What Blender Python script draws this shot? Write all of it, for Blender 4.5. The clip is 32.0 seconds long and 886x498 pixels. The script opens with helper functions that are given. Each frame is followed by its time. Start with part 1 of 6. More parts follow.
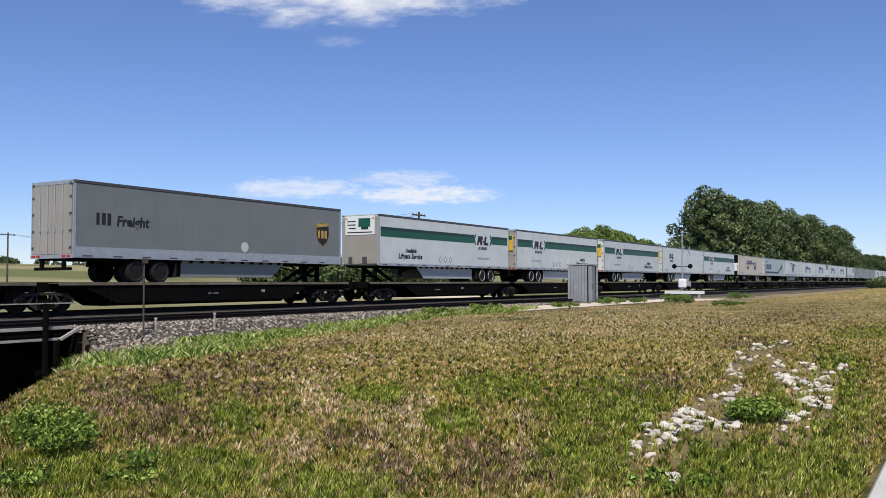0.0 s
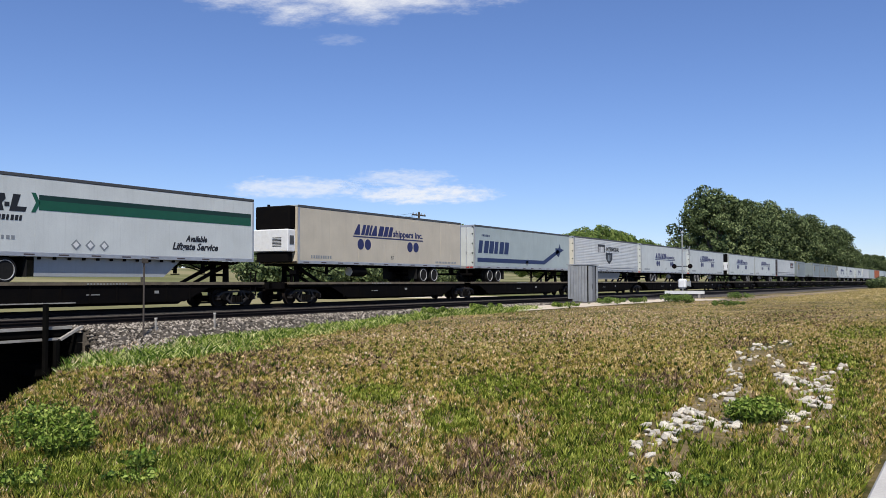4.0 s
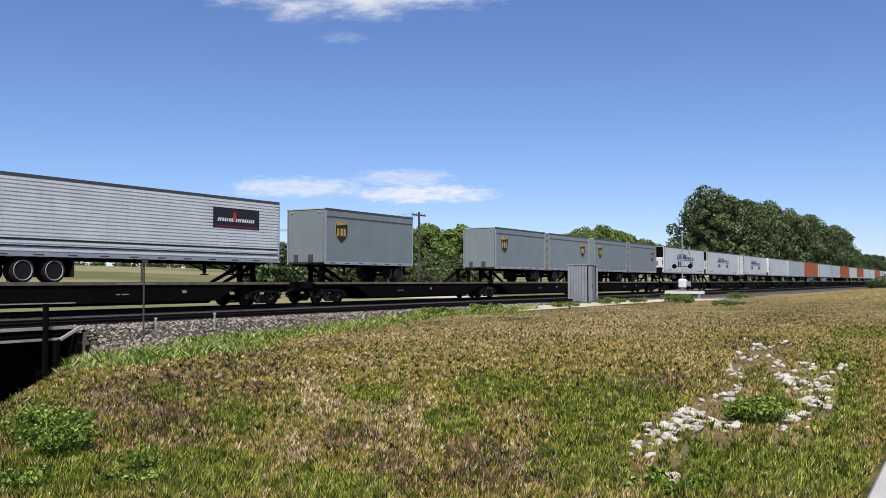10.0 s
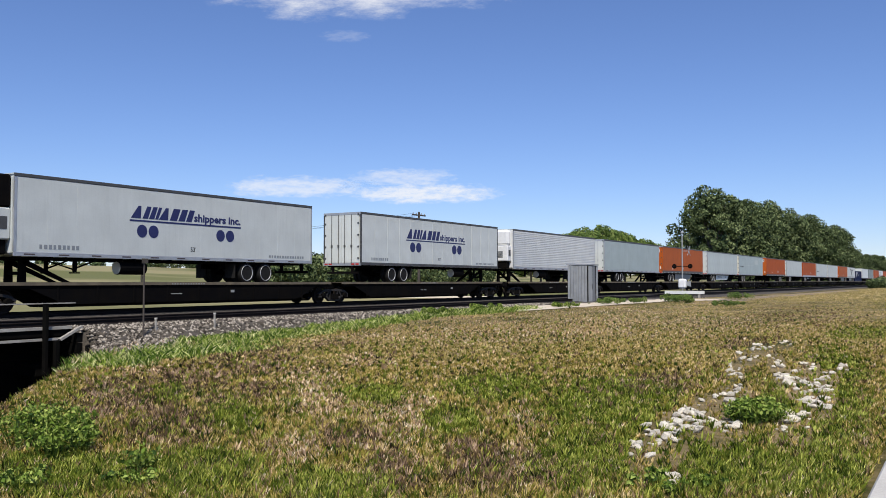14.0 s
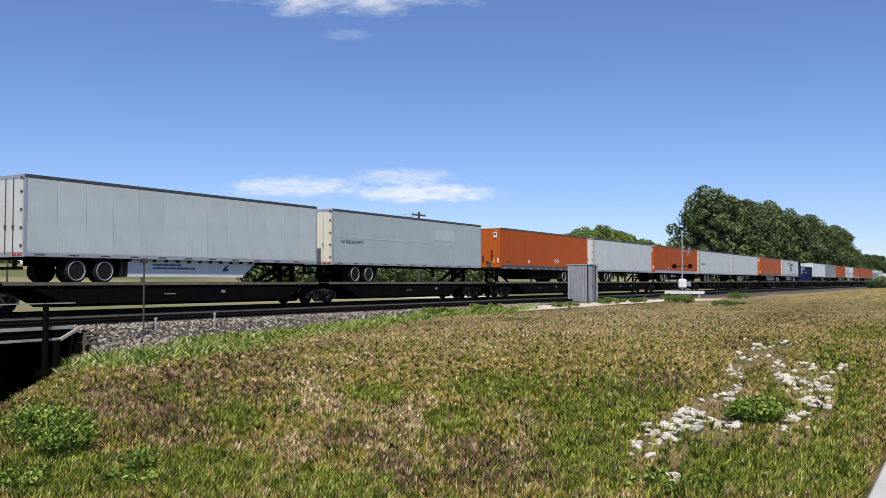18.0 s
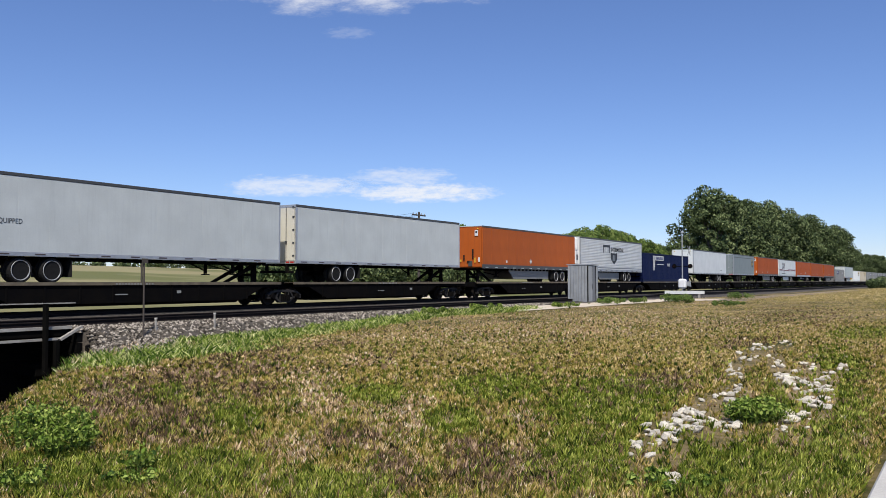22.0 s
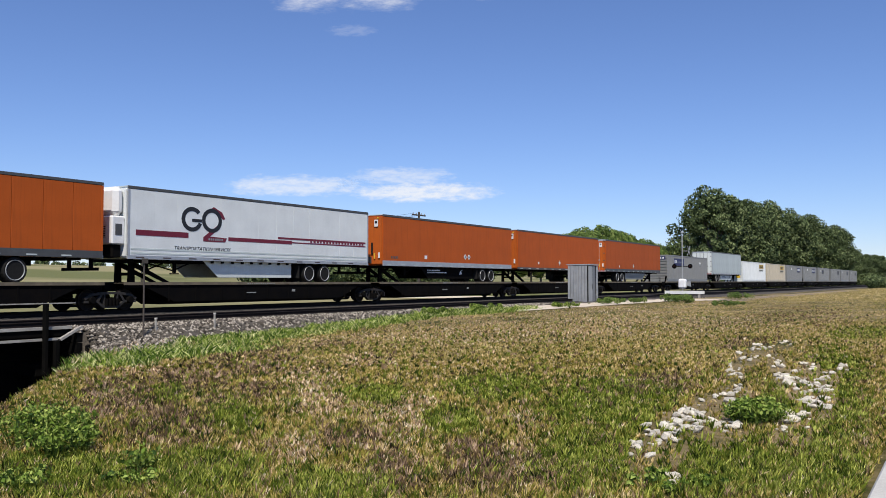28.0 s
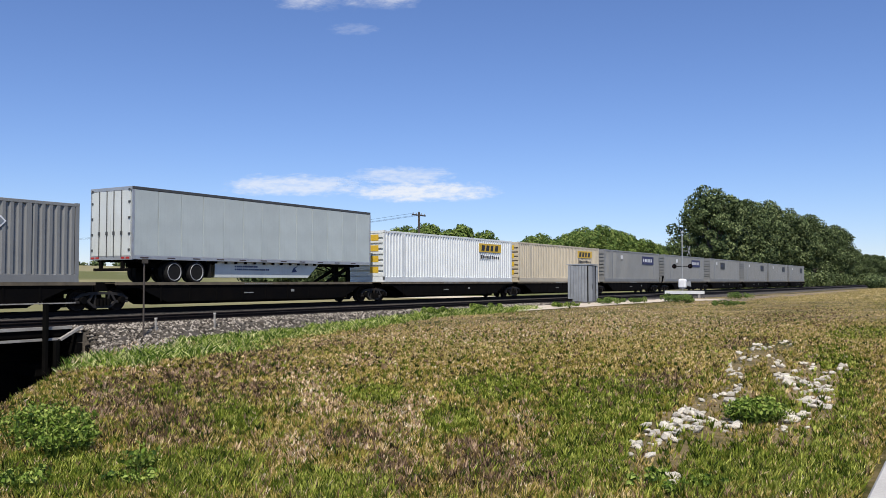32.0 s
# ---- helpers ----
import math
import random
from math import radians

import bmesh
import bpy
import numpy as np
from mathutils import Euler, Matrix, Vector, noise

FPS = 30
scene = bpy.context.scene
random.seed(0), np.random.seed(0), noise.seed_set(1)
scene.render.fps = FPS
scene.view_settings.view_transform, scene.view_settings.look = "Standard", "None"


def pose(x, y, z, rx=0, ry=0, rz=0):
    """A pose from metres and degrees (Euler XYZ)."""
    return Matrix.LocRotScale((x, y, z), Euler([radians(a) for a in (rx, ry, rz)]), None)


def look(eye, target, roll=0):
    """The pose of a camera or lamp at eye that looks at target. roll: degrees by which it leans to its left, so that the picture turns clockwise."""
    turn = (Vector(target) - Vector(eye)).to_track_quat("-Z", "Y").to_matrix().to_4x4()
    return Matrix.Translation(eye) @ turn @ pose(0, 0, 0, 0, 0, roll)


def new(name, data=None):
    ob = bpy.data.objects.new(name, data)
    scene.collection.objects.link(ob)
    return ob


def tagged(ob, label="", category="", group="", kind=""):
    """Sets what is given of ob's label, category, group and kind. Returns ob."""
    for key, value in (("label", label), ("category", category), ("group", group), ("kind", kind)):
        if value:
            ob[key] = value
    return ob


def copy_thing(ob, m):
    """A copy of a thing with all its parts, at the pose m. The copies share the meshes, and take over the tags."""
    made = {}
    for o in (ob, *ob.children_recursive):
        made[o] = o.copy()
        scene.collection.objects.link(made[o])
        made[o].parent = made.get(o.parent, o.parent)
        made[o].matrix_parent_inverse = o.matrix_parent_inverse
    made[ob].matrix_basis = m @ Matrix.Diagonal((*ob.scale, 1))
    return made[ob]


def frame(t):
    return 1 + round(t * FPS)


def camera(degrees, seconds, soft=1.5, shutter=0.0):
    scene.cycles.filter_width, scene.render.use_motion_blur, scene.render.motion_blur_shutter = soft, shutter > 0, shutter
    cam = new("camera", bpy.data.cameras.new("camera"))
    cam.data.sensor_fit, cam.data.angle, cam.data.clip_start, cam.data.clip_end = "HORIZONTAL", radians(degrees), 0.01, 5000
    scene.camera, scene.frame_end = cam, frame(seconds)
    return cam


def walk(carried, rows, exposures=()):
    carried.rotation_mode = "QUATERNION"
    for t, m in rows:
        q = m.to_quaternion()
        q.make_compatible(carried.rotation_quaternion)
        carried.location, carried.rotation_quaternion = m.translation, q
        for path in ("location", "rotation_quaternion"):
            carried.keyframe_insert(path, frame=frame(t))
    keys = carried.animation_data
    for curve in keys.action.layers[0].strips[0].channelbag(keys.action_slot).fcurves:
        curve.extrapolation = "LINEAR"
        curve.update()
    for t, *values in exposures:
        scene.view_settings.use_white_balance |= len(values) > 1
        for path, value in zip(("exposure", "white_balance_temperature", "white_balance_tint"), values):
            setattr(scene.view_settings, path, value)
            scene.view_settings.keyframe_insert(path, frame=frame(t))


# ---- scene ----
# World: x runs along the railway, y across it (away from the viewer), z up; 0 is the top of the rail.
EYE = (0.0, 0.0, 1.161)
HEADING, TILT = math.atan2(940, 1530), math.atan2(57, 1530)
AIM = (math.cos(HEADING) * math.cos(TILT), math.sin(HEADING) * math.cos(TILT), EYE[2] + math.sin(TILT))
cam = camera(54.27, 32.0, soft=0.55)
walk(cam, [(0.0, look(EYE, AIM)), (32.0, look(EYE, AIM))], exposures=[(0.0, 0.0), (32.0, 0.0)])

# ---- light ----
TO_SUN = Vector((-0.50, -0.31, 0.81)).normalized()
world = bpy.data.worlds.new("sky")
scene.world = world
world.use_nodes = True
wn = world.node_tree.nodes
wsky = wn.new("ShaderNodeTexSky")
wsky.sky_type, wsky.sun_disc = "NISHITA", False
wsky.sun_elevation = math.asin(TO_SUN.z)
wsky.sun_rotation = math.atan2(TO_SUN.x, TO_SUN.y)
wsky.air_density, wsky.dust_density, wsky.ozone_density, wsky.altitude = 1.0, 0.0, 6.0, 400
wn["Background"].inputs["Strength"].default_value = 0.108
wtint = wn.new("ShaderNodeMix")
wtint.data_type, wtint.blend_type = "RGBA", "MULTIPLY"
wtint.inputs[0].default_value, wtint.inputs[7].default_value = 1.0, (0.93, 0.94, 1.15, 1)
world.node_tree.links.new(wsky.outputs["Color"], wtint.inputs[6])
world.node_tree.links.new(wtint.outputs[2], wn["Background"].inputs["Color"])
sun = new("sun", bpy.data.lights.new("sun", "SUN"))
sun.data.energy, sun.data.angle, sun.data.color = 4.7, radians(0.53), (1.0, 0.95, 0.87)
sun.rotation_euler = TO_SUN.to_track_quat("Z", "Y").to_euler()


# ---- materials ----
def mat(name, color, rough=0.6, metal=0.0, color2=None, scale=4.0, amount=0.5, fine=60.0, bump=0.0, bump_scale=80.0,
        streak=0.0, random_tint=0.0, dirt=None, spec=0.5):
    """A paint, metal, wood or soil: two colours mixed at two scales, a little relief, optional upright streaks and dirt."""
    m = bpy.data.materials.new(name)
    m.use_nodes = True
    nt = m.node_tree
    N, K = nt.nodes, nt.links
    b = N["Principled BSDF"]
    b.inputs["Roughness"].default_value, b.inputs["Metallic"].default_value = rough, metal
    b.inputs["Specular IOR Level"].default_value = spec
    geo = N.new("ShaderNodeTexCoord")
    n1 = N.new("ShaderNodeTexNoise")
    n1.inputs["Scale"].default_value, n1.inputs["Detail"].default_value = scale, 5
    n2 = N.new("ShaderNodeTexNoise")
    n2.inputs["Scale"].default_value, n2.inputs["Detail"].default_value = fine, 3
    K.new(geo.outputs["Object"], n1.inputs["Vector"])
    K.new(geo.outputs["Object"], n2.inputs["Vector"])
    add = N.new("ShaderNodeMath")
    add.operation = "MULTIPLY_ADD"
    K.new(n2.outputs["Fac"], add.inputs[0])
    add.inputs[1].default_value = 0.5
    K.new(n1.outputs["Fac"], add.inputs[2])
    ramp = N.new("ShaderNodeMapRange")
    ramp.inputs[1].default_value, ramp.inputs[2].default_value = 0.5, 1.0
    ramp.inputs[3].default_value, ramp.inputs[4].default_value = 0.0, amount
    K.new(add.outputs[0], ramp.inputs[0])
    mix = N.new("ShaderNodeMix")
    mix.data_type = "RGBA"
    c2 = color2 or tuple(0.72 * c for c in color)
    mix.inputs[6].default_value, mix.inputs[7].default_value = (*color, 1), (*c2, 1)
    K.new(ramp.outputs[0], mix.inputs[0])
    out = mix.outputs[2]
    if streak:
        mp = N.new("ShaderNodeMapping")
        mp.inputs["Scale"].default_value = (5.0, 5.0, 0.25)
        K.new(geo.outputs["Object"], mp.inputs["Vector"])
        n3 = N.new("ShaderNodeTexNoise")
        n3.inputs["Scale"].default_value, n3.inputs["Detail"].default_value = 2.0, 4
        K.new(mp.outputs[0], n3.inputs["Vector"])
        r3 = N.new("ShaderNodeMapRange")
        r3.inputs[1].default_value, r3.inputs[2].default_value = 0.5, 0.75
        r3.inputs[3].default_value, r3.inputs[4].default_value = 0.0, streak
        K.new(n3.outputs["Fac"], r3.inputs[0])
        mix3 = N.new("ShaderNodeMix")
        mix3.data_type = "RGBA"
        d = dirt or tuple(0.45 * c for c in color)
        K.new(r3.outputs[0], mix3.inputs[0])
        K.new(out, mix3.inputs[6])
        mix3.inputs[7].default_value = (*d, 1)
        out = mix3.outputs[2]
    if random_tint:
        info = N.new("ShaderNodeObjectInfo")
        hs = N.new("ShaderNodeHueSaturation")
        rr = N.new("ShaderNodeMapRange")
        rr.inputs[3].default_value, rr.inputs[4].default_value = 1 - random_tint, 1 + random_tint
        K.new(info.outputs["Random"], rr.inputs[0])
        K.new(rr.outputs[0], hs.inputs["Value"])
        K.new(out, hs.inputs["Color"])
        out = hs.outputs["Color"]
    K.new(out, b.inputs["Base Color"])
    if bump:
        nb = N.new("ShaderNodeTexNoise")
        nb.inputs["Scale"].default_value, nb.inputs["Detail"].default_value = bump_scale, 4
        K.new(geo.outputs["Object"], nb.inputs["Vector"])
        bp = N.new("ShaderNodeBump")
        bp.inputs["Strength"].default_value, bp.inputs["Distance"].default_value = bump, 0.05
        K.new(nb.outputs["Fac"], bp.inputs["Height"])
        K.new(bp.outputs[0], b.inputs["Normal"])
    return m


def sheet(name, color, rough=0.45, streak=0.13, dirt=None, metal=0.0, spec=0.5):
    """Painted trailer sheet: slightly wavy, streaked with road dirt."""
    return mat(name, color, rough, metal, tuple(0.80 * c for c in color), 0.9, 0.75, 25.0, 0.16, 1.6, streak, 0.05, dirt, spec)


WHITE = sheet("white_sheet", (0.655, 0.68, 0.64))
PALE = sheet("pale_grey_sheet", (0.57, 0.62, 0.585))
BRIGHT = sheet("clean_white_sheet", (0.80, 0.82, 0.79), streak=0.06)
DULL = sheet("dull_blue_grey_sheet", (0.43, 0.495, 0.475), streak=0.16)
CREAM = sheet("cream_sheet", (0.66, 0.58, 0.44))
IVORY = sheet("ivory_sheet", (0.72, 0.68, 0.56))
RUSTORANGE = sheet("weathered_orange_sheet", (0.48, 0.093, 0.012), 0.6, 0.26, (0.17, 0.046, 0.013), spec=0.2)
ORANGE = sheet("orange_sheet", (0.49, 0.108, 0.016), 0.55, 0.36, (0.24, 0.07, 0.025), spec=0.2)
WARMGREY = sheet("warm_grey_sheet", (0.20, 0.208, 0.196))
PUPGREY = sheet("light_grey_sheet", (0.235, 0.272, 0.268))
DARKDOOR = sheet("dark_brown_door", (0.045, 0.034, 0.032))
DOORTAN = sheet("dull_tan_door", (0.36, 0.33, 0.28))
SILVER = mat("ribbed_aluminium", (0.84, 0.84, 0.80), 0.42, 0.12, (0.62, 0.62, 0.60), 1.0, 0.6, 20.0, 0.08, 2.0, 0.2)
# white skirt, greyed by putting the box's shade into the colour
SHADEDSKIRT = sheet("shaded_white_skirt", (0.40, 0.415, 0.41))
SKIRTGREY = sheet("grey_skirt_sheet", (0.21, 0.21, 0.205))
NAVY = sheet("navy_steel", (0.004, 0.010, 0.050), 0.6, spec=0.15)
BOXGREY = sheet("grey_container_steel", (0.25, 0.25, 0.238), 0.5)
BOXTAN = sheet("beige_container_steel", (0.60, 0.52, 0.38), 0.5)
ALU = mat("dull_aluminium_rail", (0.55, 0.56, 0.57), 0.45, 0.6, (0.38, 0.38, 0.38), 3.0, 0.6)
DARKRAIL = mat("dark_rail", (0.10, 0.10, 0.098), 0.5, 0.3, (0.06, 0.06, 0.06), 3.0, 0.6)
BLACK = mat("black_steel", (0.0035, 0.0035, 0.004), 0.9, 0.0, (0.009, 0.007, 0.005), 2.0, 0.6, 30.0, spec=0.05)
RUST = mat("rusty_steel", (0.026, 0.018, 0.014), 0.85, 0.0, (0.010, 0.008, 0.007), 6.0, 0.8, spec=0.2)
DECK = mat("worn_deck", (0.19, 0.15, 0.095), 0.75, 0.0, (0.06, 0.05, 0.035), 2.5, 0.8)
TYRE = mat("rubber", (0.012, 0.012, 0.012), 0.9, 0.0, (0.03, 0.028, 0.025), 9.0, 0.5, spec=0.15)
CAST = mat("dusty_cast_steel", (0.040, 0.036, 0.033), 0.8, 0.0, (0.014, 0.012, 0.011), 7.0, 0.8, spec=0.3)
RIM = mat("pale_rim", (0.50, 0.50, 0.49), 0.4, 0.2, (0.16, 0.155, 0.15), 7.0, 0.6)
HUB = mat("dirty_hub", (0.045, 0.04, 0.036), 0.8, 0.0, (0.02, 0.02, 0.02), 8.0, 0.6, spec=0.2)
STENCIL = mat("faded_stencil", (0.30, 0.30, 0.28), 0.8)
GREEN = mat("green_band", (0.007, 0.095, 0.05), 0.45)
DARKGREEN = mat("dark_green_band", (0.004, 0.035, 0.024), 0.45)
NAVYINK = mat("navy_lettering", (0.02, 0.025, 0.11), 0.5)
BLACKINK = mat("black_lettering", (0.015, 0.015, 0.017), 0.5)
BLUEINK = mat("blue_lettering", (0.012, 0.03, 0.11), 0.5)
GREYINK = mat("grey_lettering", (0.25, 0.27, 0.28), 0.5)
MAROON = mat("maroon_band", (0.17, 0.012, 0.03), 0.5)
GOLD = mat("gold_shield", (0.52, 0.36, 0.08), 0.45)
BROWN = mat("brown_shield", (0.024, 0.012, 0.006), 0.5)
YELLOW = mat("yellow_panel", (0.72, 0.46, 0.04), 0.5)
PURPLE = mat("violet_panel", (0.018, 0.019, 0.098), 0.5)
TAPE = mat("worn_reflective_tape", (0.075, 0.055, 0.055), 0.6)
REDINK = mat("red_paint", (0.50, 0.03, 0.02), 0.45)
WHITEPAINT = mat("white_paint", (0.80, 0.80, 0.78), 0.5, 0.0, (0.6, 0.58, 0.54), 5.0, 0.5)


# ---- mesh helpers ----
def box(bm, x0, x1, y0, y1, z0, z1, bevel=0.0):
    vs = [bm.verts.new((x, y, z)) for z in (z0, z1) for y in (y0, y1) for x in (x0, x1)]
    made = [bm.faces.new([vs[i] for i in q]) for q in
            ((0, 2, 3, 1), (4, 5, 7, 6), (0, 1, 5, 4), (2, 6, 7, 3), (0, 4, 6, 2), (1, 3, 7, 5))]
    if bevel:
        edges = list({e for fc in made for e in fc.edges})
        bmesh.ops.bevel(bm, geom=edges, offset=bevel, segments=1, affect="EDGES")


def prism(bm, outline, axis, a, b):
    """Extrude a closed outline of (u, v) along axis ('x', 'y' or 'z') from a to b."""
    def at(u, v, w):
        return {"x": (w, u, v), "y": (u, w, v), "z": (u, v, w)}[axis]
    lo = [bm.verts.new(at(u, v, a)) for u, v in outline]
    hi = [bm.verts.new(at(u, v, b)) for u, v in outline]
    n = len(outline)
    bm.faces.new(lo)
    bm.faces.new(hi[::-1])
    for i in range(n):
        bm.faces.new((lo[i], hi[i], hi[(i + 1) % n], lo[(i + 1) % n]))


def tube(bm, p, q, r, n=8, r2=None):
    p, q = Vector(p), Vector(q)
    m = (q - p).to_track_quat("Z", "Y").to_matrix()
    r2 = r if r2 is None else r2
    ring = [(math.cos(2 * math.pi * i / n), math.sin(2 * math.pi * i / n)) for i in range(n)]
    lo = [bm.verts.new(p + m @ Vector((r * c, r * s, 0))) for c, s in ring]
    hi = [bm.verts.new(q + m @ Vector((r2 * c, r2 * s, 0))) for c, s in ring]
    bm.faces.new(lo[::-1])
    bm.faces.new(hi)
    for i in range(n):
        bm.faces.new((lo[i], lo[(i + 1) % n], hi[(i + 1) % n], hi[i]))


def lathe(bm, profile, centre, n=20):
    """Turn a profile of (radius, y) round the y axis through centre."""
    cx, cy, cz = centre
    rings = []
    for r, y in profile:
        rings.append([bm.verts.new((cx + r * math.cos(2 * math.pi * i / n), cy + y, cz + r * math.sin(2 * math.pi * i / n))) for i in range(n)])
    for a, b in zip(rings, rings[1:]):
        for i in range(n):
            bm.faces.new((a[i], a[(i + 1) % n], b[(i + 1) % n], b[i]))
    bm.faces.new(rings[0][::-1])
    bm.faces.new(rings[-1])


MESHES = {}


def mesh_of(bm, name, material):
    bmesh.ops.recalc_face_normals(bm, faces=bm.faces)
    me = bpy.data.meshes.new(name)
    bm.to_mesh(me)
    bm.free()
    me.materials.append(material)
    return me


def part(name, bm, material, parent, label=""):
    ob = new(name, mesh_of(bm, name, material))
    ob.parent = parent
    return tagged(ob, label)


def shared(key, name, build, material, parent, place=None, label=""):
    """A part whose mesh is made once for each key and material."""
    k = (key, material.name)
    if k not in MESHES:
        bm = bmesh.new()
        build(bm)
        MESHES[k] = mesh_of(bm, name, material)
    ob = new(name, MESHES[k])
    ob.parent = parent
    if place is not None:
        ob.location = place
    return tagged(ob, label)


def boxes(key, name, spans, material, parent, label="", bevel=0.0, kind=""):
    """One part made of one or several boxes (x0, x1, y0, y1, z0, z1)."""
    def build(bm):
        for s in spans:
            box(bm, *s, bevel)
    return shared((key, tuple(tuple(round(v, 3) for v in s) for s in spans), bevel), name, build, material, parent, None, label) if not kind else tagged(
        shared((key, tuple(tuple(round(v, 3) for v in s) for s in spans), bevel), name, build, material, parent, None, label), kind=kind)


def root(name, m, label, category, group=""):
    ob = new(name)
    ob.empty_display_size = 0.3
    ob.matrix_basis = m
    return tagged(ob, label, category, group)


def words(text, size, material, parent, x, y, z, width=None, shear=0.0, bold=0.0):
    """Lettering on the near side of a thing, standing upright and facing the viewer."""
    cu = bpy.data.curves.new("lettering", "FONT")
    cu.body, cu.size, cu.extrude, cu.shear, cu.align_x, cu.resolution_u = text, size, 0.003, shear, "LEFT", 2
    cu.offset = bold
    tmp = bpy.data.objects.new("lettering", cu)
    me = bpy.data.meshes.new_from_object(tmp)
    bpy.data.objects.remove(tmp)
    bpy.data.curves.remove(cu)
    me.materials.clear()
    me.materials.append(material)
    ob = new("lettering", me)
    ob.parent = parent
    ob.rotation_euler = (radians(90), 0, 0)
    if width:
        w = max(v.co.x for v in me.vertices)
        me.transform(Matrix.Diagonal((width / w, 1, 1, 1)))
    ob.location = (x, y, z)
    return tagged(ob, kind="stuff")


# ---- the train: dimensions ----
TRAIN_Y, DECK_Z = 30.22, 1.094          # centre of the far track, top of the car deck
HALF = 1.30                            # half a trailer's width
FLOOR, TOP = 0.96, 3.905                # underside and roof of a trailer box above the deck
LONG, PUP = 16.15, 8.3
START = -17.77                          # where the train's own zero stands at the start


SLIP = {17: -0.75, 20: -0.4, 21: 0.38, 24: 0.5, 28: -0.6, 29: -0.85, 31: -0.5}


def travelled(t):
    """Metres that the train has gone: it slows a little on the way, and runs unevenly towards its end."""
    return 24.02 * t - 0.0254 * t * t + SLIP.get(round(t), 0.0)


MOVERS = []                            # (thing, its place along the train, its height)


def on_train(name, q, z, label, category, group):
    ob = root(name, pose(q + START, TRAIN_Y, z), label, category, group)
    MOVERS.append((ob, q, z))
    return ob


# ---- decoration on the near side of a box ----
OUT = [0.03]                           # how far marks stand out from a box's middle line
MARK = 0.96                            # marks are laid out on a box 4 % taller than the real one


def side(k=0):
    """The near face on which marks lie, k layers out."""
    return -HALF - OUT[0] - 0.006 * k


def slab(parent, name, material, x0, x1, z0, z1, y=None, label=""):
    y = side() if y is None else y
    return boxes("slab", name, [(x0, x1, y - 0.004, y + 0.01, z0 * MARK, z1 * MARK)], material, parent, label)


def flat(parent, name, material, outline, y=None, label=""):
    y = side() if y is None else y
    bm = bmesh.new()
    prism(bm, [(u, v * MARK) for u, v in outline], "y", y - 0.004, y + 0.01)
    return part(name, bm, material, parent, label)


def disc(parent, name, material, x, z, rx, rz, y=None):
    return flat(parent, name, material, [(x + rx * math.cos(k * math.pi / 10), z + rz * math.sin(k * math.pi / 10)) for k in range(20)], y)


def blocks(parent, name, material, x0, x1, z0, z1, n, slant=0.0, y=None, fill=0.66):
    """A word as a row of plain slanted bars."""
    y = side() if y is None else y
    bm = bmesh.new()
    step = (x1 - x0) / n
    for i in range(n):
        a, w, h = x0 + i * step, step * fill, z1 - z0
        def quad(u0, u1, v0, v1):
            pts = [(a + w * u0 + slant * v0, z0 + h * v0), (a + w * u1 + slant * v0, z0 + h * v0),
                   (a + w * u1 + slant * v1, z0 + h * v1), (a + w * u0 + slant * v1, z0 + h * v1)]
            prism(bm, [(u, v * MARK) for u, v in pts], "y", y - 0.004, y + 0.01)
        low = 1.0 if slant or n < 7 or z1 - z0 < 0.2 else (1.0, 0.74, 0.74, 0.95, 0.74)[(i * 3 + n) % 5]
        quad(0, 1 if (i + n) % 3 else 0.8, 0, low)
    return tagged(part(name, bm, material, parent), kind="stuff")


def shield(parent, x0, x1, z0, z1):
    xm, h = (x0 + x1) / 2, z1 - z0
    def outline(k):
        w = (x1 - x0) / 2 * k
        c = z0 + h * 0.52
        up, dn = h * 0.46 * k, h * 0.52 * k
        return [(xm, c - dn), (xm + w * 0.7, c - dn * 0.62), (xm + w, c - dn * 0.1), (xm + w, c + up * 0.75), (xm + w * 0.5, c + up),
                (xm - w * 0.5, c + up), (xm - w, c + up * 0.75), (xm - w, c - dn * 0.1), (xm - w * 0.7, c - dn * 0.62)]
    flat(parent, "emblem", GOLD, outline(1.0))
    flat(parent, "emblem", BROWN, outline(0.95), side(1))
    flat(parent, "emblem", GOLD, [(xm - 0.42 * (x1 - x0), z0 + h * 0.78), (xm + 0.42 * (x1 - x0), z0 + h * 0.86), (xm + 0.42 * (x1 - x0), z0 + h * 0.93),
                                  (xm - 0.42 * (x1 - x0), z0 + h * 0.93)], side(2))
    blocks(parent, "emblem", GOLD, xm - 0.36 * (x1 - x0), xm + 0.40 * (x1 - x0), z0 + h * 0.34, z0 + h * 0.66, 3, 0, side(2), 0.66)


def placards(parent, x, z, n, material, r=0.22, step=0.62):
    for i in range(n):
        a = x + i * step
        flat(parent, "placard", material, [(a, z - r), (a + r, z), (a, z + r), (a - r, z)])
        flat(parent, "placard", WHITEPAINT if material is not WHITEPAINT else GREYINK,
             [(a, z - r * 0.6), (a + r * 0.6, z), (a, z + r * 0.6), (a - r * 0.6, z)], side(1))


def slanted_marks(parent, name, material, shapes, z0, z1, slant, y=None):
    """A brand word as plain slanted shapes: (x0, x1, width of the top as a share of the foot)."""
    y = side() if y is None else y
    bm = bmesh.new()
    for x0, x1, top in shapes:
        w = (x1 - x0) * (1 - top) / 2
        pts = [(x0, z0), (x1, z0), (x1 - w + slant, z1), (x0 + w + slant, z1)]
        prism(bm, [(u, v * MARK) for u, v in pts], "y", y - 0.004, y + 0.01)
    return tagged(part(name, bm, material, parent), kind="stuff")


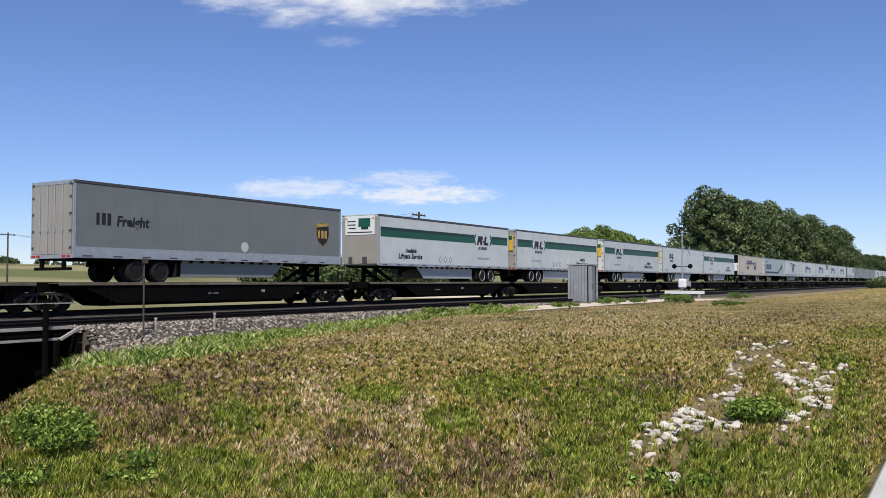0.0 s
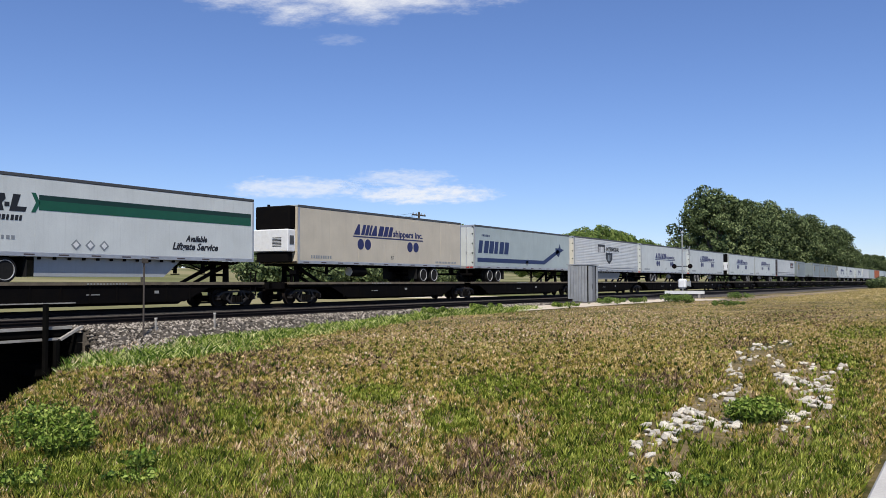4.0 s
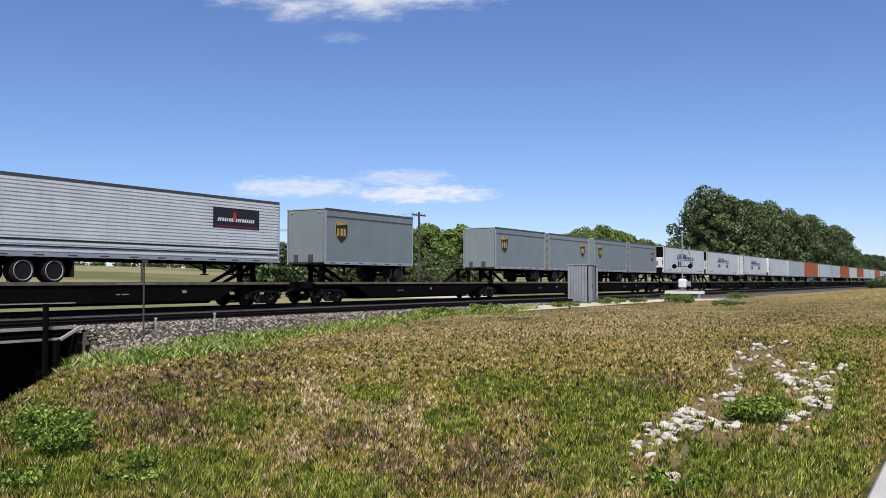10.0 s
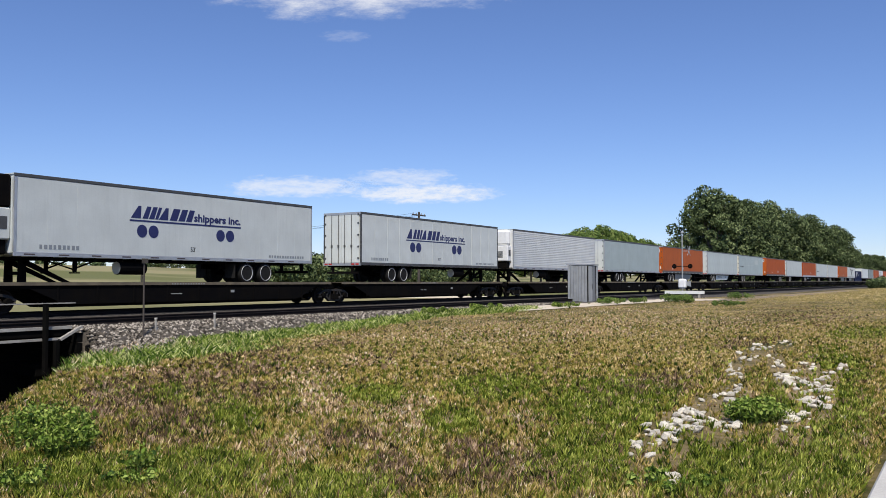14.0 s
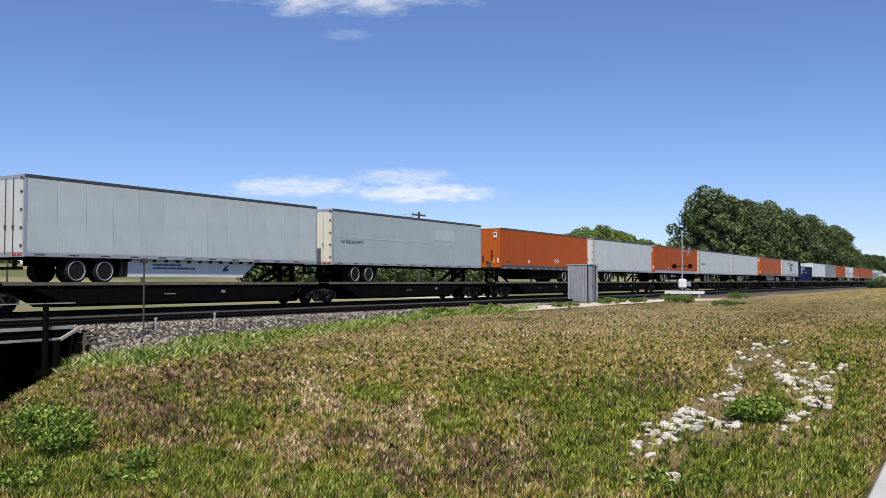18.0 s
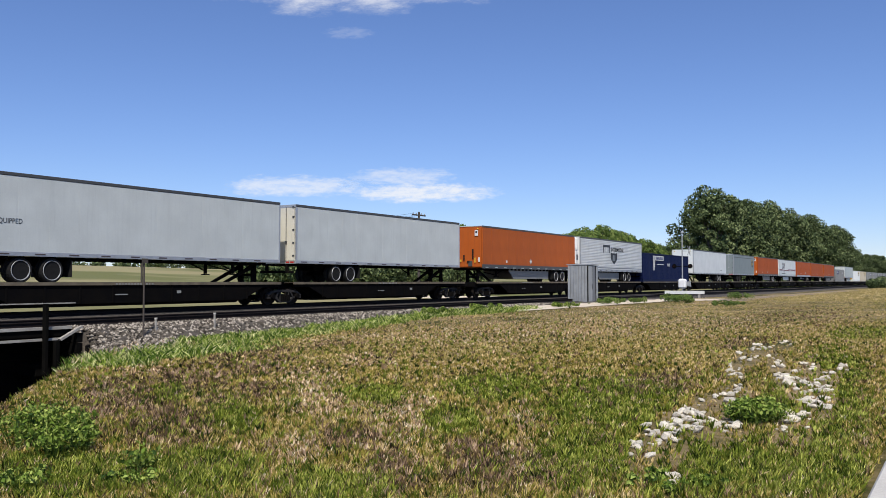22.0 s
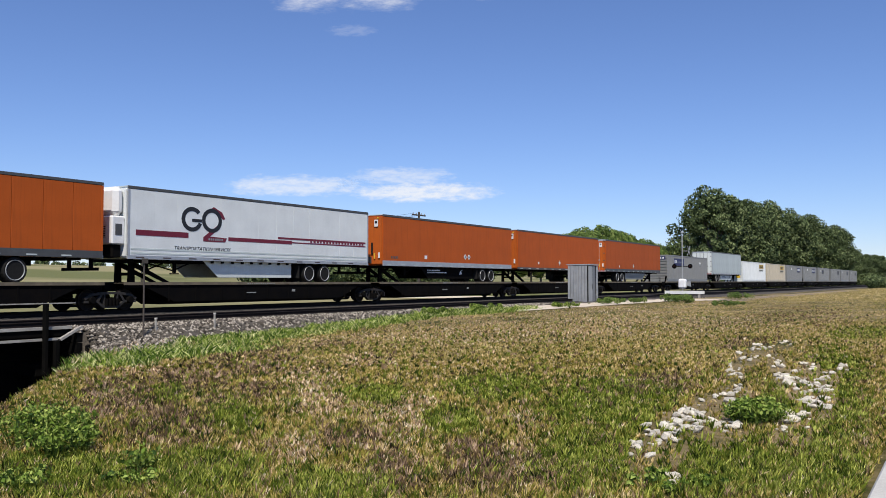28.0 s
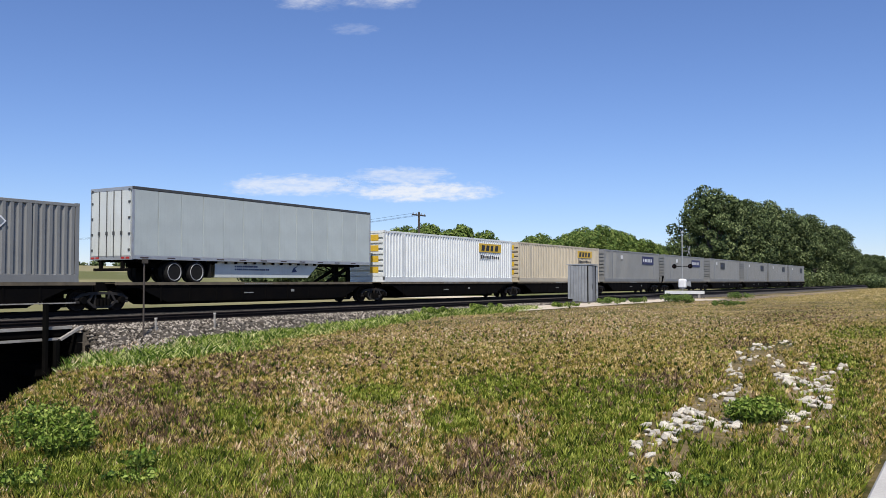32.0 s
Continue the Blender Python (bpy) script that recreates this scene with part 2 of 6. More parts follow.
def decor_discs(t, L, nose, ink=NAVYINK, size=1.0, lift=0.0):
    """A slanted wordmark over a rule and two pairs of discs, about the middle of the side."""
    def at(x):
        return 8.03 + (x - 8.03) * size
    shapes, x = [], 4.56
    for w, top in ((0.66, 0.28), (0.36, 0.8), (0.36, 0.8), (0.21, 1.0), (0.66, 0.28), (0.52, 0.95), (0.48, 0.85), (0.42, 0.9)):
        shapes.append((at(x), at(x + w * 0.84), top))
        x += w
    slanted_marks(t, "wordmark", ink, shapes, 2.74 + lift, 2.74 + lift + 0.60 * size, 0.20)
    words("shippers inc.", 0.52 * size, ink, t, at(8.32), side(), (2.78 + lift) * MARK, 3.18 * size, 0.0, 0.016)
    slab(t, "underline", ink, at(4.5), at(11.52), 2.60 + lift, 2.67 + lift)
    for x in (5.2, 5.86, 10.1, 10.76):
        disc(t, "emblem", ink, at(x), 2.20 + lift, 0.29 * size, 0.31 * size)
    blocks(t, "lettering_bar", GREYINK, 13.0, 15.6, 1.25, 1.37, 14)
    blocks(t, "lettering_bar", GREYINK, 1.0, 2.7, 1.30, 1.46, 9)
    words("53'", 0.28, BLACKINK, t, 8.1, side(), 1.40 * MARK)


def decor_discs_small(t, L, nose):
    decor_discs(t, L, nose, size=0.88)


def decor_discs_low(t, L, nose):
    decor_discs(t, L, nose, lift=-0.14)


def decor_stripe(t, L, nose):
    logo = 12.3 if nose == "L" else 3.9
    a, b = logo - 1.25, logo + 1.25
    for x0, x1 in ((0.2, a), (b, L - 0.2)):
        slab(t, "stripe", GREEN, x0, x1, 2.76, 3.14)
        slab(t, "stripe", DARKGREEN, x0, x1, 3.14, 3.34)
    for s in (-1, 1):
        flat(t, "stripe", GREEN, [(logo + s * 0.95, 2.66), (logo + s * 1.12, 2.66), (logo + s * 1.3, 3.03), (logo + s * 1.12, 3.4), (logo + s * 0.95, 3.4), (logo + s * 1.13, 3.03)])
    decor_mark(t, logo)
    lift = 2.0 if nose == "L" else 11.3
    words("Available", 0.36, BLACKINK, t, lift + 0.75, side(), 1.86 * MARK, 1.2, 0.3, 0.014)
    words("Liftgate Service", 0.42, BLACKINK, t, lift, side(), 1.48 * MARK, 2.6, 0.3, 0.014)
    placards(t, 6.7, 1.5, 3, GREYINK)
    web = 11.6 if nose == "L" else 2.6
    blocks(t, "lettering_bar", GREYINK, web, web + 1.7, 1.62, 1.76, 9)


def decor_mark(t, x):
    flat(t, "wordmark", BLACKINK, [(x - 0.85, 2.66), (x - 0.62, 2.66), (x - 0.56, 2.86), (x - 0.42, 2.86), (x - 0.36, 2.66), (x - 0.08, 2.66),
                                   (x - 0.16, 2.94), (x - 0.02, 3.10), (x - 0.06, 3.29), (x - 0.66, 3.29)])
    flat(t, "wordmark", BLACKINK, [(x - 0.06, 2.82), (x + 0.12, 2.82), (x + 0.12, 2.98), (x - 0.06, 2.98)])
    flat(t, "wordmark", BLACKINK, [(x + 0.12, 2.66), (x + 0.72, 2.66), (x + 0.78, 2.84), (x + 0.40, 2.84), (x + 0.54, 3.29), (x + 0.26, 3.29)])
    blocks(t, "lettering_bar", BLACKINK, x - 0.65, x + 0.65, 2.32, 2.52, 8, 0.03, fill=0.7)


def decor_plain_mark(t, L, nose):
    decor_mark(t, 3.35)
    placards(t, 7.4, 1.55, 3, GREYINK)
    blocks(t, "lettering_bar", GREYINK, 1.0, 2.2, 1.3, 1.42, 7)


def decor_shield_right(t, L, nose):
    blocks(t, "wordmark", BLACKINK, 1.0, 1.75, 2.36, 2.84, 3)
    words("Freight", 0.56, BLACKINK, t, 1.92, side(), 2.36 * MARK, 1.6, 0.1, 0.018)
    shield(t, 14.1, 15.15, 1.94, 3.26)
    disc(t, "repair_patch", PALE, 9.0, 1.72, 0.24, 0.24)
    slab(t, "lower_band", ALU, 0.1, L - 0.1, 1.30, 1.44)


def decor_pup(t, L, nose):
    x = 0.85 if nose == "L" else L - 1.9
    shield(t, x, x + 1.05, 2.15, 3.45)
    slab(t, "upper_band", DARKRAIL, 0.1, L - 0.1, 3.58, 3.66)
    slab(t, "upper_band", PUPGREY, 0.1, L - 0.1, 3.66, 3.95)


def decor_swoosh(t, L, nose):
    blocks(t, "wordmark", BLUEINK, 0.5, 5.1, 2.1, 3.0, 6, 0.18, fill=0.82)
    flat(t, "swoosh", BLUEINK, [(0.4, 1.45), (11.2, 1.45), (14.2, 2.55), (13.8, 2.75), (11.0, 1.75), (0.4, 1.75)])
    flat(t, "swoosh", BLUEINK, [(13.4, 2.35), (14.0, 2.1), (14.25, 2.5), (15.0, 2.75), (14.35, 2.85), (14.2, 3.25), (13.9, 2.85), (13.3, 2.85)])
    disc(t, "placard", GREYINK, 8.1, 1.5, 0.2, 0.2)
    blocks(t, "lettering_bar", BLUEINK, 1.0, 2.2, 3.3, 3.45, 6)


def decor_black_shield(t, L, nose):
    slab(t, "wordmark_plate", BLACKINK, 5.35, 7.1, 2.80, 3.55)
    blocks(t, "wordmark", WHITEPAINT, 5.5, 7.0, 2.80, 3.32, 5, 0.0, side(1))
    words("INTERMODAL", 0.5, BLACKINK, t, 7.35, side(1), 2.98 * MARK, 3.4, 0.2, 0.014)
    k = [(7.3, 2.85), (8.0, 2.75), (8.15, 2.92), (8.3, 2.75), (9.0, 2.85), (8.95, 2.2), (8.6, 1.95), (8.15, 1.72), (7.7, 1.95), (7.35, 2.2)]
    flat(t, "emblem", BLACKINK, k)
    blocks(t, "emblem", GREYINK, 7.75, 8.55, 2.05, 2.6, 2, 0.1, side(1))
    slab(t, "lower_band", GREYINK, 0.1, L - 0.1, 1.32, 1.40)


def decor_name_board(t, L, nose):
    slab(t, "name_board", BLACKINK, 11.8, 14.7, 2.58, 3.55)
    slab(t, "name_board", MAROON, 11.9, 14.6, 2.62, 2.70, side(1))
    blocks(t, "wordmark", WHITEPAINT, 12.05, 14.4, 2.90, 3.06, 17, 0.04, side(1))
    disc(t, "emblem", REDINK, 13.1, 3.14, 0.10, 0.24, side(2))
    for z in (1.36, 1.62):
        slab(t, "lower_band", BLACKINK, 0.15, L - 0.15, z, z + 0.07)


def decor_rings(t, L, nose):
    before = set(t.children)
    bm = bmesh.new()
    for cx, r0, r1 in ((2.95, 0.36, 0.54), (4.1, 0.36, 0.54)):
        for k in range(18):
            if cx < 3 and k in (0, 1, 17):
                continue
            a, b = k * math.pi / 9, (k + 1) * math.pi / 9
            prism(bm, [(cx + r0 * 1.1 * math.cos(a), 2.86 + r0 * math.sin(a)), (cx + r1 * 1.1 * math.cos(a), 2.86 + r1 * math.sin(a)),
                       (cx + r1 * 1.1 * math.cos(b), 2.86 + r1 * math.sin(b)), (cx + r0 * 1.1 * math.cos(b), 2.86 + r0 * math.sin(b))],
                  "y", side(1), side() + 0.01)
    box(bm, 2.95, 3.5, side(1), side() + 0.01, 2.75, 2.88)
    tagged(part("emblem", bm, BLACKINK, t), kind="stuff")
    flat(t, "emblem", MAROON, [(3.7, 3.35), (4.2, 3.62), (4.7, 3.4), (4.9, 3.1), (4.75, 3.05), (4.55, 3.3), (4.2, 3.45), (3.8, 3.25)])
    flat(t, "emblem", MAROON, [(3.6, 2.0), (4.9, 2.0), (5.0, 2.2), (4.0, 2.24), (4.6, 2.7), (4.4, 2.75), (3.6, 2.2)])
    blocks(t, "wordmark", GREYINK, 3.9, 4.8, 2.06, 2.16, 7, 0, side(1))
    slab(t, "stripe", MAROON, 0.0, 2.75, 2.12, 2.36)
    slab(t, "stripe", MAROON, 5.1, 9.4, 2.08, 2.26)
    slab(t, "stripe", MAROON, 8.4, 15.5, 2.32, 2.42)
    slab(t, "stripe", MAROON, 9.4, 15.5, 2.14, 2.2)
    blocks(t, "lettering_bar", MAROON, 10.8, 15.4, 2.22, 2.32, 18)
    words("TRANSPORTATION SERVICES", 0.24, BLACKINK, t, 1.95, side(), 1.56 * MARK, 3.3, 0.3)
    for ob in set(t.children) - before:
        ob.location.x += 0.4
        ob.location.z -= 0.10
    for z in (1.22, 1.40):
        slab(t, "lower_ridge", PALE, 0.15, L - 0.15, z, z + 0.07)


def end_marks(t, nose, L):
    """A small pale lamp plate, stickers and rust-stained scrapes on the end that faces along the track."""
    x = -0.016
    boxes("end_mark", "lamp_plate", [(x - 0.05, x - 0.03, -0.98, -0.72, 3.22, 3.62)], WHITEPAINT, t)
    boxes("end_mark", "lamp", [(x - 0.07, x - 0.05, -0.92, -0.78, 3.42, 3.54)], BLACKINK, t)
    boxes("end_mark", "sticker", [(x - 0.05, x - 0.03, -1.12, -1.0, 1.40, 1.72)], WHITEPAINT, t)
    boxes("end_mark", "scrape", [(x - 0.05, x - 0.03, -0.62, -0.50, 1.62, 2.3), (x - 0.05, x - 0.03, 0.1, 0.2, 1.5, 1.9), (x - 0.05, x - 0.03, -0.3, -0.1, 1.36, 1.5)], RUST, t, "rust-brown scrape in the paint")
    boxes("end_mark", "scrape", [(x - 0.054, x - 0.034, -0.78, -0.70, 1.36, 1.7), (x - 0.054, x - 0.034, 0.35, 0.5, 1.42, 1.58)], YELLOW, t, "yellow scuffed tape")


def decor_orange(t, L, nose):
    end_marks(t, nose, L)
    slab(t, "placard", WHITEPAINT, 4.4, 4.68, 1.5, 1.72)
    placards(t, 9.4, 1.75, 2, WHITEPAINT, 0.2, 0.5)
    blocks(t, "lettering_bar", DARKRAIL, 0.8, 1.6, 1.45, 1.6, 5)


def decor_orange_plain(t, L, nose):
    end_marks(t, nose, L)
    slab(t, "placard", WHITEPAINT, 3.5, 3.72, 1.45, 1.64)
    placards(t, 7.6, 1.62, 1, DOORTAN, 0.24, 0.5)


def decor_small_print(t, L, nose):
    words("AIR RIDE EQUIPPED", 0.26, BLACKINK, t, 0.7, side(), 2.2 * MARK, 2.0)


def decor_patched(t, L, nose):
    decor_small_print(t, L, nose)
    slab(t, "repair_patch", PALE, 10.2, 12.6, 2.75, 3.45, label="paler riveted repair plate")
    slab(t, "repair_patch", PALE, 12.0, 12.16, 1.6, 2.2)
    slab(t, "scuff_line", PALE, 0.3, 9.8, 2.52, 2.56)


def decor_corner_print(t, L, nose):
    blocks(t, "lettering_bar", GREYINK, L - 3.2, L - 2.2, 1.5, 1.6, 6)


def decor_none(t, L, nose):
    pass


# ---- wheels ----
def road_wheel(parent, x, y, side, lip_mat=RIM):
    """A dual truck wheel: tyre with a dished rim on its outer face."""
    def rubber(bm):
        for off in (0.0, 0.30):
            lathe(bm, [(0.345, off - 0.10), (0.42, off - 0.125), (0.46, off - 0.09), (0.46, off + 0.09), (0.42, off + 0.125), (0.345, off + 0.12)], (0, 0, 0), 22)
    def lip(bm):
        n = 24
        rings = [[bm.verts.new((r * math.cos(2 * math.pi * i / n), y, r * math.sin(2 * math.pi * i / n))) for i in range(n)]
                 for r, y in ((0.372, -0.112), (0.362, -0.132), (0.345, -0.128), (0.315, -0.03), (0.255, 0.03))]
        for a, b in zip(rings, rings[1:]):
            for i in range(n):
                bm.faces.new((a[i], a[(i + 1) % n], b[(i + 1) % n], b[i]))
    def hub(bm):
        lathe(bm, [(0.258, 0.032), (0.20, 0.038), (0.14, 0.02), (0.12, -0.06), (0.08, -0.085), (0.02, -0.085)], (0, 0, 0), 14)
        for k in range(8):
            a = k * math.pi / 4
            box(bm, 0.20 * math.cos(a) - 0.018, 0.20 * math.cos(a) + 0.018, -0.005, 0.035, 0.20 * math.sin(a) - 0.018, 0.20 * math.sin(a) + 0.018)
    tyre = shared("tyre", "tyre", rubber, TYRE, parent, (x, y, 0.46))
    if side > 0:
        tyre.rotation_euler = (0, 0, math.pi)
    shared("rim", "rim", lip, lip_mat, tyre)
    shared("hub", "hub", hub, HUB, tyre)
    return tyre


# ---- road trailers ----
def ribbed(bm, x0, x1, y, z0, z1, pitch, depth, sign, upright=False):
    """A ribbed side skin: ridges along the length, or upright like a container's."""
    span = (x1 - x0) if upright else (z1 - z0)
    n = max(4, int(span / pitch))
    pts = []
    for i in range(n):
        for u, d in (((0.0, 0), (0.30, 0), (0.45, 1), (0.85, 1)) if upright else ((0.0, 0), (0.16, 0), (0.26, 1), (0.90, 1))):
            pts.append(((i + u) / n, d))
    pts.append((1.0, 0))
    rows = []
    for u, d in pts:
        yy = y + sign * depth * d
        if upright:
            rows.append((bm.verts.new((x0 + span * u, yy, z0)), bm.verts.new((x0 + span * u, yy, z1))))
        else:
            rows.append((bm.verts.new((x0, yy, z0 + span * u)), bm.verts.new((x1, yy, z0 + span * u))))
    for a, b in zip(rows, rows[1:]):
        bm.faces.new((a[0], a[1], b[1], b[0]))


def trailer(q, L, nose, skin, label, style="smooth", rails=ALU, door=None, decor=decor_none, reefer="", skirt=None, tank=False,
            group="trailers on the train", logo_skirt=False, foot=0.16, tandem=3.0):
    t = on_train("semi_trailer", q, DECK_Z, label, "trailer", group)
    W, door = HALF, door or skin
    def at(d):
        return d if nose == "L" else L - d
    def span(d0, d1):
        a, b = at(d0), at(d1)
        return (min(a, b), max(a, b))
    boxes("body", "body", [(0.05, L - 0.05, -W + 0.03, W - 0.03, FLOOR + 0.06, TOP - 0.03)], skin, t)
    # side skins
    if style == "ribbed":
        shared(("ribs", L), "side_panel", lambda bm: ribbed(bm, 0.09, L - 0.09, -W + 0.02, FLOOR + foot, TOP - 0.12, 0.135, 0.055, -1), skin, t)
        boxes("far_side", "side_panel", [(0.09, L - 0.09, W - 0.03, W, FLOOR + foot, TOP - 0.1)], skin, t)
    elif style == "panels":
        n = round(L / 1.24)
        w = (L - 0.18) / n
        for i in range(n):
            shared(("plate", round(w, 3), foot), "side_panel", lambda bm: box(bm, 0.009, w - 0.009, -W - 0.012, -W + 0.02, FLOOR + foot, TOP - 0.11, 0.006), skin, t, (0.09 + i * w, 0, 0))
        boxes("far_side", "side_panel", [(0.09, L - 0.09, W - 0.03, W, FLOOR + foot, TOP - 0.1)], skin, t)
    else:
        boxes("near_side", "side_panel", [(0.09, L - 0.09, -W - 0.008, -W + 0.02, FLOOR + foot, TOP - 0.11)], skin, t)
        boxes("far_side", "side_panel", [(0.09, L - 0.09, W - 0.02, W + 0.008, FLOOR + foot, TOP - 0.11)], skin, t)
        n = round(L / 1.22)
        boxes("seam", "seam", [(0.09 + (L - 0.18) * i / n - 0.006, 0.09 + (L - 0.18) * i / n + 0.006, -W - 0.011, -W, FLOOR + foot, TOP - 0.11) for i in range(1, n)], skin, t, kind="stuff")
    # rails, posts, roof
    for s in (-1, 1):
        y0, y1 = sorted((s * (W + 0.022), s * (W - 0.04)))
        boxes("top_rail", "top_rail", [(0, L, y0, y1, TOP - 0.10, TOP + 0.02)], DARKRAIL, t, bevel=0.012)
        boxes("bottom_rail", "bottom_rail", [(0, L, y0, y1, FLOOR, FLOOR + foot)], rails, t, bevel=0.008)
        for x in (0.0, L - 0.10):
            boxes("corner_post", "corner_post", [(x, x + 0.10, y0, y1, FLOOR + foot, TOP - 0.12)], skin if skin in (ORANGE, RUSTORANGE) else rails, t)
    boxes("roof", "roof", [(0.02, L - 0.02, -W + 0.03, W - 0.03, TOP - 0.03, TOP + 0.02)], PALE, t)
    n = 11 if L > 10 else 6
    gap = (L - 0.8) / n
    boxes("tape", "marker_tape", [(0.4 + i * gap, 0.4 + i * gap + 0.42, -W - 0.027, -W - 0.015, FLOOR + 0.05, FLOOR + 0.10) for i in range(n)], TAPE if skin not in (ORANGE, RUSTORANGE) else PALE, t, kind="stuff")
    # underframe
    boxes("crossmember", "crossmember", [(0.3 + i * 0.62, 0.36 + i * 0.62, -W + 0.06, W - 0.06, FLOOR - 0.10, FLOOR) for i in range(int((L - 0.6) / 0.62))], BLACK, t, kind="stuff")
    # running gear
    axles = (L - tandem - 1.24, L - tandem) if L > 10 else (L - 1.35,)
    a0, a1 = span(axles[0] - 1.1, axles[-1] + 1.0)
    boxes("slider", "axle_frame", [(a0, a1, -0.62, -0.48, FLOOR - 0.32, FLOOR - 0.08), (a0, a1, 0.48, 0.62, FLOOR - 0.32, FLOOR - 0.08)], BLACK, t)
    for d in axles:
        shared("axle", "axle", lambda bm: tube(bm, (0, -1.0, 0), (0, 1.0, 0), 0.075), BLACK, t, (at(d), 0, 0.46))
        road_wheel(t, at(d), -W + 0.17, -1, HUB if skin in (WARMGREY, PUPGREY) else RIM)
        road_wheel(t, at(d), W - 0.17, 1)
    m = at(axles[0] - 0.80)
    for s in (-1, 1):
        boxes("mudflap", "mudflap", [(m - 0.012, m + 0.012, s * 0.95 - 0.32, s * 0.95 + 0.32, 0.22, FLOOR - 0.1)], TYRE, t)
    # landing gear
    if L > 10:
        g = at(2.75)
        for s in (-1, 1):
            leg = boxes("landing_leg", "landing_leg", [(g - 0.06, g + 0.06, s * 0.9 - 0.06, s * 0.9 + 0.06, 0.42, FLOOR - 0.05)], BLACK, t)
            boxes("foot", "foot", [(g - 0.15, g + 0.15, s * 0.9 - 0.13, s * 0.9 + 0.13, 0.36, 0.41)], BLACK, leg)
        bm = bmesh.new()
        for s in (-1, 1):
            tube(bm, (g, s * 0.9, 0.55), (at(3.75), s * 0.9, FLOOR - 0.05), 0.035, 6)
        tube(bm, (g, -0.9, 0.5), (g, 0.9, FLOOR - 0.08), 0.03, 6)
        part("brace", bm, BLACK, t)
    else:
        for s in (-1, 1):
            boxes("landing_leg", "landing_leg", [(at(2.2) - 0.05, at(2.2) + 0.05, s * 0.85 - 0.05, s * 0.85 + 0.05, 0.35, FLOOR - 0.05)], BLACK, t)
        bm = bmesh.new()
        for s in (-1, 1):
            tube(bm, (at(2.2), s * 0.85, 0.4), (at(3.2), s * 0.85, FLOOR - 0.05), 0.03, 6)
            tube(bm, (at(2.2), s * 0.85, 0.4), (at(1.3), s * 0.85, FLOOR - 0.05), 0.03, 6)
        part("brace", bm, BLACK, t)
    if tank:
        bm = bmesh.new()
        tube(bm, (at(4.6), -0.95, FLOOR - 0.36), (at(5.9), -0.95, FLOOR - 0.36), 0.27, 16)
        tank_part = part("fuel_tank", bm, BLACK, t, "round dark fuel tank with a pale end")
        bm = bmesh.new()
        tube(bm, (at(4.6) - (0.012 if nose == "L" else -0.012), -0.95, FLOOR - 0.36), (at(4.6), -0.95, FLOOR - 0.36), 0.25, 16)
        tube(bm, (at(5.9) + (0.012 if nose == "L" else -0.012), -0.95, FLOOR - 0.36), (at(5.9), -0.95, FLOOR - 0.36), 0.25, 16)
        tagged(part("tank_end", bm, ALU, tank_part, "pale aluminium end of the tank"), kind="stuff")
    # skirt
    if skirt is not None:
        s0, s1 = span(4.2, axles[0] - 1.2)
        lo = at(4.2)
        k = 0.9 if nose == "L" else -0.9
        other = s1 if nose == "L" else s0
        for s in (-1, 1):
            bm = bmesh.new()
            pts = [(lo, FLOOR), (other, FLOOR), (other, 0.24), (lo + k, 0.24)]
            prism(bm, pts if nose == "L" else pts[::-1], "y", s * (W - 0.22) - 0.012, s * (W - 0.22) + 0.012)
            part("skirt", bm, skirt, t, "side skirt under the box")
        if logo_skirt:
            ink = WHITEPAINT if skirt is BLACK else BLUEINK
            blocks(t, "lettering_bar", ink, (s0 + s1) / 2 - 2.4, (s0 + s1) / 2 - 0.1, 0.60, 0.68, 18, 0, -W + 0.20, 0.8)
            blocks(t, "lettering_bar", ink, (s0 + s1) / 2 - 2.4, (s0 + s1) / 2 - 0.9, 0.74, 0.82, 12, 0, -W + 0.20, 0.8)
            flat(t, "emblem", ink, [((s0 + s1) / 2 + 1.5, 0.52), ((s0 + s1) / 2 + 1.9, 0.56), ((s0 + s1) / 2 + 1.75, 0.72), ((s0 + s1) / 2 + 1.95, 0.86), ((s0 + s1) / 2 + 1.65, 0.76)], -W + 0.20)
    # ends
    def face(d0, d1):
        a, b = span(d0, d1)
        return a, b
    e0, e1 = face(L - 0.045, L + 0.025)
    out = 1 if nose == "L" else -1
    xr = at(L)
    for s in (-1, 1):
        y0, y1 = sorted((s * 0.012, s * (W - 0.09)))
        leaf = boxes("door", "door", [(e0, e1, y0, y1, FLOOR + 0.14, TOP - 0.14)], door, t, bevel=0.006)
        for y in (s * 0.22, s * 0.70):
            bm = bmesh.new()
            x = xr + out * 0.05
            tube(bm, (x, y, FLOOR + 0.10), (x, y, TOP - 0.12), 0.018, 6)
            box(bm, x - 0.02, x + 0.02, y - 0.05, y + 0.05, FLOOR + 1.0, FLOOR + 1.14)
            part("lock_rod", bm, DARKRAIL if skin in (WHITE, PALE) else ALU, leaf)
        boxes("hinge", "hinge", [(min(xr, xr + out * 0.05), max(xr, xr + out * 0.05), s * (W - 0.14) - 0.05, s * (W - 0.14) + 0.05, z, z + 0.09) for z in (1.3, 1.95, 2.6, 3.25, 3.75)], DARKRAIL, t, kind="stuff")
    if door is DARKDOOR:
        for z in (1.75, 2.35, 2.75, 3.0, 3.5):
            boxes("door_bar", "door_bar", [(min(xr, xr + out * 0.07), max(xr, xr + out * 0.07), -W + 0.1, W - 0.1, z, z + 0.035)], ALU, t, "thin pale bar across the doors")
    f0, f1 = face(L - 0.08, L + 0.03)
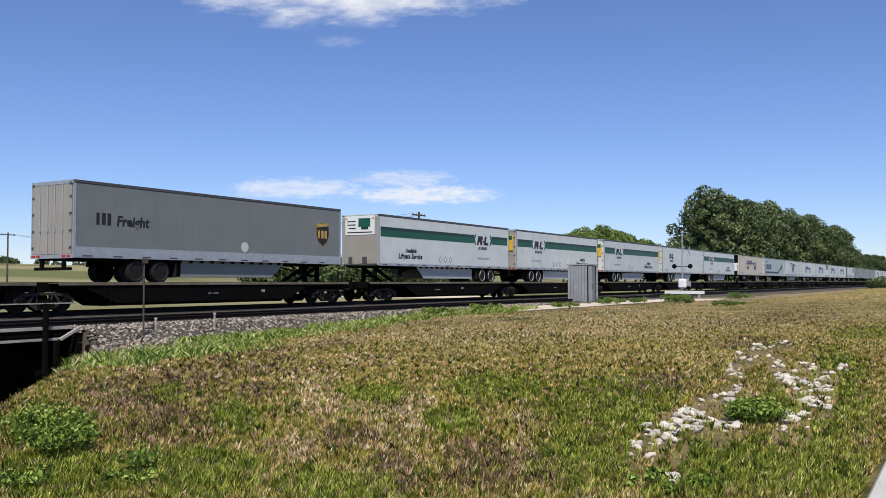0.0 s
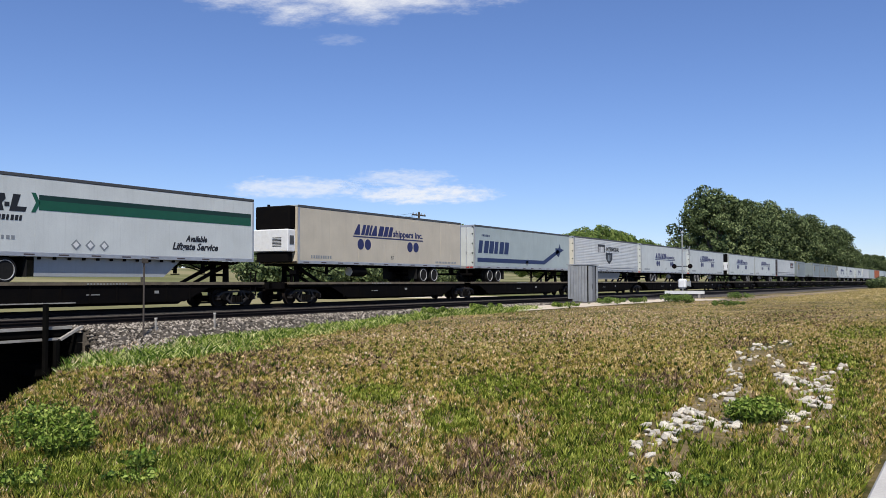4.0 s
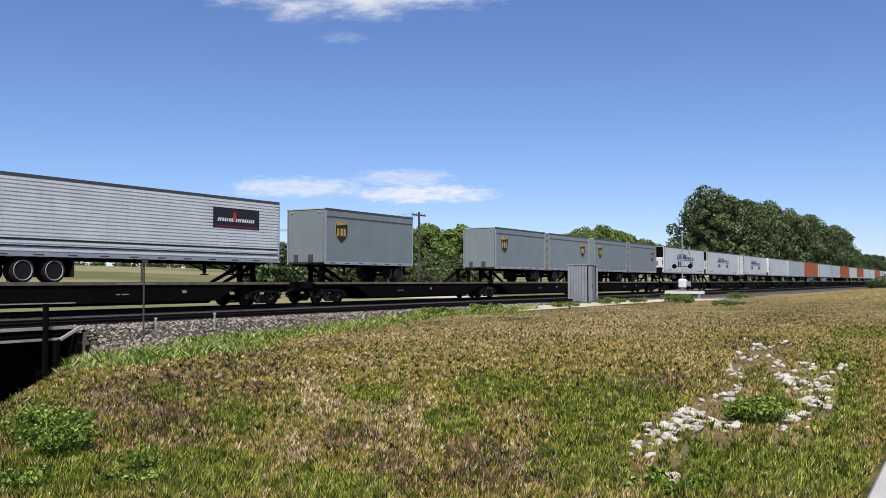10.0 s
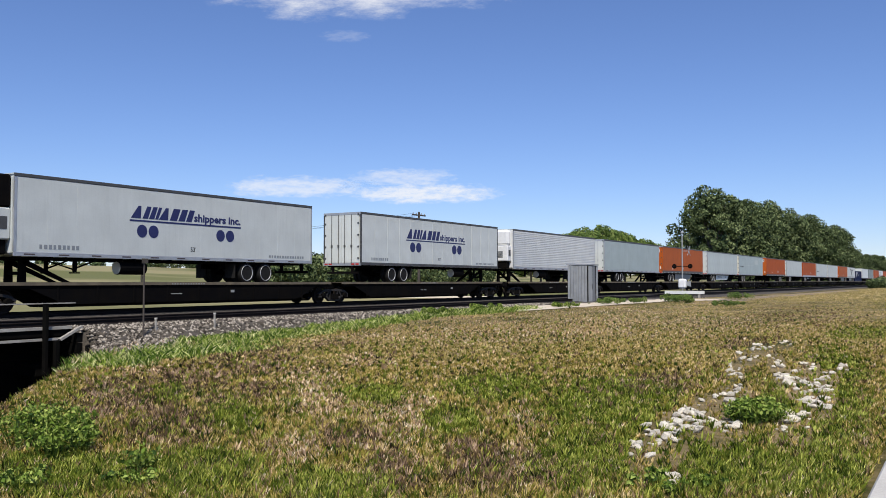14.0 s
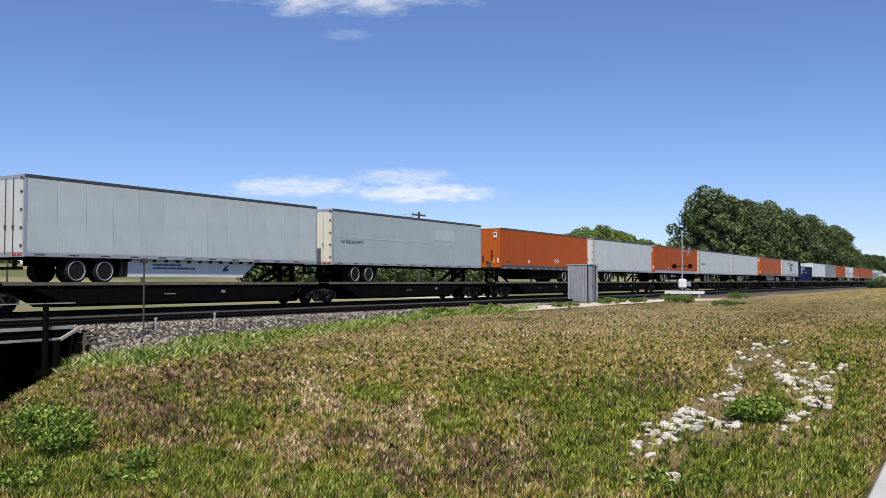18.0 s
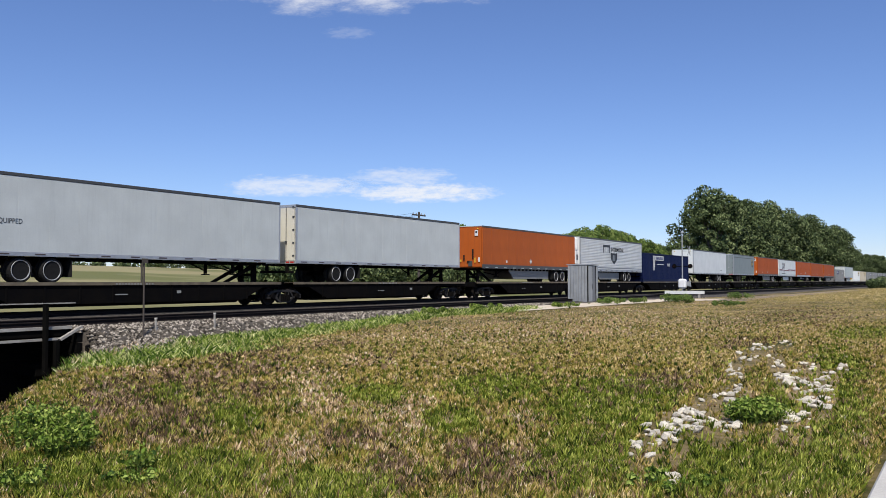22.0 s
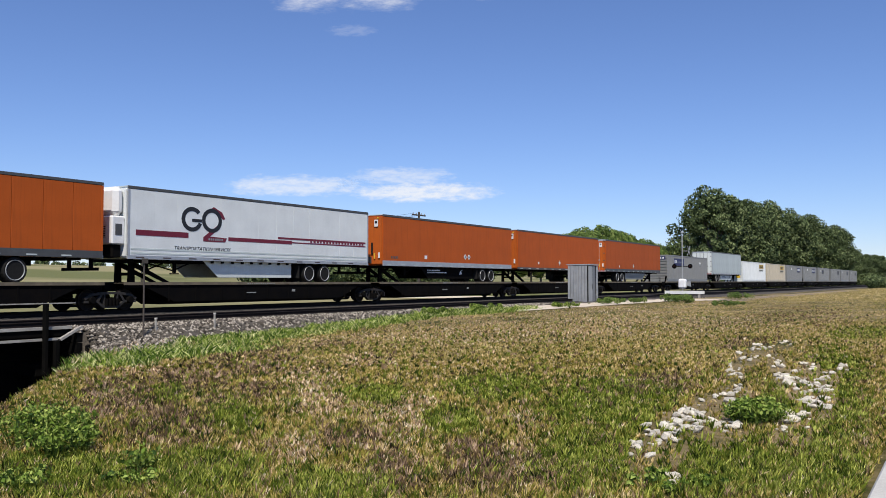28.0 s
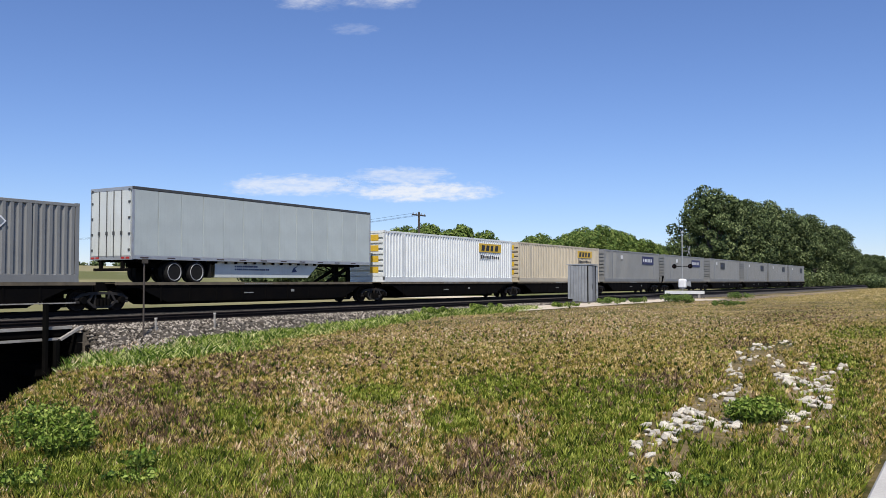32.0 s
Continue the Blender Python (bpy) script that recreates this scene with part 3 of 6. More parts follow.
    boxes("door_frame", "door_sill", [(f0, f1, -W, W, FLOOR - 0.02, FLOOR + 0.13)], ALU, t)
    boxes("door_frame", "door_header", [(f0, f1, -W, W, TOP - 0.13, TOP + 0.01)], ALU, t)
    b0, b1 = face(L - 0.12, L)
    boxes("bumper", "rear_bumper", [(b0, b1, -1.1, 1.1, 0.48, 0.60), (b0, b1, -0.75, -0.62, 0.6, FLOOR), (b0, b1, 0.62, 0.75, 0.6, FLOOR)], BLACK, t)
    boxes("tail_light", "tail_light", [(f1 if nose == "L" else f0 - 0.012, (f1 if nose == "L" else f0 - 0.012) + 0.012, y, y + 0.22, FLOOR + 0.02, FLOOR + 0.1) for y in (-1.2, -0.9, 0.7, 1.0)], REDINK, t, kind="stuff")
    n0, n1 = face(-0.01, 0.045)
    boxes("nose", "nose_panel", [(n0, n1, -W + 0.09, W - 0.09, FLOOR + 0.12, TOP - 0.12)], skin if reefer or L < 10 else (door or skin), t)
    if not reefer:
        n2 = at(-0.06)
        for y0, y1 in ((-0.5, -0.2), (0.55, 0.8)):
            boxes("glad", "air_line_box", [(min(n2, n0), max(n2, n0), y0, y1, FLOOR + 0.15, FLOOR + 0.52)], DARKRAIL, t)
        boxes("nose_lamp", "marker_lamp", [(min(n2, n0), max(n2, n0), y, y + 0.1, TOP - 0.22, TOP - 0.15) for y in (-1.0, 0.9)], YELLOW, t, kind="stuff")
    else:
        upper, lower = {"black": (BLACK, WHITEPAINT), "white": (WHITEPAINT, WHITEPAINT), "mixed": (BLACK, WHITE)}[reefer]
        u0, u1 = face(-0.62, -0.012)
        unit = boxes("reefer", "cooling_unit", [(u0, u1, -1.16, 1.16, FLOOR + 0.58, FLOOR + 1.72)], lower, t, "boxy cooling unit on the nose", 0.05)
        boxes("reefer_base", "cooling_unit_base", [(u0 + 0.1, u1 - 0.1, -1.05, 1.05, FLOOR + 0.05, FLOOR + 0.57)], BLACK, t, bevel=0.04)
        boxes("reefer_top", "cooling_unit_top", [(u0 + (0.12 if nose == "L" else 0), u1 - (0 if nose == "L" else 0.12), -1.16, 1.16, FLOOR + 1.73, TOP - 0.04)], upper, t, bevel=0.18 if reefer == "white" else 0.06)
        g = u0 - 0.012 if nose == "L" else u1
        boxes("grille", "grille", [(g, g + 0.012, -0.75, -0.15, FLOOR + 0.85 + k * 0.07, FLOOR + 0.88 + k * 0.07) for k in range(7)], BLACK, unit, kind="stuff")
        boxes("vent", "vent", [(u0 + 0.15, u1 - 0.15, -1.172, -1.158, FLOOR + 0.95, FLOOR + 1.4)], DARKRAIL, unit)
        boxes("exhaust", "exhaust", [(u0 + 0.2, u0 + 0.3, 0.3, 0.4, TOP - 0.08, TOP + 0.06)], BLACK, t)
    OUT[0] = 0.042 if style == "ribbed" else 0.013
    decor(t, L, nose)
    return t


def poster(t, x, y0, y1, z0, z1, back, marks):
    """A poster on the end that faces along the track: (material, y0, y1, z0, z1) shapes on a backing sheet."""
    boxes("poster", "poster", [(x - 0.03, x - 0.02, y0, y1, z0, z1)], back, t, "printed poster on the end of the box")
    for mm, a, b, c, d in marks:
        boxes("poster_mark", "poster_mark", [(x - 0.036, x - 0.03, a, b, c, d)], mm, t)


def container(q, skin, label, L=LONG, decor=None):
    """A corrugated steel box standing on the car deck."""
    t = on_train("freight_container", q, DECK_Z + 0.16, label, "container", "containers on the train")
    W, H = 1.295, 2.84
    boxes("body", "body", [(0.08, L - 0.08, -W + 0.08, W - 0.08, 0.1, H - 0.03)], skin, t)
    for s in (-1, 1):
        shared(("wall", L, s), "side_wall", lambda bm: ribbed(bm, 0.16, L - 0.16, s * (W - 0.066), 0.16, H - 0.12, 0.30, 0.062, s, True), skin, t)
        y0, y1 = sorted((s * W, s * (W - 0.08)))
        boxes("c_top_rail", "top_rail", [(0, L, y0, y1, H - 0.12, H)], skin, t, bevel=0.01)
        boxes("c_bottom_rail", "bottom_rail", [(0, L, y0, y1, -0.13, 0.16)], skin, t, bevel=0.01)
        for x in (0.0, L - 0.16):
            boxes("c_post", "corner_post", [(x, x + 0.16, y0, y1, 0.16, H - 0.12)], skin, t)
        for x in (0.0, L - 0.18):
            for z in (-0.145, H - 0.11):
                boxes("casting", "corner_casting", [(x - 0.004, x + 0.184, y0 - 0.004, y1 + 0.004, z, z + 0.13)], skin, t)
        for x in (1.95, L - 2.1):
            boxes("c_mid_post", "lifting_post", [(x, x + 0.15, y0, y1, 0.16, H - 0.12)], skin, t)
    boxes("c_roof", "roof", [(0.02, L - 0.02, -W + 0.06, W - 0.06, H - 0.03, H)], skin, t)
    # end facing along the track, with cross ribs
    for k in range(8):
        shared("end_rib", "end_rib", lambda bm: box(bm, 0.0, 0.05, -W + 0.09, W - 0.09, 0.0, 0.22, 0.02), skin, t, (0, 0, 0.2 + k * 0.32))
    boxes("c_end", "end_sill", [(0.0, 0.08, -W, W, -0.13, 0.18)], skin, t)
    boxes("c_end", "end_header", [(0.0, 0.08, -W, W, H - 0.14, H)], skin, t)
    for s in (-1, 1):
        y0, y1 = sorted((s * 0.02, s * (W - 0.1)))
        boxes("c_door", "door", [(L - 0.05, L + 0.01, y0, y1, 0.18, H - 0.14)], skin, t)
    if decor:
        decor(t, L)
    return t


def c_navy(t, L):
    y = -1.312
    slab(t, "name_plate", WHITEPAINT, 3.3, 6.9, 2.22, 2.72, y)
    blocks(t, "wordmark", GREYINK, 3.36, 4.2, 2.28, 2.66, 3, 0, y - 0.008, 0.5)
    slanted_marks(t, "wordmark", NAVYINK, [(4.3 + 0.30 * k, 4.54 + 0.30 * k, (1.0, 0.7, 0.9, 0.5)[k % 4]) for k in range(8)], 2.30, 2.64, 0.1, y - 0.008)
    for k in range(4):
        slab(t, "emblem", WHITEPAINT, 3.4 + 0.16 * k, 3.47 + 0.16 * k, 1.1 + 0.35 * (k % 2), 2.3, y)
    slab(t, "lettering_bar", WHITEPAINT, 4.6, 6.9, 1.75, 1.82, y)
    placards(t, 8.4, 1.75, 2, WHITEPAINT, 0.22, 0.46)


def c_violet(t, L):
    y = -1.312
    slab(t, "name_plate", PURPLE, 2.4, 6.3, 1.75, 2.60, y)
    blocks(t, "wordmark", WHITEPAINT, 2.6, 3.55, 2.05, 2.42, 3, 0, y - 0.008)
    blocks(t, "wordmark", GREYINK, 3.7, 6.1, 2.05, 2.3, 9, 0, y - 0.008, 0.4)
    placards(t, 13.1, 2.1, 2, WHITEPAINT, 0.22, 0.46)
    boxes("end_plate", "name_plate", [(-0.012, -0.004, -1.05, 1.05, 2.32, 2.66)], PURPLE, t)
    boxes("end_word", "wordmark", [(-0.018, -0.012, -0.9 + 0.3 * k, -0.72 + 0.3 * k, 2.4, 2.6) for k in range(3)], WHITEPAINT, t)


def c_yellow(t, L):
    y = -1.312
    slab(t, "name_plate", YELLOW, 11.2, 14.4, 2.0, 2.62, y)
    blocks(t, "wordmark", BLACKINK, 11.5, 14.1, 2.1, 2.5, 4, 0.1, y - 0.008)
    blocks(t, "wordmark", BLACKINK, 11.4, 14.2, 1.55, 1.78, 10, 0, y)
    boxes("end_plate", "name_plate", [(-0.012, -0.004, -0.9, -0.3, 0.4 + k * 0.62, 0.75 + k * 0.62) for k in range(4)], YELLOW, t)


def c_violet_small(t, L):
    y = -1.312
    slab(t, "name_plate", PURPLE, 10.6, 14.2, 1.7, 2.55, y)
    blocks(t, "wordmark", WHITEPAINT, 10.9, 13.8, 1.95, 2.3, 6, 0, y - 0.008)
    slab(t, "placard", WHITEPAINT, 4.3, 4.9, 2.1, 2.5, y)


def c_mark(t, L, x=11.4):
    y = -1.312
    slab(t, "name_plate", BLACKINK, x, x + 2.3, 1.6, 2.5, y)
    slab(t, "wordmark", PURPLE, x + 0.25, x + 1.0, 1.95, 2.2, y - 0.008)
    slab(t, "placard", WHITEPAINT, 3.0, 3.5, 2.1, 2.5, y)


def c_mark_forward(t, L):
    c_mark(t, L, 5.2)


# ---- the cars under them ----
def truck(t, x):
    """A two-axle truck under the car, with a cast side frame on each side."""
    rail = -DECK_Z
    r = 0.42
    for dx in (-0.88, 0.88):
        for s in (-1, 1):
            def tread(bm):
                lathe(bm, [(r + 0.03, 0.07), (r + 0.03, 0.045), (r, 0.04), (r, -0.07), (r - 0.05, -0.07), (r - 0.08, -0.03), (0.15, -0.02), (0.12, -0.06), (0.02, -0.06)], (0, 0, 0), 20)
            w = shared("rail_wheel", "rail_wheel", tread, RUST, t, (x + dx, s * 0.76, rail + r))
            if s > 0:
                w.rotation_euler = (0, 0, math.pi)
        shared("rail_axle", "axle", lambda bm: tube(bm, (0, -0.7, 0), (0, 0.7, 0), 0.085), RUST, t, (x + dx, 0, rail + r))
    def frame_side(bm):
        def bar(pts, w):
            for (x0, z0), (x1, z1) in zip(pts, pts[1:]):
                n = Vector((z0 - z1, x1 - x0)).normalized() * w / 2
                prism(bm, [(x0 - n.x, z0 - n.y), (x1 - n.x, z1 - n.y), (x1 + n.x, z1 + n.y), (x0 + n.x, z0 + n.y)], "y", -0.09, 0.09)
        bar([(-1.20, 0.04), (-0.92, 0.20), (-0.42, 0.27), (0.42, 0.27), (0.92, 0.20), (1.20, 0.04)], 0.10)
        bar([(-1.20, -0.06), (-0.62, -0.06), (-0.34, -0.27), (0.34, -0.27), (0.62, -0.06), (1.20, -0.06)], 0.09)
        bar([(-0.62, -0.06), (-0.40, 0.27)], 0.09)
        bar([(0.62, -0.06), (0.40, 0.27)], 0.09)
        bar([(-0.30, -0.27), (-0.30, 0.27)], 0.06)
        bar([(0.30, -0.27), (0.30, 0.27)], 0.06)
    def springs(bm):
        for k in range(4):
            tube(bm, (-0.24 + k * 0.16, -0.13, -0.22), (-0.24 + k * 0.16, -0.13, 0.06), 0.07, 10)
    def cap(bm):
        for dx in (-0.88, 0.88):
            lathe(bm, [(0.13, -0.03), (0.15, 0.0), (0.15, 0.12)], (dx, -0.16, 0.0), 12)
    for s in (-1, 1):
        fr = shared("side_frame", "side_frame", frame_side, CAST, t, (x, s * 1.02, rail + r))
        tagged(shared("springs", "spring", springs, BLACK, fr), kind="stuff")
        tagged(shared("bearing", "bearing_cap", cap, BLACK, fr), kind="stuff")
        if s > 0:
            fr.rotation_euler = (0, 0, math.pi)


def platform(q0, q1, first, last, hitches, label="black steel intermodal platform car with a worn deck"):
    """One platform of an articulated car, from q0 to q1 along the train."""
    t = on_train("platform_car", q0, DECK_Z, label, "rail car", "platform cars of the train")
    L = q1 - q0
    a, b = (0.35 if first else 0.06), L - (0.35 if last else 0.06)
    ka, kb = (4.3 if first else 1.75), L - (4.3 if last else 1.75)
    bm = bmesh.new()
    prism(bm, [(a, -0.02), (b, -0.02), (b, -0.34), (kb, -0.34), (kb - 1.1, -0.92), (ka + 1.1, -0.92), (ka, -0.34), (a, -0.34)], "y", -0.62, 0.62)
    part("spine_girder", bm, BLACK, t)
    for s in (-1, 1):
        y0, y1 = sorted((s * 1.28, s * 0.64))
        bm = bmesh.new()
        prism(bm, [(a + 0.5, -0.02), (b - 0.5, -0.02), (b - 0.5, -0.22), (kb + 0.1, -0.22), (kb - 1.3, -0.80), (ka + 1.3, -0.80), (ka - 0.1, -0.22), (a + 0.5, -0.22)], "y", s * 1.22 - 0.03, s * 1.22 + 0.03)
        part("side_sill", bm, BLACK, t)
        boxes("deck", "deck_plate", [(a + 0.4, b - 0.4, y0, y1, -0.02, 0.0)], DECK, t)
        boxes("curb", "deck_edge", [(a + 0.4, b - 0.4, s * 1.28 - 0.02, s * 1.28 + 0.02, -0.09, 0.03)], DECK if s < 0 else BLACK, t)
    boxes("deck_mid", "deck_plate", [(a, b, -0.62, 0.62, -0.02, 0.004)], BLACK, t)
    # stencilled marks on the sill
    blocks(t, "lettering_bar", STENCIL, L * 0.42, L * 0.42 + 1.9, -0.075, -0.015, 13, 0, -1.305, 0.5)
    slab(t, "stencil", STENCIL, L * 0.42, L * 0.42 + 0.6, -0.50, -0.46, -1.262)
    slab(t, "stencil", STENCIL, L * 0.60, L * 0.60 + 0.22, -0.46, -0.34, -1.262)
    for k in range(9):
        shared("sill_rib", "rib", lambda bm: box(bm, -0.04, 0.04, -1.27, -1.24, -0.78, -0.06), BLACK, t, (ka + 1.0 + k * (kb - ka - 2.0) / 8, 0, 0))
    # pull-up stands that hold the noses
    for x, lean in hitches:
        hx = x - q0
        bm = bmesh.new()
        for s in (-1, 1):
            prism(bm, [(hx - 0.16, 0.0), (hx + 0.16, 0.0), (hx + 0.13, FLOOR - 0.12), (hx - 0.13, FLOOR - 0.12)], "y", s * 0.42 - 0.05, s * 0.42 + 0.05)
            prism(bm, [(hx + lean * 1.75, 0.0), (hx + lean * 2.05, 0.0), (hx + lean * 0.15, FLOOR - 0.10), (hx - lean * 0.02, FLOOR - 0.24)], "y", s * 0.42 - 0.05, s * 0.42 + 0.05)
        box(bm, hx - 0.42, hx + 0.42, -0.55, 0.55, FLOOR - 0.13, FLOOR - 0.03)
        box(bm, hx - 0.1, hx + 0.1, -0.42, 0.42, 0.3, 0.42)
        part("hitch_stand", bm, BLACK, t, "black steel stand that carries the trailer's nose")
    # trucks: a pair of its own at an outer end, a shared one at the inner joint
    if first:
        truck(t, 2.35)
        boxes("coupler", "coupler", [(-0.35, 0.5, -0.14, 0.14, -0.42, -0.14)], RUST, t)
        boxes("end_sill", "end_sill", [(a, a + 0.25, -1.25, 1.25, -0.30, 0.0)], BLACK, t)
        boxes("brake_wheel", "brake_stand", [(a + 0.8, a + 0.9, -1.2, -1.1, 0.0, 0.62), (a + 0.62, a + 1.08, -1.24, -1.2, 0.42, 0.62)], BLACK, t)
    if last:
        truck(t, L - 2.35)
        boxes("coupler", "coupler", [(L - 0.5, L + 0.35, -0.14, 0.14, -0.42, -0.14)], RUST, t)
        boxes("end_sill", "end_sill", [(b - 0.25, b, -1.25, 1.25, -0.30, 0.0)], BLACK, t)
        boxes("ladder", "grab_iron", [(b - 1.3, b - 1.26, -1.26, -1.22, -0.6, 0.5), (b - 0.95, b - 0.91, -1.26, -1.22, -0.6, 0.5)] + [(b - 1.3, b - 0.91, -1.25, -1.23, z, z + 0.03) for z in (-0.5, -0.2, 0.12, 0.42)], BLACK, t)
    else:
        truck(t, L)
    return t


# ---- the consist, from the head of the visible part to its tail ----
LOADS = []                              # (q of the leading edge, length, nose or None)


def put(q, L, nose=None):
    LOADS.append((q, L, nose))


def load(kind, q, *args, **kw):
    """Place a trailer by its leading edge and remember it for the car beneath."""
    put(q, args[0] if kind is trailer else kw.get("L", LONG), args[1] if kind is trailer else None)
    return kind(q, *args, **kw)


L_STRIPE = "white road trailer with a broad green stripe on its side"
L_ALL = "white refrigerated trailer with navy word blocks and paired discs"
L_ORANGE = "orange road trailer with grey rails and scuffed sides"
load(trailer, 38.2, LONG, "R", WARMGREY, "grey road trailer with a gold and brown shield", "smooth", ALU, DOORTAN, decor_shield_right, skirt=WARMGREY, foot=0.30, tandem=2.95)
t2 = load(trailer, 57.8, LONG, "L", WHITE, L_STRIPE, "smooth", ALU, DOORTAN, decor_stripe, skirt=SHADEDSKIRT, tandem=2.6)
poster(t2, 0.0, -1.05, 1.05, 2.75, 3.85, WHITEPAINT, [(GREEN, -0.75, 0.1, 3.2, 3.7), (DARKGREEN, -0.6, -0.1, 3.05, 3.2), (BLACKINK, 0.3, 0.9, 3.5, 3.56), (BLACKINK, 0.3, 0.9, 3.3, 3.36), (BLACKINK, 0.3, 0.8, 3.1, 3.16), (BLACKINK, -0.9, 0.9, 2.86, 2.92)])
for q, style in ((75.2, "panels"), (93.1, "smooth"), (None, None), (127.3, "smooth")):
    if q is None:
        t3 = load(trailer, 110.45, LONG, "R", WHITE, "plain white road trailer with a black slanted mark", "smooth", ALU, WHITE, decor_plain_mark, skirt=PALE, tandem=2.55)
    else:
        t3 = load(trailer, q, LONG, "R", WHITE, L_STRIPE, style, ALU, DOORTAN if q < 80 else WHITE, decor_stripe, skirt=SHADEDSKIRT, tandem=2.7)
    poster(t3, -0.06, -1.08, 1.08, 2.35, 3.5, YELLOW, [(GREEN, -1.0, 0.2, 3.15, 3.45), (BLACKINK, -0.7, -0.25, 2.45, 2.8), (DARKGREEN, 0.4, 0.95, 2.5, 2.75), (WHITEPAINT, -0.2, 0.6, 2.85, 3.0)])
load(trailer, 146.6, LONG, "L", CREAM, "cream refrigerated trailer with dark word blocks and discs", "smooth", ALU, CREAM, decor_discs, "black", tank=True, tandem=3.2)
load(trailer, 164.6, LONG, "R", DULL, "pale grey road trailer with a dark blue rising swoosh", "smooth", ALU, WHITE, decor_swoosh, tandem=2.3)
load(trailer, 181.8, LONG, "R", SILVER, "ribbed aluminium trailer with a black shield emblem", "ribbed", ALU, IVORY, decor_black_shield, skirt=SKIRTGREY, tandem=3.15)
load(trailer, 199.15, LONG, "R", WHITE, L_ALL, "smooth", ALU, WHITE, decor_discs_low, tank=True, tandem=3.3)
load(trailer, 216.8, LONG, "R", WHITE, L_ALL, "smooth", ALU, WHITE, decor_discs, tank=True, tandem=2.45)
load(trailer, 236.1, LONG, "L", WHITE, L_ALL, "smooth", ALU, WHITE, decor_discs, "black", tank=True, tandem=3.6)
load(trailer, 252.8, LONG, "L", WHITE, L_ALL, "smooth", ALU, WHITE, decor_discs, "white", tank=True, tandem=3.6)
load(trailer, 271.1, LONG, "R", SILVER, "ribbed aluminium trailer with a black name board", "ribbed", ALU, DARKDOOR, decor_name_board, tandem=2.85)
L_PUP = "short grey parcel trailer with a gold and brown shield"
for q, nose in ((290.75, "L"), (309.65, "L"), (318.7, "R"), (328.4, "L"), (337.7, "R")):
    load(trailer, q, PUP, nose, PUPGREY, L_PUP, "smooth", ALU, PUPGREY, decor_pup, group="short parcel trailers")
load(trailer, 349.0, LONG, "L", WHITE, L_ALL, "smooth", ALU, WHITE, decor_discs, "black", tank=True, tandem=3.6)
load(trailer, 367.0, LONG, "L", WHITE, L_ALL, "smooth", ALU, WHITE, decor_discs_small, "mixed", tank=True, tandem=3.3)
load(trailer, 387.3, LONG, "R", WHITE, L_ALL, "panels", DARKRAIL, WHITE, decor_discs, tank=True, tandem=3.1)
load(trailer, 405.9, LONG, "L", SILVER, "ribbed white refrigerated trailer without markings", "ribbed", ALU, WHITE, decor_none, "white", tank=True, tandem=3.5)
load(trailer, 424.3, LONG, "R", DULL, "pale grey road trailer with dented plain sides", "smooth", ALU, WHITE, decor_none, tandem=3.5)
load(trailer, 441.8, LONG, "R", ORANGE, L_ORANGE, "smooth", DARKRAIL, ORANGE, decor_orange_plain, skirt=SKIRTGREY, foot=0.28, tandem=2.6)
load(trailer, 460.35, LONG, "R", PALE, "white panelled road trailer with a printed skirt", "panels", ALU, WHITE, decor_none, skirt=WHITE, logo_skirt=True, tandem=2.2)
load(trailer, 477.8, LONG, "R", DULL, "dull grey road trailer with repair plates on its side", "smooth", ALU, IVORY, decor_patched, tandem=2.05)
load(trailer, 496.95, LONG, "L", RUSTORANGE, L_ORANGE, "smooth", DARKRAIL, ORANGE, decor_orange, skirt=BLACK, foot=0.28, tandem=3.6)
load(trailer, 514.7, LONG, "R", WHITE, "plain white road trailer with weathered sides", "smooth", ALU, WHITE, decor_none, tandem=3.1)
load(trailer, 532.3, LONG, "R", RUSTORANGE, L_ORANGE, "smooth", ALU, ORANGE, decor_orange, skirt=BLACK, logo_skirt=True, foot=0.30, tandem=2.25)
load(trailer, 549.6, LONG, "R", WHITE, "plain white road trailer with a short line of print", "smooth", ALU, IVORY, decor_small_print, tandem=2.7)
load(trailer, 566.9, LONG, "R", WHITE, "plain white road trailer with weathered sides", "smooth", ALU, IVORY, decor_none, tandem=3.3)
load(trailer, 586.2, LONG, "L", ORANGE, L_ORANGE, "panels", DARKRAIL, ORANGE, decor_orange_plain, skirt=SKIRTGREY, foot=0.28, tandem=2.45)
load(trailer, 603.55, LONG, "L", SILVER, "ribbed aluminium trailer with a black shield emblem", "ribbed", ALU, WHITE, decor_black_shield, "white", skirt=SKIRTGREY, tandem=3.65)
load(container, 620.1, NAVY, "navy blue corrugated steel container on a platform car", L=16.6, decor=c_navy)
load(trailer, 638.8, LONG, "L", BRIGHT, "plain white road trailer with a clean white nose", "smooth", ALU, BRIGHT, decor_corner_print, tandem=3.1)
load(trailer, 659.2, 13.4, "R", PUPGREY, "grey parcel trailer with a gold and brown shield", "smooth", ALU, PUPGREY, decor_pup, tandem=2.6)
load(trailer, 675.4, LONG, "L", RUSTORANGE, L_ORANGE, "panels", DARKRAIL, ORANGE, decor_orange_plain, skirt=SKIRTGREY, foot=0.28, tandem=3.55)
load(trailer, 692.7, LONG, "L", BRIGHT, "white refrigerated trailer with maroon stripes and a round emblem", "smooth", ALU, WHITE, decor_rings, "white", skirt=WHITE, tandem=3.7)
load(trailer, 710.3, LONG, "L", RUSTORANGE, L_ORANGE, "smooth", ALU, ORANGE, decor_orange, skirt=BLACK, logo_skirt=True, foot=0.30, tandem=3.0)
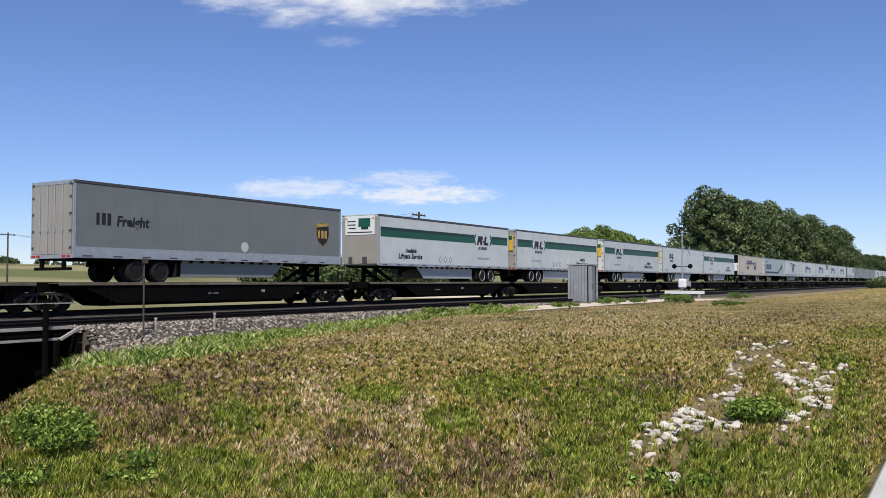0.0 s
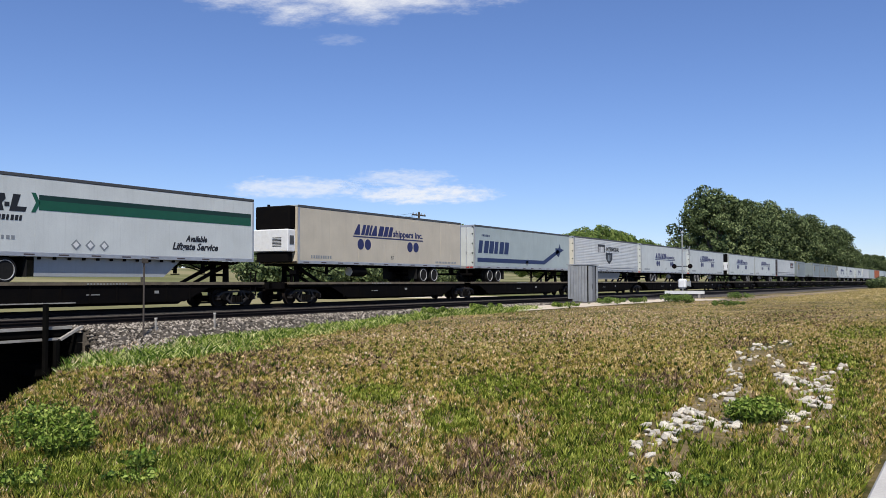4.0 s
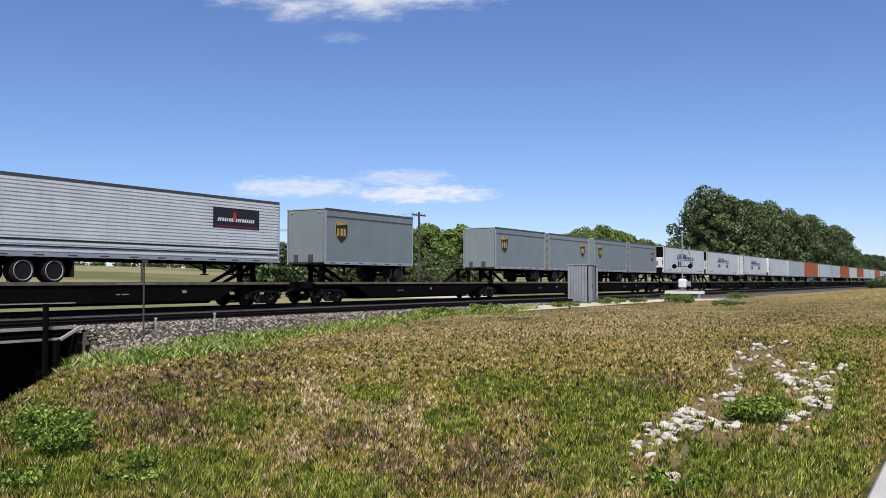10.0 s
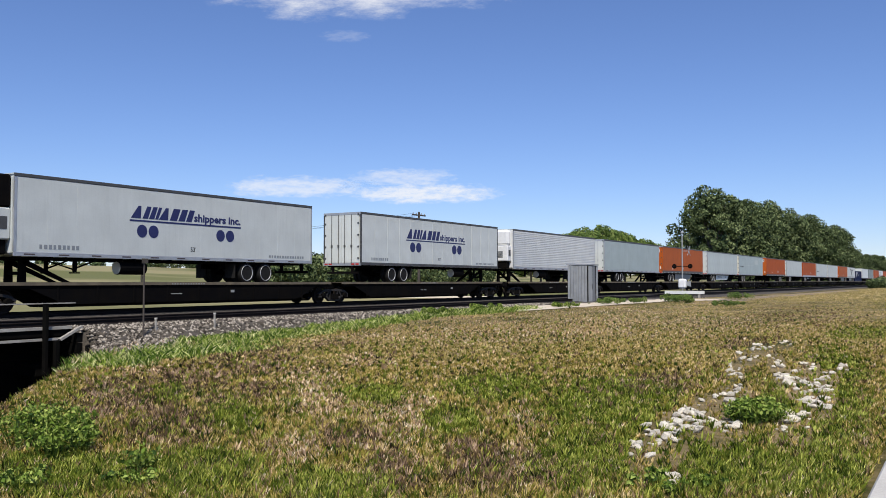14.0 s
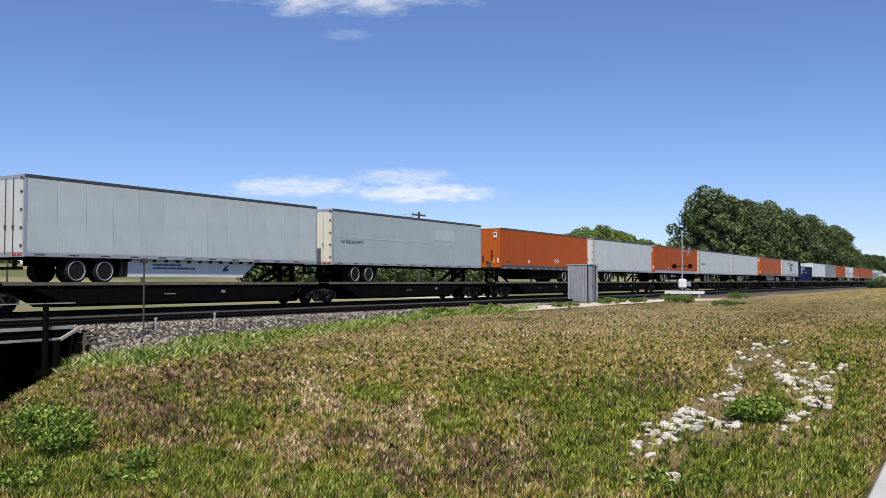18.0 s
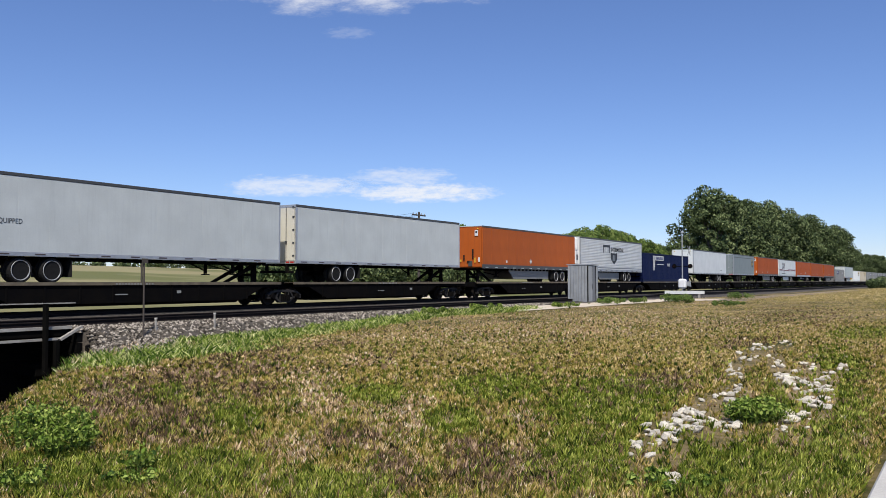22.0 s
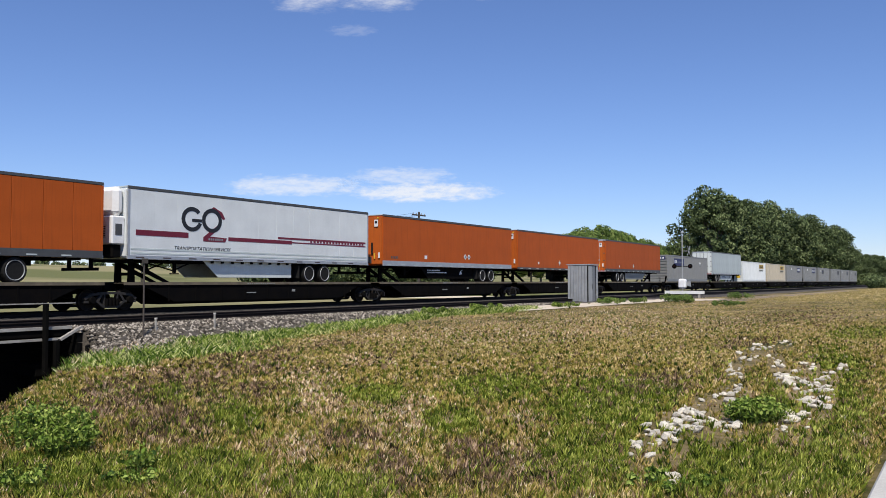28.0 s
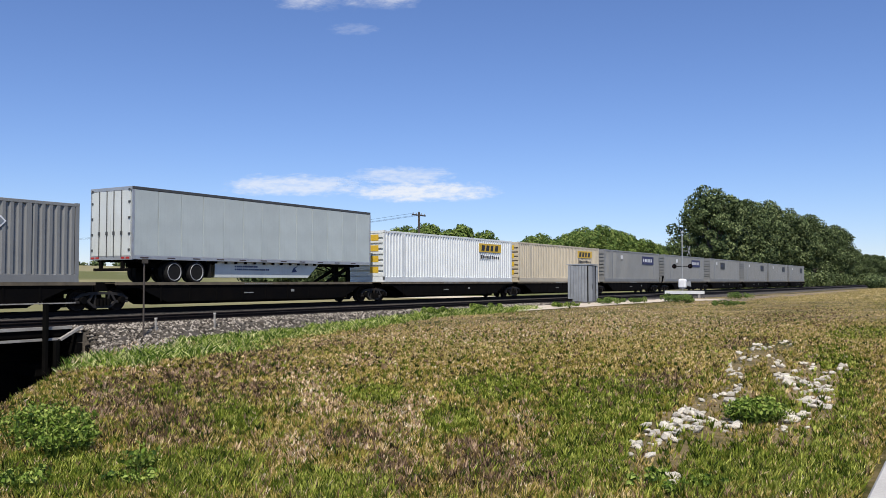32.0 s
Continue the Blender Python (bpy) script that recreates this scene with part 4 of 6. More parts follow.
load(trailer, 727.5, LONG, "L", RUSTORANGE, L_ORANGE, "smooth", DARKRAIL, ORANGE, decor_orange_plain, tandem=3.6)
load(trailer, 745.5, LONG, "R", RUSTORANGE, L_ORANGE, "panels", DARKRAIL, ORANGE, decor_orange_plain, skirt=SKIRTGREY, foot=0.28, tandem=3.25)
load(container, 764.4, BOXGREY, "grey corrugated container with a violet name plate", L=16.7, decor=c_violet)
load(trailer, 783.5, LONG, "R", PALE, "white panelled road trailer with a printed skirt", "panels", ALU, WHITE, decor_none, skirt=WHITE, logo_skirt=True, tandem=2.25)
load(container, 801.0, BRIGHT, "white corrugated container with a yellow name plate", L=LONG, decor=c_yellow)
load(container, 818.3, BOXTAN, "beige corrugated container with a yellow name plate", L=LONG, decor=c_yellow)
load(container, 835.8, BOXGREY, "grey corrugated container with a violet name plate", L=LONG, decor=c_violet_small)
for q in (853.9, 873.2, 892.5, 910.7, 929.0):
    load(container, q, BOXGREY, "grey corrugated container with a small dark plate", L=LONG, decor=c_violet_small if q < 860 else c_mark_forward if q < 880 else c_mark)

# each inner list is one articulated car: the loads (by number) on each of its platforms
CARS = [[[0]], [[1], [2], [3], [4], [5]], [[6], [7], [8], [9], [10]], [[11], [12], [13]], [[14], [15, 16], [17, 18]], [[19], [20], [21]],
        [[22], [23], [24], [25], [26]], [[27], [28], [29], [30], [31]], [[32], [33], [34], [35], [36]], [[37], [38], [39], [40], [41]],
        [[42], [43], [44], [45], [46]], [[47], [48], [49], [50], [51]]]
platform(19.4, 37.2, False, False, [])
for car in CARS:
    ends = []
    for unit in car:
        lo, hi = LOADS[unit[0]][0], LOADS[unit[-1]][0] + LOADS[unit[-1]][1]
        ends.append([lo, hi + 9.2 if unit == [14] else hi])
    cuts = [ends[0][0] - (1.0 if car is CARS[0] else 1.5)] + [(a[1] + b[0]) / 2 for a, b in zip(ends, ends[1:])] + [ends[-1][1] + 1.5]
    for k, unit in enumerate(car):
        stands = []
        for i in unit:
            q, L, nose = LOADS[i]
            if nose:
                stands.append((q + 0.9, 1) if nose == "L" else (q + L - 0.9, -1))
        if unit == [14]:
            stands.append((cuts[k + 1] - 1.6, -1))
        platform(cuts[k], cuts[k + 1], k == 0 and car is not CARS[0], k == len(car) - 1, stands)


# ---- ground ----
def smooth(a, b, v):
    k = np.clip((v - a) / (b - a), 0, 1)
    return k * k * (3 - 2 * k)


def bank_edge(y):
    """x of the creek's bank: it runs slantwise up to the bridge and straight under it."""
    return np.where(y < 20.5, 6.4 + (y - 10.5) * 0.88, 15.4)


def land(x, y):
    """Height of the ground: flat by the track, a creek under the bridge, fields that rise beyond."""
    x, y = np.asarray(x, float), np.asarray(y, float)
    z = np.full(np.broadcast(x, y).shape, -0.34)
    z = z - 0.30 * smooth(11, 18, y) * (1 - smooth(20, 32, x))
    z = z + 9.6 * smooth(70, 420, y)
    z = z + 0.05 * np.sin(x * 0.6 + 1.3) * np.sin(y * 0.5) * (1 - smooth(18, 21, y)) * smooth(2, 5, np.hypot(x, y))
    z = z + 0.8 * np.sin(x * 0.011) * smooth(90, 300, y)
    d = bank_edge(y) - x
    cut = smooth(-0.45, 2.2, d) * (1 - smooth(16, 21, d)) * smooth(6.5, 11, y) * (1 - smooth(46, 60, y))
    return z - 3.2 * cut


def ground_material():
    m = bpy.data.materials.new("meadow_soil")
    m.use_nodes = True
    nt = m.node_tree
    N, K = nt.nodes, nt.links
    b = N["Principled BSDF"]
    b.inputs["Roughness"].default_value = 0.95
    b.inputs["Specular IOR Level"].default_value = 0.1
    tc = N.new("ShaderNodeTexCoord")
    big = N.new("ShaderNodeTexNoise")
    big.inputs["Scale"].default_value, big.inputs["Detail"].default_value = 0.35, 6
    fine = N.new("ShaderNodeTexNoise")
    fine.inputs["Scale"].default_value, fine.inputs["Detail"].default_value = 9.0, 6
    far = N.new("ShaderNodeTexNoise")
    far.inputs["Scale"].default_value, far.inputs["Detail"].default_value = 0.018, 5
    for n in (big, fine, far):
        K.new(tc.outputs["Object"], n.inputs["Vector"])
    r = N.new("ShaderNodeValToRGB")
    e = r.color_ramp.elements
    e[0].position, e[0].color = 0.36, (0.040, 0.045, 0.012, 1)
    e[1].position, e[1].color = 0.66, (0.30, 0.220, 0.125, 1)
    mid = r.color_ramp.elements.new(0.5)
    mid.color = (0.135, 0.108, 0.046, 1)
    add = N.new("ShaderNodeMath")
    add.operation = "MULTIPLY_ADD"
    K.new(fine.outputs["Fac"], add.inputs[0])
    add.inputs[1].default_value = 0.35
    K.new(big.outputs["Fac"], add.inputs[2])
    sub = N.new("ShaderNodeMath")
    sub.operation = "SUBTRACT"
    K.new(add.outputs[0], sub.inputs[0])
    sub.inputs[1].default_value = 0.17
    K.new(sub.outputs[0], r.inputs[0])
    # hay-coloured fields beyond the railway
    rf = N.new("ShaderNodeValToRGB")
    ef = rf.color_ramp.elements
    ef[0].position, ef[0].color = 0.42, (0.150, 0.155, 0.060, 1)
    ef[1].position, ef[1].color = 0.56, (0.290, 0.255, 0.130, 1)
    K.new(far.outputs["Fac"], rf.inputs[0])
    sep = N.new("ShaderNodeSeparateXYZ")
    K.new(tc.outputs["Object"], sep.inputs[0])
    mr = N.new("ShaderNodeMapRange")
    mr.inputs[1].default_value, mr.inputs[2].default_value = 31, 42
    K.new(sep.outputs["Y"], mr.inputs[0])
    mix = N.new("ShaderNodeMix")
    mix.data_type = "RGBA"
    K.new(mr.outputs[0], mix.inputs[0])
    K.new(r.outputs[0], mix.inputs[6])
    K.new(rf.outputs[0], mix.inputs[7])
    K.new(mix.outputs[2], b.inputs["Base Color"])
    bp = N.new("ShaderNodeBump")
    bp.inputs["Strength"].default_value, bp.inputs["Distance"].default_value = 0.6, 0.08
    K.new(fine.outputs["Fac"], bp.inputs["Height"])
    K.new(bp.outputs[0], b.inputs["Normal"])
    return m


def axis_steps(lo, hi, near_lo, near_hi, step):
    """Grid lines: fine between near_lo and near_hi, ever coarser outside."""
    vals = list(np.arange(near_lo, near_hi + 1e-6, step))
    v, s = near_lo, step
    while v > lo:
        s *= 1.35
        v -= s
        vals.insert(0, max(v, lo))
    v, s = near_hi, step
    while v < hi:
        s *= 1.35
        v += s
        vals.append(min(v, hi))
    return np.array(vals)


def grid_mesh(name, xs, ys, height, material):
    gx, gy = np.meshgrid(xs, ys)
    gz = height(gx, gy)
    verts = np.stack([gx.ravel(), gy.ravel(), gz.ravel()], 1)
    nx, ny = len(xs), len(ys)
    i = np.arange((nx - 1) * (ny - 1))
    a = (i // (nx - 1)) * nx + i % (nx - 1)
    faces = np.stack([a, a + 1, a + nx + 1, a + nx], 1)
    me = bpy.data.meshes.new(name)
    me.from_pydata(verts.tolist(), [], faces.tolist())
    me.polygons.foreach_set("use_smooth", [True] * len(me.polygons))
    me.materials.append(material)
    return me


SOIL = ground_material()
ground = new("ground", grid_mesh("ground", axis_steps(-4500, 4500, -4, 62, 0.55), axis_steps(-3000, 4500, 0, 62, 0.55), land, SOIL))
tagged(ground, "rough meadow with patches of green and dry brown grass", "ground", kind="structure")

# ---- ballast and tracks ----
STONE = mat("grey_ballast", (0.10, 0.083, 0.064), 0.95, 0.0, (0.030, 0.025, 0.019), 5.0, 0.9, 38.0, 1.0, 26.0, random_tint=0.25)
GRAVEL = mat("pale_gravel", (0.74, 0.63, 0.48), 0.95, 0.0, (0.48, 0.40, 0.29), 1.5, 0.8, 30.0, 0.5, 40.0)
# ballast about the rails: oil stain and shade put into one dark colour
OILY_SHADED = mat("oily_shaded_ballast", (0.016, 0.014, 0.012), 0.95, 0.0, (0.006, 0.0055, 0.005), 5.0, 0.9, 38.0, 1.0, 26.0)
TIE = mat("creosoted_timber", (0.015, 0.012, 0.010), 0.9, 0.0, (0.030, 0.026, 0.022), 5.0, 0.7, 40.0)
RAILSIDE = mat("rusty_rail", (0.018, 0.012, 0.010), 0.85, 0.0, (0.008, 0.0065, 0.006), 4.0, 0.7, spec=0.2)
# dark timber, with the shade under the bridge put into its colour
TIMBER = mat("shade_black_bridge_timber", (0.0035, 0.0035, 0.003), 0.95, 0.0, (0.008, 0.007, 0.006), 3.0, 0.6, 30.0, spec=0.05)
WEATHERED = mat("weathered_timber", (0.44, 0.41, 0.36), 0.9, 0.0, (0.20, 0.18, 0.15), 3.0, 0.8, 30.0)
STEEL = mat("galvanised_steel", (0.40, 0.41, 0.41), 0.55, 0.25, (0.26, 0.27, 0.27), 2.0, 0.8, 30.0, streak=0.45)
CONCRETE = mat("pale_concrete", (0.62, 0.59, 0.52), 0.9, 0.0, (0.46, 0.43, 0.38), 1.2, 0.7, 40.0, 0.4, 50.0)
POLEWOOD = mat("dark_pole_timber", (0.075, 0.062, 0.050), 0.9, 0.0, (0.035, 0.030, 0.025), 3.0, 0.8, 30.0)
NEAR_Y = 23.44


def bed(name, centre, x0, x1, label):
    prof = [(-5.4, -1.7), (-2.3, -0.20), (-1.3, -0.17), (1.3, -0.17), (2.3, -0.20), (5.4, -1.7)]
    n = 160
    rng = np.random.RandomState(4)
    xs = np.concatenate([np.linspace(x0, min(x1, 60), n * 2), np.linspace(min(x1, 60), x1, 40)[1:]]) if x1 > 60 else np.linspace(x0, x1, 30)
    fine = np.concatenate([np.linspace(a[0], b[0], 7)[:-1] for a, b in zip(prof, prof[1:])] + [[prof[-1][0]]])
    zs = np.interp(fine, [p[0] for p in prof], [p[1] for p in prof])
    def height(gx, gy):
        end = np.clip(bank_edge(gy) - gx, 0, 0.35) if x0 > 0 else 0.0
        return np.interp(gy - centre, fine, zs) + rng.uniform(-0.025, 0.025, gx.shape) - 12.0 * end
    ob = new(name, grid_mesh(name, xs, centre + fine, height, STONE))
    # middle strip of the bed takes the colour with the shade in it
    ob.data.materials.append(OILY_SHADED)
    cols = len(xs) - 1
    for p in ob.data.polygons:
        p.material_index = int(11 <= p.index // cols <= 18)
    return tagged(ob, label, "ballast", kind="structure")


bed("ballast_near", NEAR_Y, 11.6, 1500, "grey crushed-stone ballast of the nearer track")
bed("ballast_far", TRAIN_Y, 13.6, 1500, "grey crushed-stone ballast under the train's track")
bed("ballast_near_west", NEAR_Y, -400, -3.0, "grey crushed-stone ballast beyond the bridge")
bed("ballast_far_west", TRAIN_Y, -400, -3.0, "grey crushed-stone ballast beyond the bridge")


def rail_line(centre, name):
    for s in (-1, 1):
        y = centre + s * 0.7525
        bm = bmesh.new()
        prism(bm, [(y - 0.07, -0.17), (y + 0.07, -0.17), (y + 0.07, -0.155), (y + 0.012, -0.13), (y + 0.012, -0.045), (y + 0.036, -0.03),
                   (y + 0.036, -0.004), (y + 0.025, 0.0), (y - 0.025, 0.0), (y - 0.036, -0.004), (y - 0.036, -0.03), (y - 0.012, -0.045),
                   (y - 0.012, -0.13), (y - 0.07, -0.155)], "x", -400, 1500)
        ob = new(name, mesh_of(bm, name, RAILSIDE))
        tagged(ob, "rusty steel running rail", "rail", "rails", kind="structure")


rail_line(NEAR_Y, "rail_near")
rail_line(TRAIN_Y, "rail_far")
for centre, nm in ((NEAR_Y, "ties_near"), (TRAIN_Y, "ties_far")):
    base = new(nm)
    tagged(base, "row of dark creosoted wooden sleepers", "sleepers", kind="structure")
    def one(bm):
        box(bm, -0.115, 0.115, centre - 1.3, centre + 1.3, -0.33, -0.158, 0.008)
    for k in range(110):
        shared(("tie", centre), "sleeper", one, TIE, base, (-8 + k * 0.54, 0, 0))
    bm = bmesh.new()
    for k in range(500):
        box(bm, 51.4 + k * 0.54 - 0.115, 51.4 + k * 0.54 + 0.115, centre - 1.3, centre + 1.3, -0.33, -0.158)
    tagged(part("far_sleepers", bm, TIE, base), kind="stuff")


def rubble(name, label, spots, size, material, seed, kind="stuff", category="stones"):
    """Loose angular stones as one heap."""
    rng = np.random.RandomState(seed)
    octa = np.array([(1, 0, 0), (-1, 0, 0), (0, 1, 0), (0, -1, 0), (0, 0, 1), (0, 0, -1)], float)
    tri = np.array([(0, 2, 4), (2, 1, 4), (1, 3, 4), (3, 0, 4), (2, 0, 5), (1, 2, 5), (3, 1, 5), (0, 3, 5)])
    n = len(spots)
    s = size * rng.uniform(0.5, 1.25, (n, 1, 1))
    v = octa[None] * rng.uniform(0.6, 1.2, (n, 6, 3)) * s
    a = rng.uniform(0, 6.28, n)
    c, sn = np.cos(a)[:, None], np.sin(a)[:, None]
    v = np.stack([v[..., 0] * c - v[..., 1] * sn, v[..., 0] * sn + v[..., 1] * c, v[..., 2] * 0.75], -1) + spots[:, None, :]
    f = tri[None] + 6 * np.arange(n)[:, None, None]
    me = bpy.data.meshes.new(name)
    me.from_pydata(v.reshape(-1, 3).tolist(), [], f.reshape(-1, 3).tolist())
    me.materials.append(material)
    return tagged(new(name, me), label, category, kind=kind)


def island_mat(name, ramp, rough=0.9, noise_scale=0.5, single=0.42, through_light=0.0):
    """Colour picked per piece, leaning on broad patches; through_light is the share of light that passes through a thin blade."""
    m = bpy.data.materials.new(name)
    m.use_nodes = True
    nt = m.node_tree
    N, K = nt.nodes, nt.links
    b = N["Principled BSDF"]
    b.inputs["Roughness"].default_value = rough
    b.inputs["Specular IOR Level"].default_value = 0.2
    tc, g = N.new("ShaderNodeTexCoord"), N.new("ShaderNodeNewGeometry")
    n = N.new("ShaderNodeTexNoise")
    n.inputs["Scale"].default_value, n.inputs["Detail"].default_value = noise_scale, 4
    K.new(tc.outputs["Object"], n.inputs["Vector"])
    mr = N.new("ShaderNodeMapRange")
    mr.inputs[1].default_value, mr.inputs[2].default_value = 0.3, 0.7
    K.new(n.outputs["Fac"], mr.inputs[0])
    mx = N.new("ShaderNodeMix")
    mx.data_type = "FLOAT"
    mx.inputs[0].default_value = single
    K.new(mr.outputs[0], mx.inputs[2])
    K.new(g.outputs["Random Per Island"], mx.inputs[3])
    r = N.new("ShaderNodeValToRGB")
    e = r.color_ramp.elements
    e[0].position, e[0].color = ramp[0][0], (*ramp[0][1], 1)
    e[1].position, e[1].color = ramp[-1][0], (*ramp[-1][1], 1)
    for p, c in ramp[1:-1]:
        e.new(p).color = (*c, 1)
    K.new(mx.outputs[0], r.inputs[0])
    K.new(r.outputs[0], b.inputs["Base Color"])
    if through_light:
        tl, mixed = N.new("ShaderNodeBsdfTranslucent"), N.new("ShaderNodeMixShader")
        K.new(r.outputs[0], tl.inputs["Color"])
        mixed.inputs[0].default_value = through_light
        K.new(b.outputs[0], mixed.inputs[1])
        K.new(tl.outputs[0], mixed.inputs[2])
        K.new(mixed.outputs[0], N["Material Output"].inputs["Surface"])
    return m


PEBBLE = island_mat("ballast_stone", [(0.1, (0.026, 0.022, 0.017)), (0.45, (0.115, 0.096, 0.074)), (0.92, (0.48, 0.42, 0.34))], 0.95, 2.0, 0.85)
rng = np.random.RandomState(11)
bx = 11.8 + 36 * rng.uniform(0, 1, 22000) ** 1.6
by = NEAR_Y - rng.uniform(0.9, 5.2, 22000)
bz = np.interp(by - NEAR_Y, [-5.4, -2.3, -1.3], [-1.7, -0.20, -0.17])
bz = bz - 4.0 * np.clip(bank_edge(by) - bx, 0, 1)
keep = (bz > land(bx, by) - 0.03) & (bx > bank_edge(by) - 0.05)
ey = rng.uniform(16.2, 20.7, 1500)
eu = rng.uniform(-0.1, 0.3, 1500)
ez = np.interp(ey - NEAR_Y, [-5.4, -2.3, -1.3], [-1.7, -0.20, -0.17]) - 12 * np.maximum(eu, 0) * 0.6
bx, by, bz = np.concatenate([bx[keep], bank_edge(ey) - eu]), np.concatenate([by[keep], ey]), np.concatenate([bz[keep], ez])
keep = bz > -3
fy = rng.uniform(15.6, 20.9, 5200)
fx = bank_edge(fy) + rng.uniform(-0.1, 1, 5200) * np.interp(fy, [15.6, 17, 20.9], [1.6, 2.6, 3.2])
bx, by, bz = np.concatenate([bx, fx]), np.concatenate([by, fy]), np.concatenate([bz, land(fx, fy) + 0.02 + 0.10 * rng.uniform(0, 1, 5200) ** 2])
keep = bz > -3
rubble("ballast_stones", "loose grey crushed stones beside the track", np.stack([bx, by, bz], 1)[keep], 0.066, PEBBLE, 5)

# ---- bridge over the creek ----
bridge = root("railway_bridge", pose(0, 0, 0), "black timber railway bridge over a shaded creek", "bridge")
X0, X1 = -3.0, 15.2
for centre in (NEAR_Y, TRAIN_Y):
    for s in (-1, 1):
        boxes("girder", "girder", [(X0, X1, centre + s * 0.75 - 0.22, centre + s * 0.75 + 0.22, -1.05, -0.34)], TIMBER, bridge)
boxes("walk_beam", "walkway_beam", [(X0, 14.75, 20.86, 20.94, -0.125, -0.045)], WEATHERED, bridge, "weathered timber edge of the walkway")
boxes("walk_beam", "walkway_beam", [(X0, 14.75, 20.90, 21.06, -0.30, -0.11)], TIMBER, bridge)
boxes("guard", "walkway_beam", [(X0, 14.5, 20.86, 20.92, -0.41, -0.345)], WEATHERED, bridge, "weathered lower timber of the bridge")
# boards added across the opening under the deck, where only shade lies
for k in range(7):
    boxes("shade_fill", "fascia_board", [(X0, 14.86, 22.12, 22.22, -0.40 - 0.30 * (k + 1), -0.41 - 0.30 * k)], TIMBER, bridge)
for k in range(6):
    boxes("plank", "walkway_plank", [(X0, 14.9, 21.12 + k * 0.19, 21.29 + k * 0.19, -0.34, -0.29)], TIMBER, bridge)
boxes("handrail", "handrail", [(X0, 14.9, 20.93, 20.96, 0.555, 0.585)], WEATHERED, bridge, "thin grey handrail")
for x in (13.93, 10.5, 7.0, 3.5):
    boxes("rail_post", "handrail_post", [(x - 0.055, x + 0.055, 20.74, 20.88, -1.3, 0.57)], TIMBER, bridge, bevel=0.015)
    boxes("post_foot", "post_brace", [(x + 0.26, x + 0.40, 20.76, 20.88, -1.4, -0.42)], TIMBER, bridge, bevel=0.015)
for k in range(5):
    for y in np.linspace(21.4, 32.4, 7):
        bm = bmesh.new()
        tube(bm, (X0 + 1.5 + k * 3.9, y, -4.2), (X0 + 1.5 + k * 3.9, y, -1.2), 0.17, 10)
        part("timber_post", bm, TIMBER, bridge)
    boxes("cap", "cap_beam", [(X0 + 1.3 + k * 3.9, X0 + 1.7 + k * 3.9, 21.15, 32.6, -1.35, -1.05)], TIMBER, bridge)
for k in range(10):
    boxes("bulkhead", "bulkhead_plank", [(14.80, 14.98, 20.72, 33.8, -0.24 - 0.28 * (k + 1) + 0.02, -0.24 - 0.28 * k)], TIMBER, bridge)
bm = bmesh.new()
prism(bm, [(14.25, -0.37), (14.92, -0.04), (14.96, -0.09), (14.3, -0.42)], "y", 20.66, 20.76)
part("wing_board", bm, WEATHERED, bridge, "weathered sloping board at the bridge's end")
# black planks added to cover the lit end face of the ballast
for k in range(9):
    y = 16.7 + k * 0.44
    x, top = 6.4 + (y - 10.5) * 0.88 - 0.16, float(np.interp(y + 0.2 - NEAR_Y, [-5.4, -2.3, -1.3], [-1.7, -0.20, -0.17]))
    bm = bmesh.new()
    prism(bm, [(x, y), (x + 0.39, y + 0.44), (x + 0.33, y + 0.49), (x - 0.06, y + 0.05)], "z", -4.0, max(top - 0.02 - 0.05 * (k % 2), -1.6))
    part("cover_plank", bm, TIMBER, bridge)
creek = new("water", grid_mesh("water", np.linspace(-8, 14.7, 12), np.linspace(8, 60, 20), lambda x, y: 0 * x - 3.2, mat("creek_water", (0.010, 0.011, 0.008), 0.08)))
tagged(creek, "dark still water in the creek", "water", kind="structure")

# ---- gravel by the crossing ----
DUST = mat("brown_gravel", (0.30, 0.23, 0.155), 0.95, 0.0, (0.17, 0.125, 0.08), 1.2, 0.8, 25.0, 0.5, 30.0)


def patch(name, x0, x1, y0, y1, label, lift=0.02, wobble=0.5, material=GRAVEL):
    xs, ys = np.linspace(x0, x1, 40), np.linspace(y0, y1, 14)
    def height(gx, gy):
        u = np.minimum(np.minimum(gx - x0, x1 - gx) / 1.5, np.minimum(gy - y0, y1 - gy) / 0.6)
        wave = 0.35 * np.sin(gx * 1.1) * np.sin(gy * 2.3 + gx * 0.4)
        return land(gx, gy) + lift + 0.05 * np.minimum(u + wave * wobble - 0.35, 1.0)
    return tagged(new(name, grid_mesh(name, xs, ys, height, material)), label, "gravel", kind="structure")


patch("road_gravel", 38, 66, 18.9, 22.2, "pale gravel beside the railway crossing", 0.07)
patch("road", 64, 73, 17.0, 60, "pale gravel road over the railway crossing", 0.05)
patch("road_apron", 64, 150, 15.0, 18.0, "brown gravel apron along the track", material=DUST)
cross = root("level_crossing", pose(0, 0, 0), "level crossing of dark timber planks between the rails", "crossing")
for centre in (NEAR_Y, TRAIN_Y):
    for k in range(4):
        boxes("crossing_plank", "crossing_plank", [(64.5, 72.5, centre - 0.6 + k * 0.3, centre - 0.33 + k * 0.3, -0.15, -0.02)], TIE, cross)

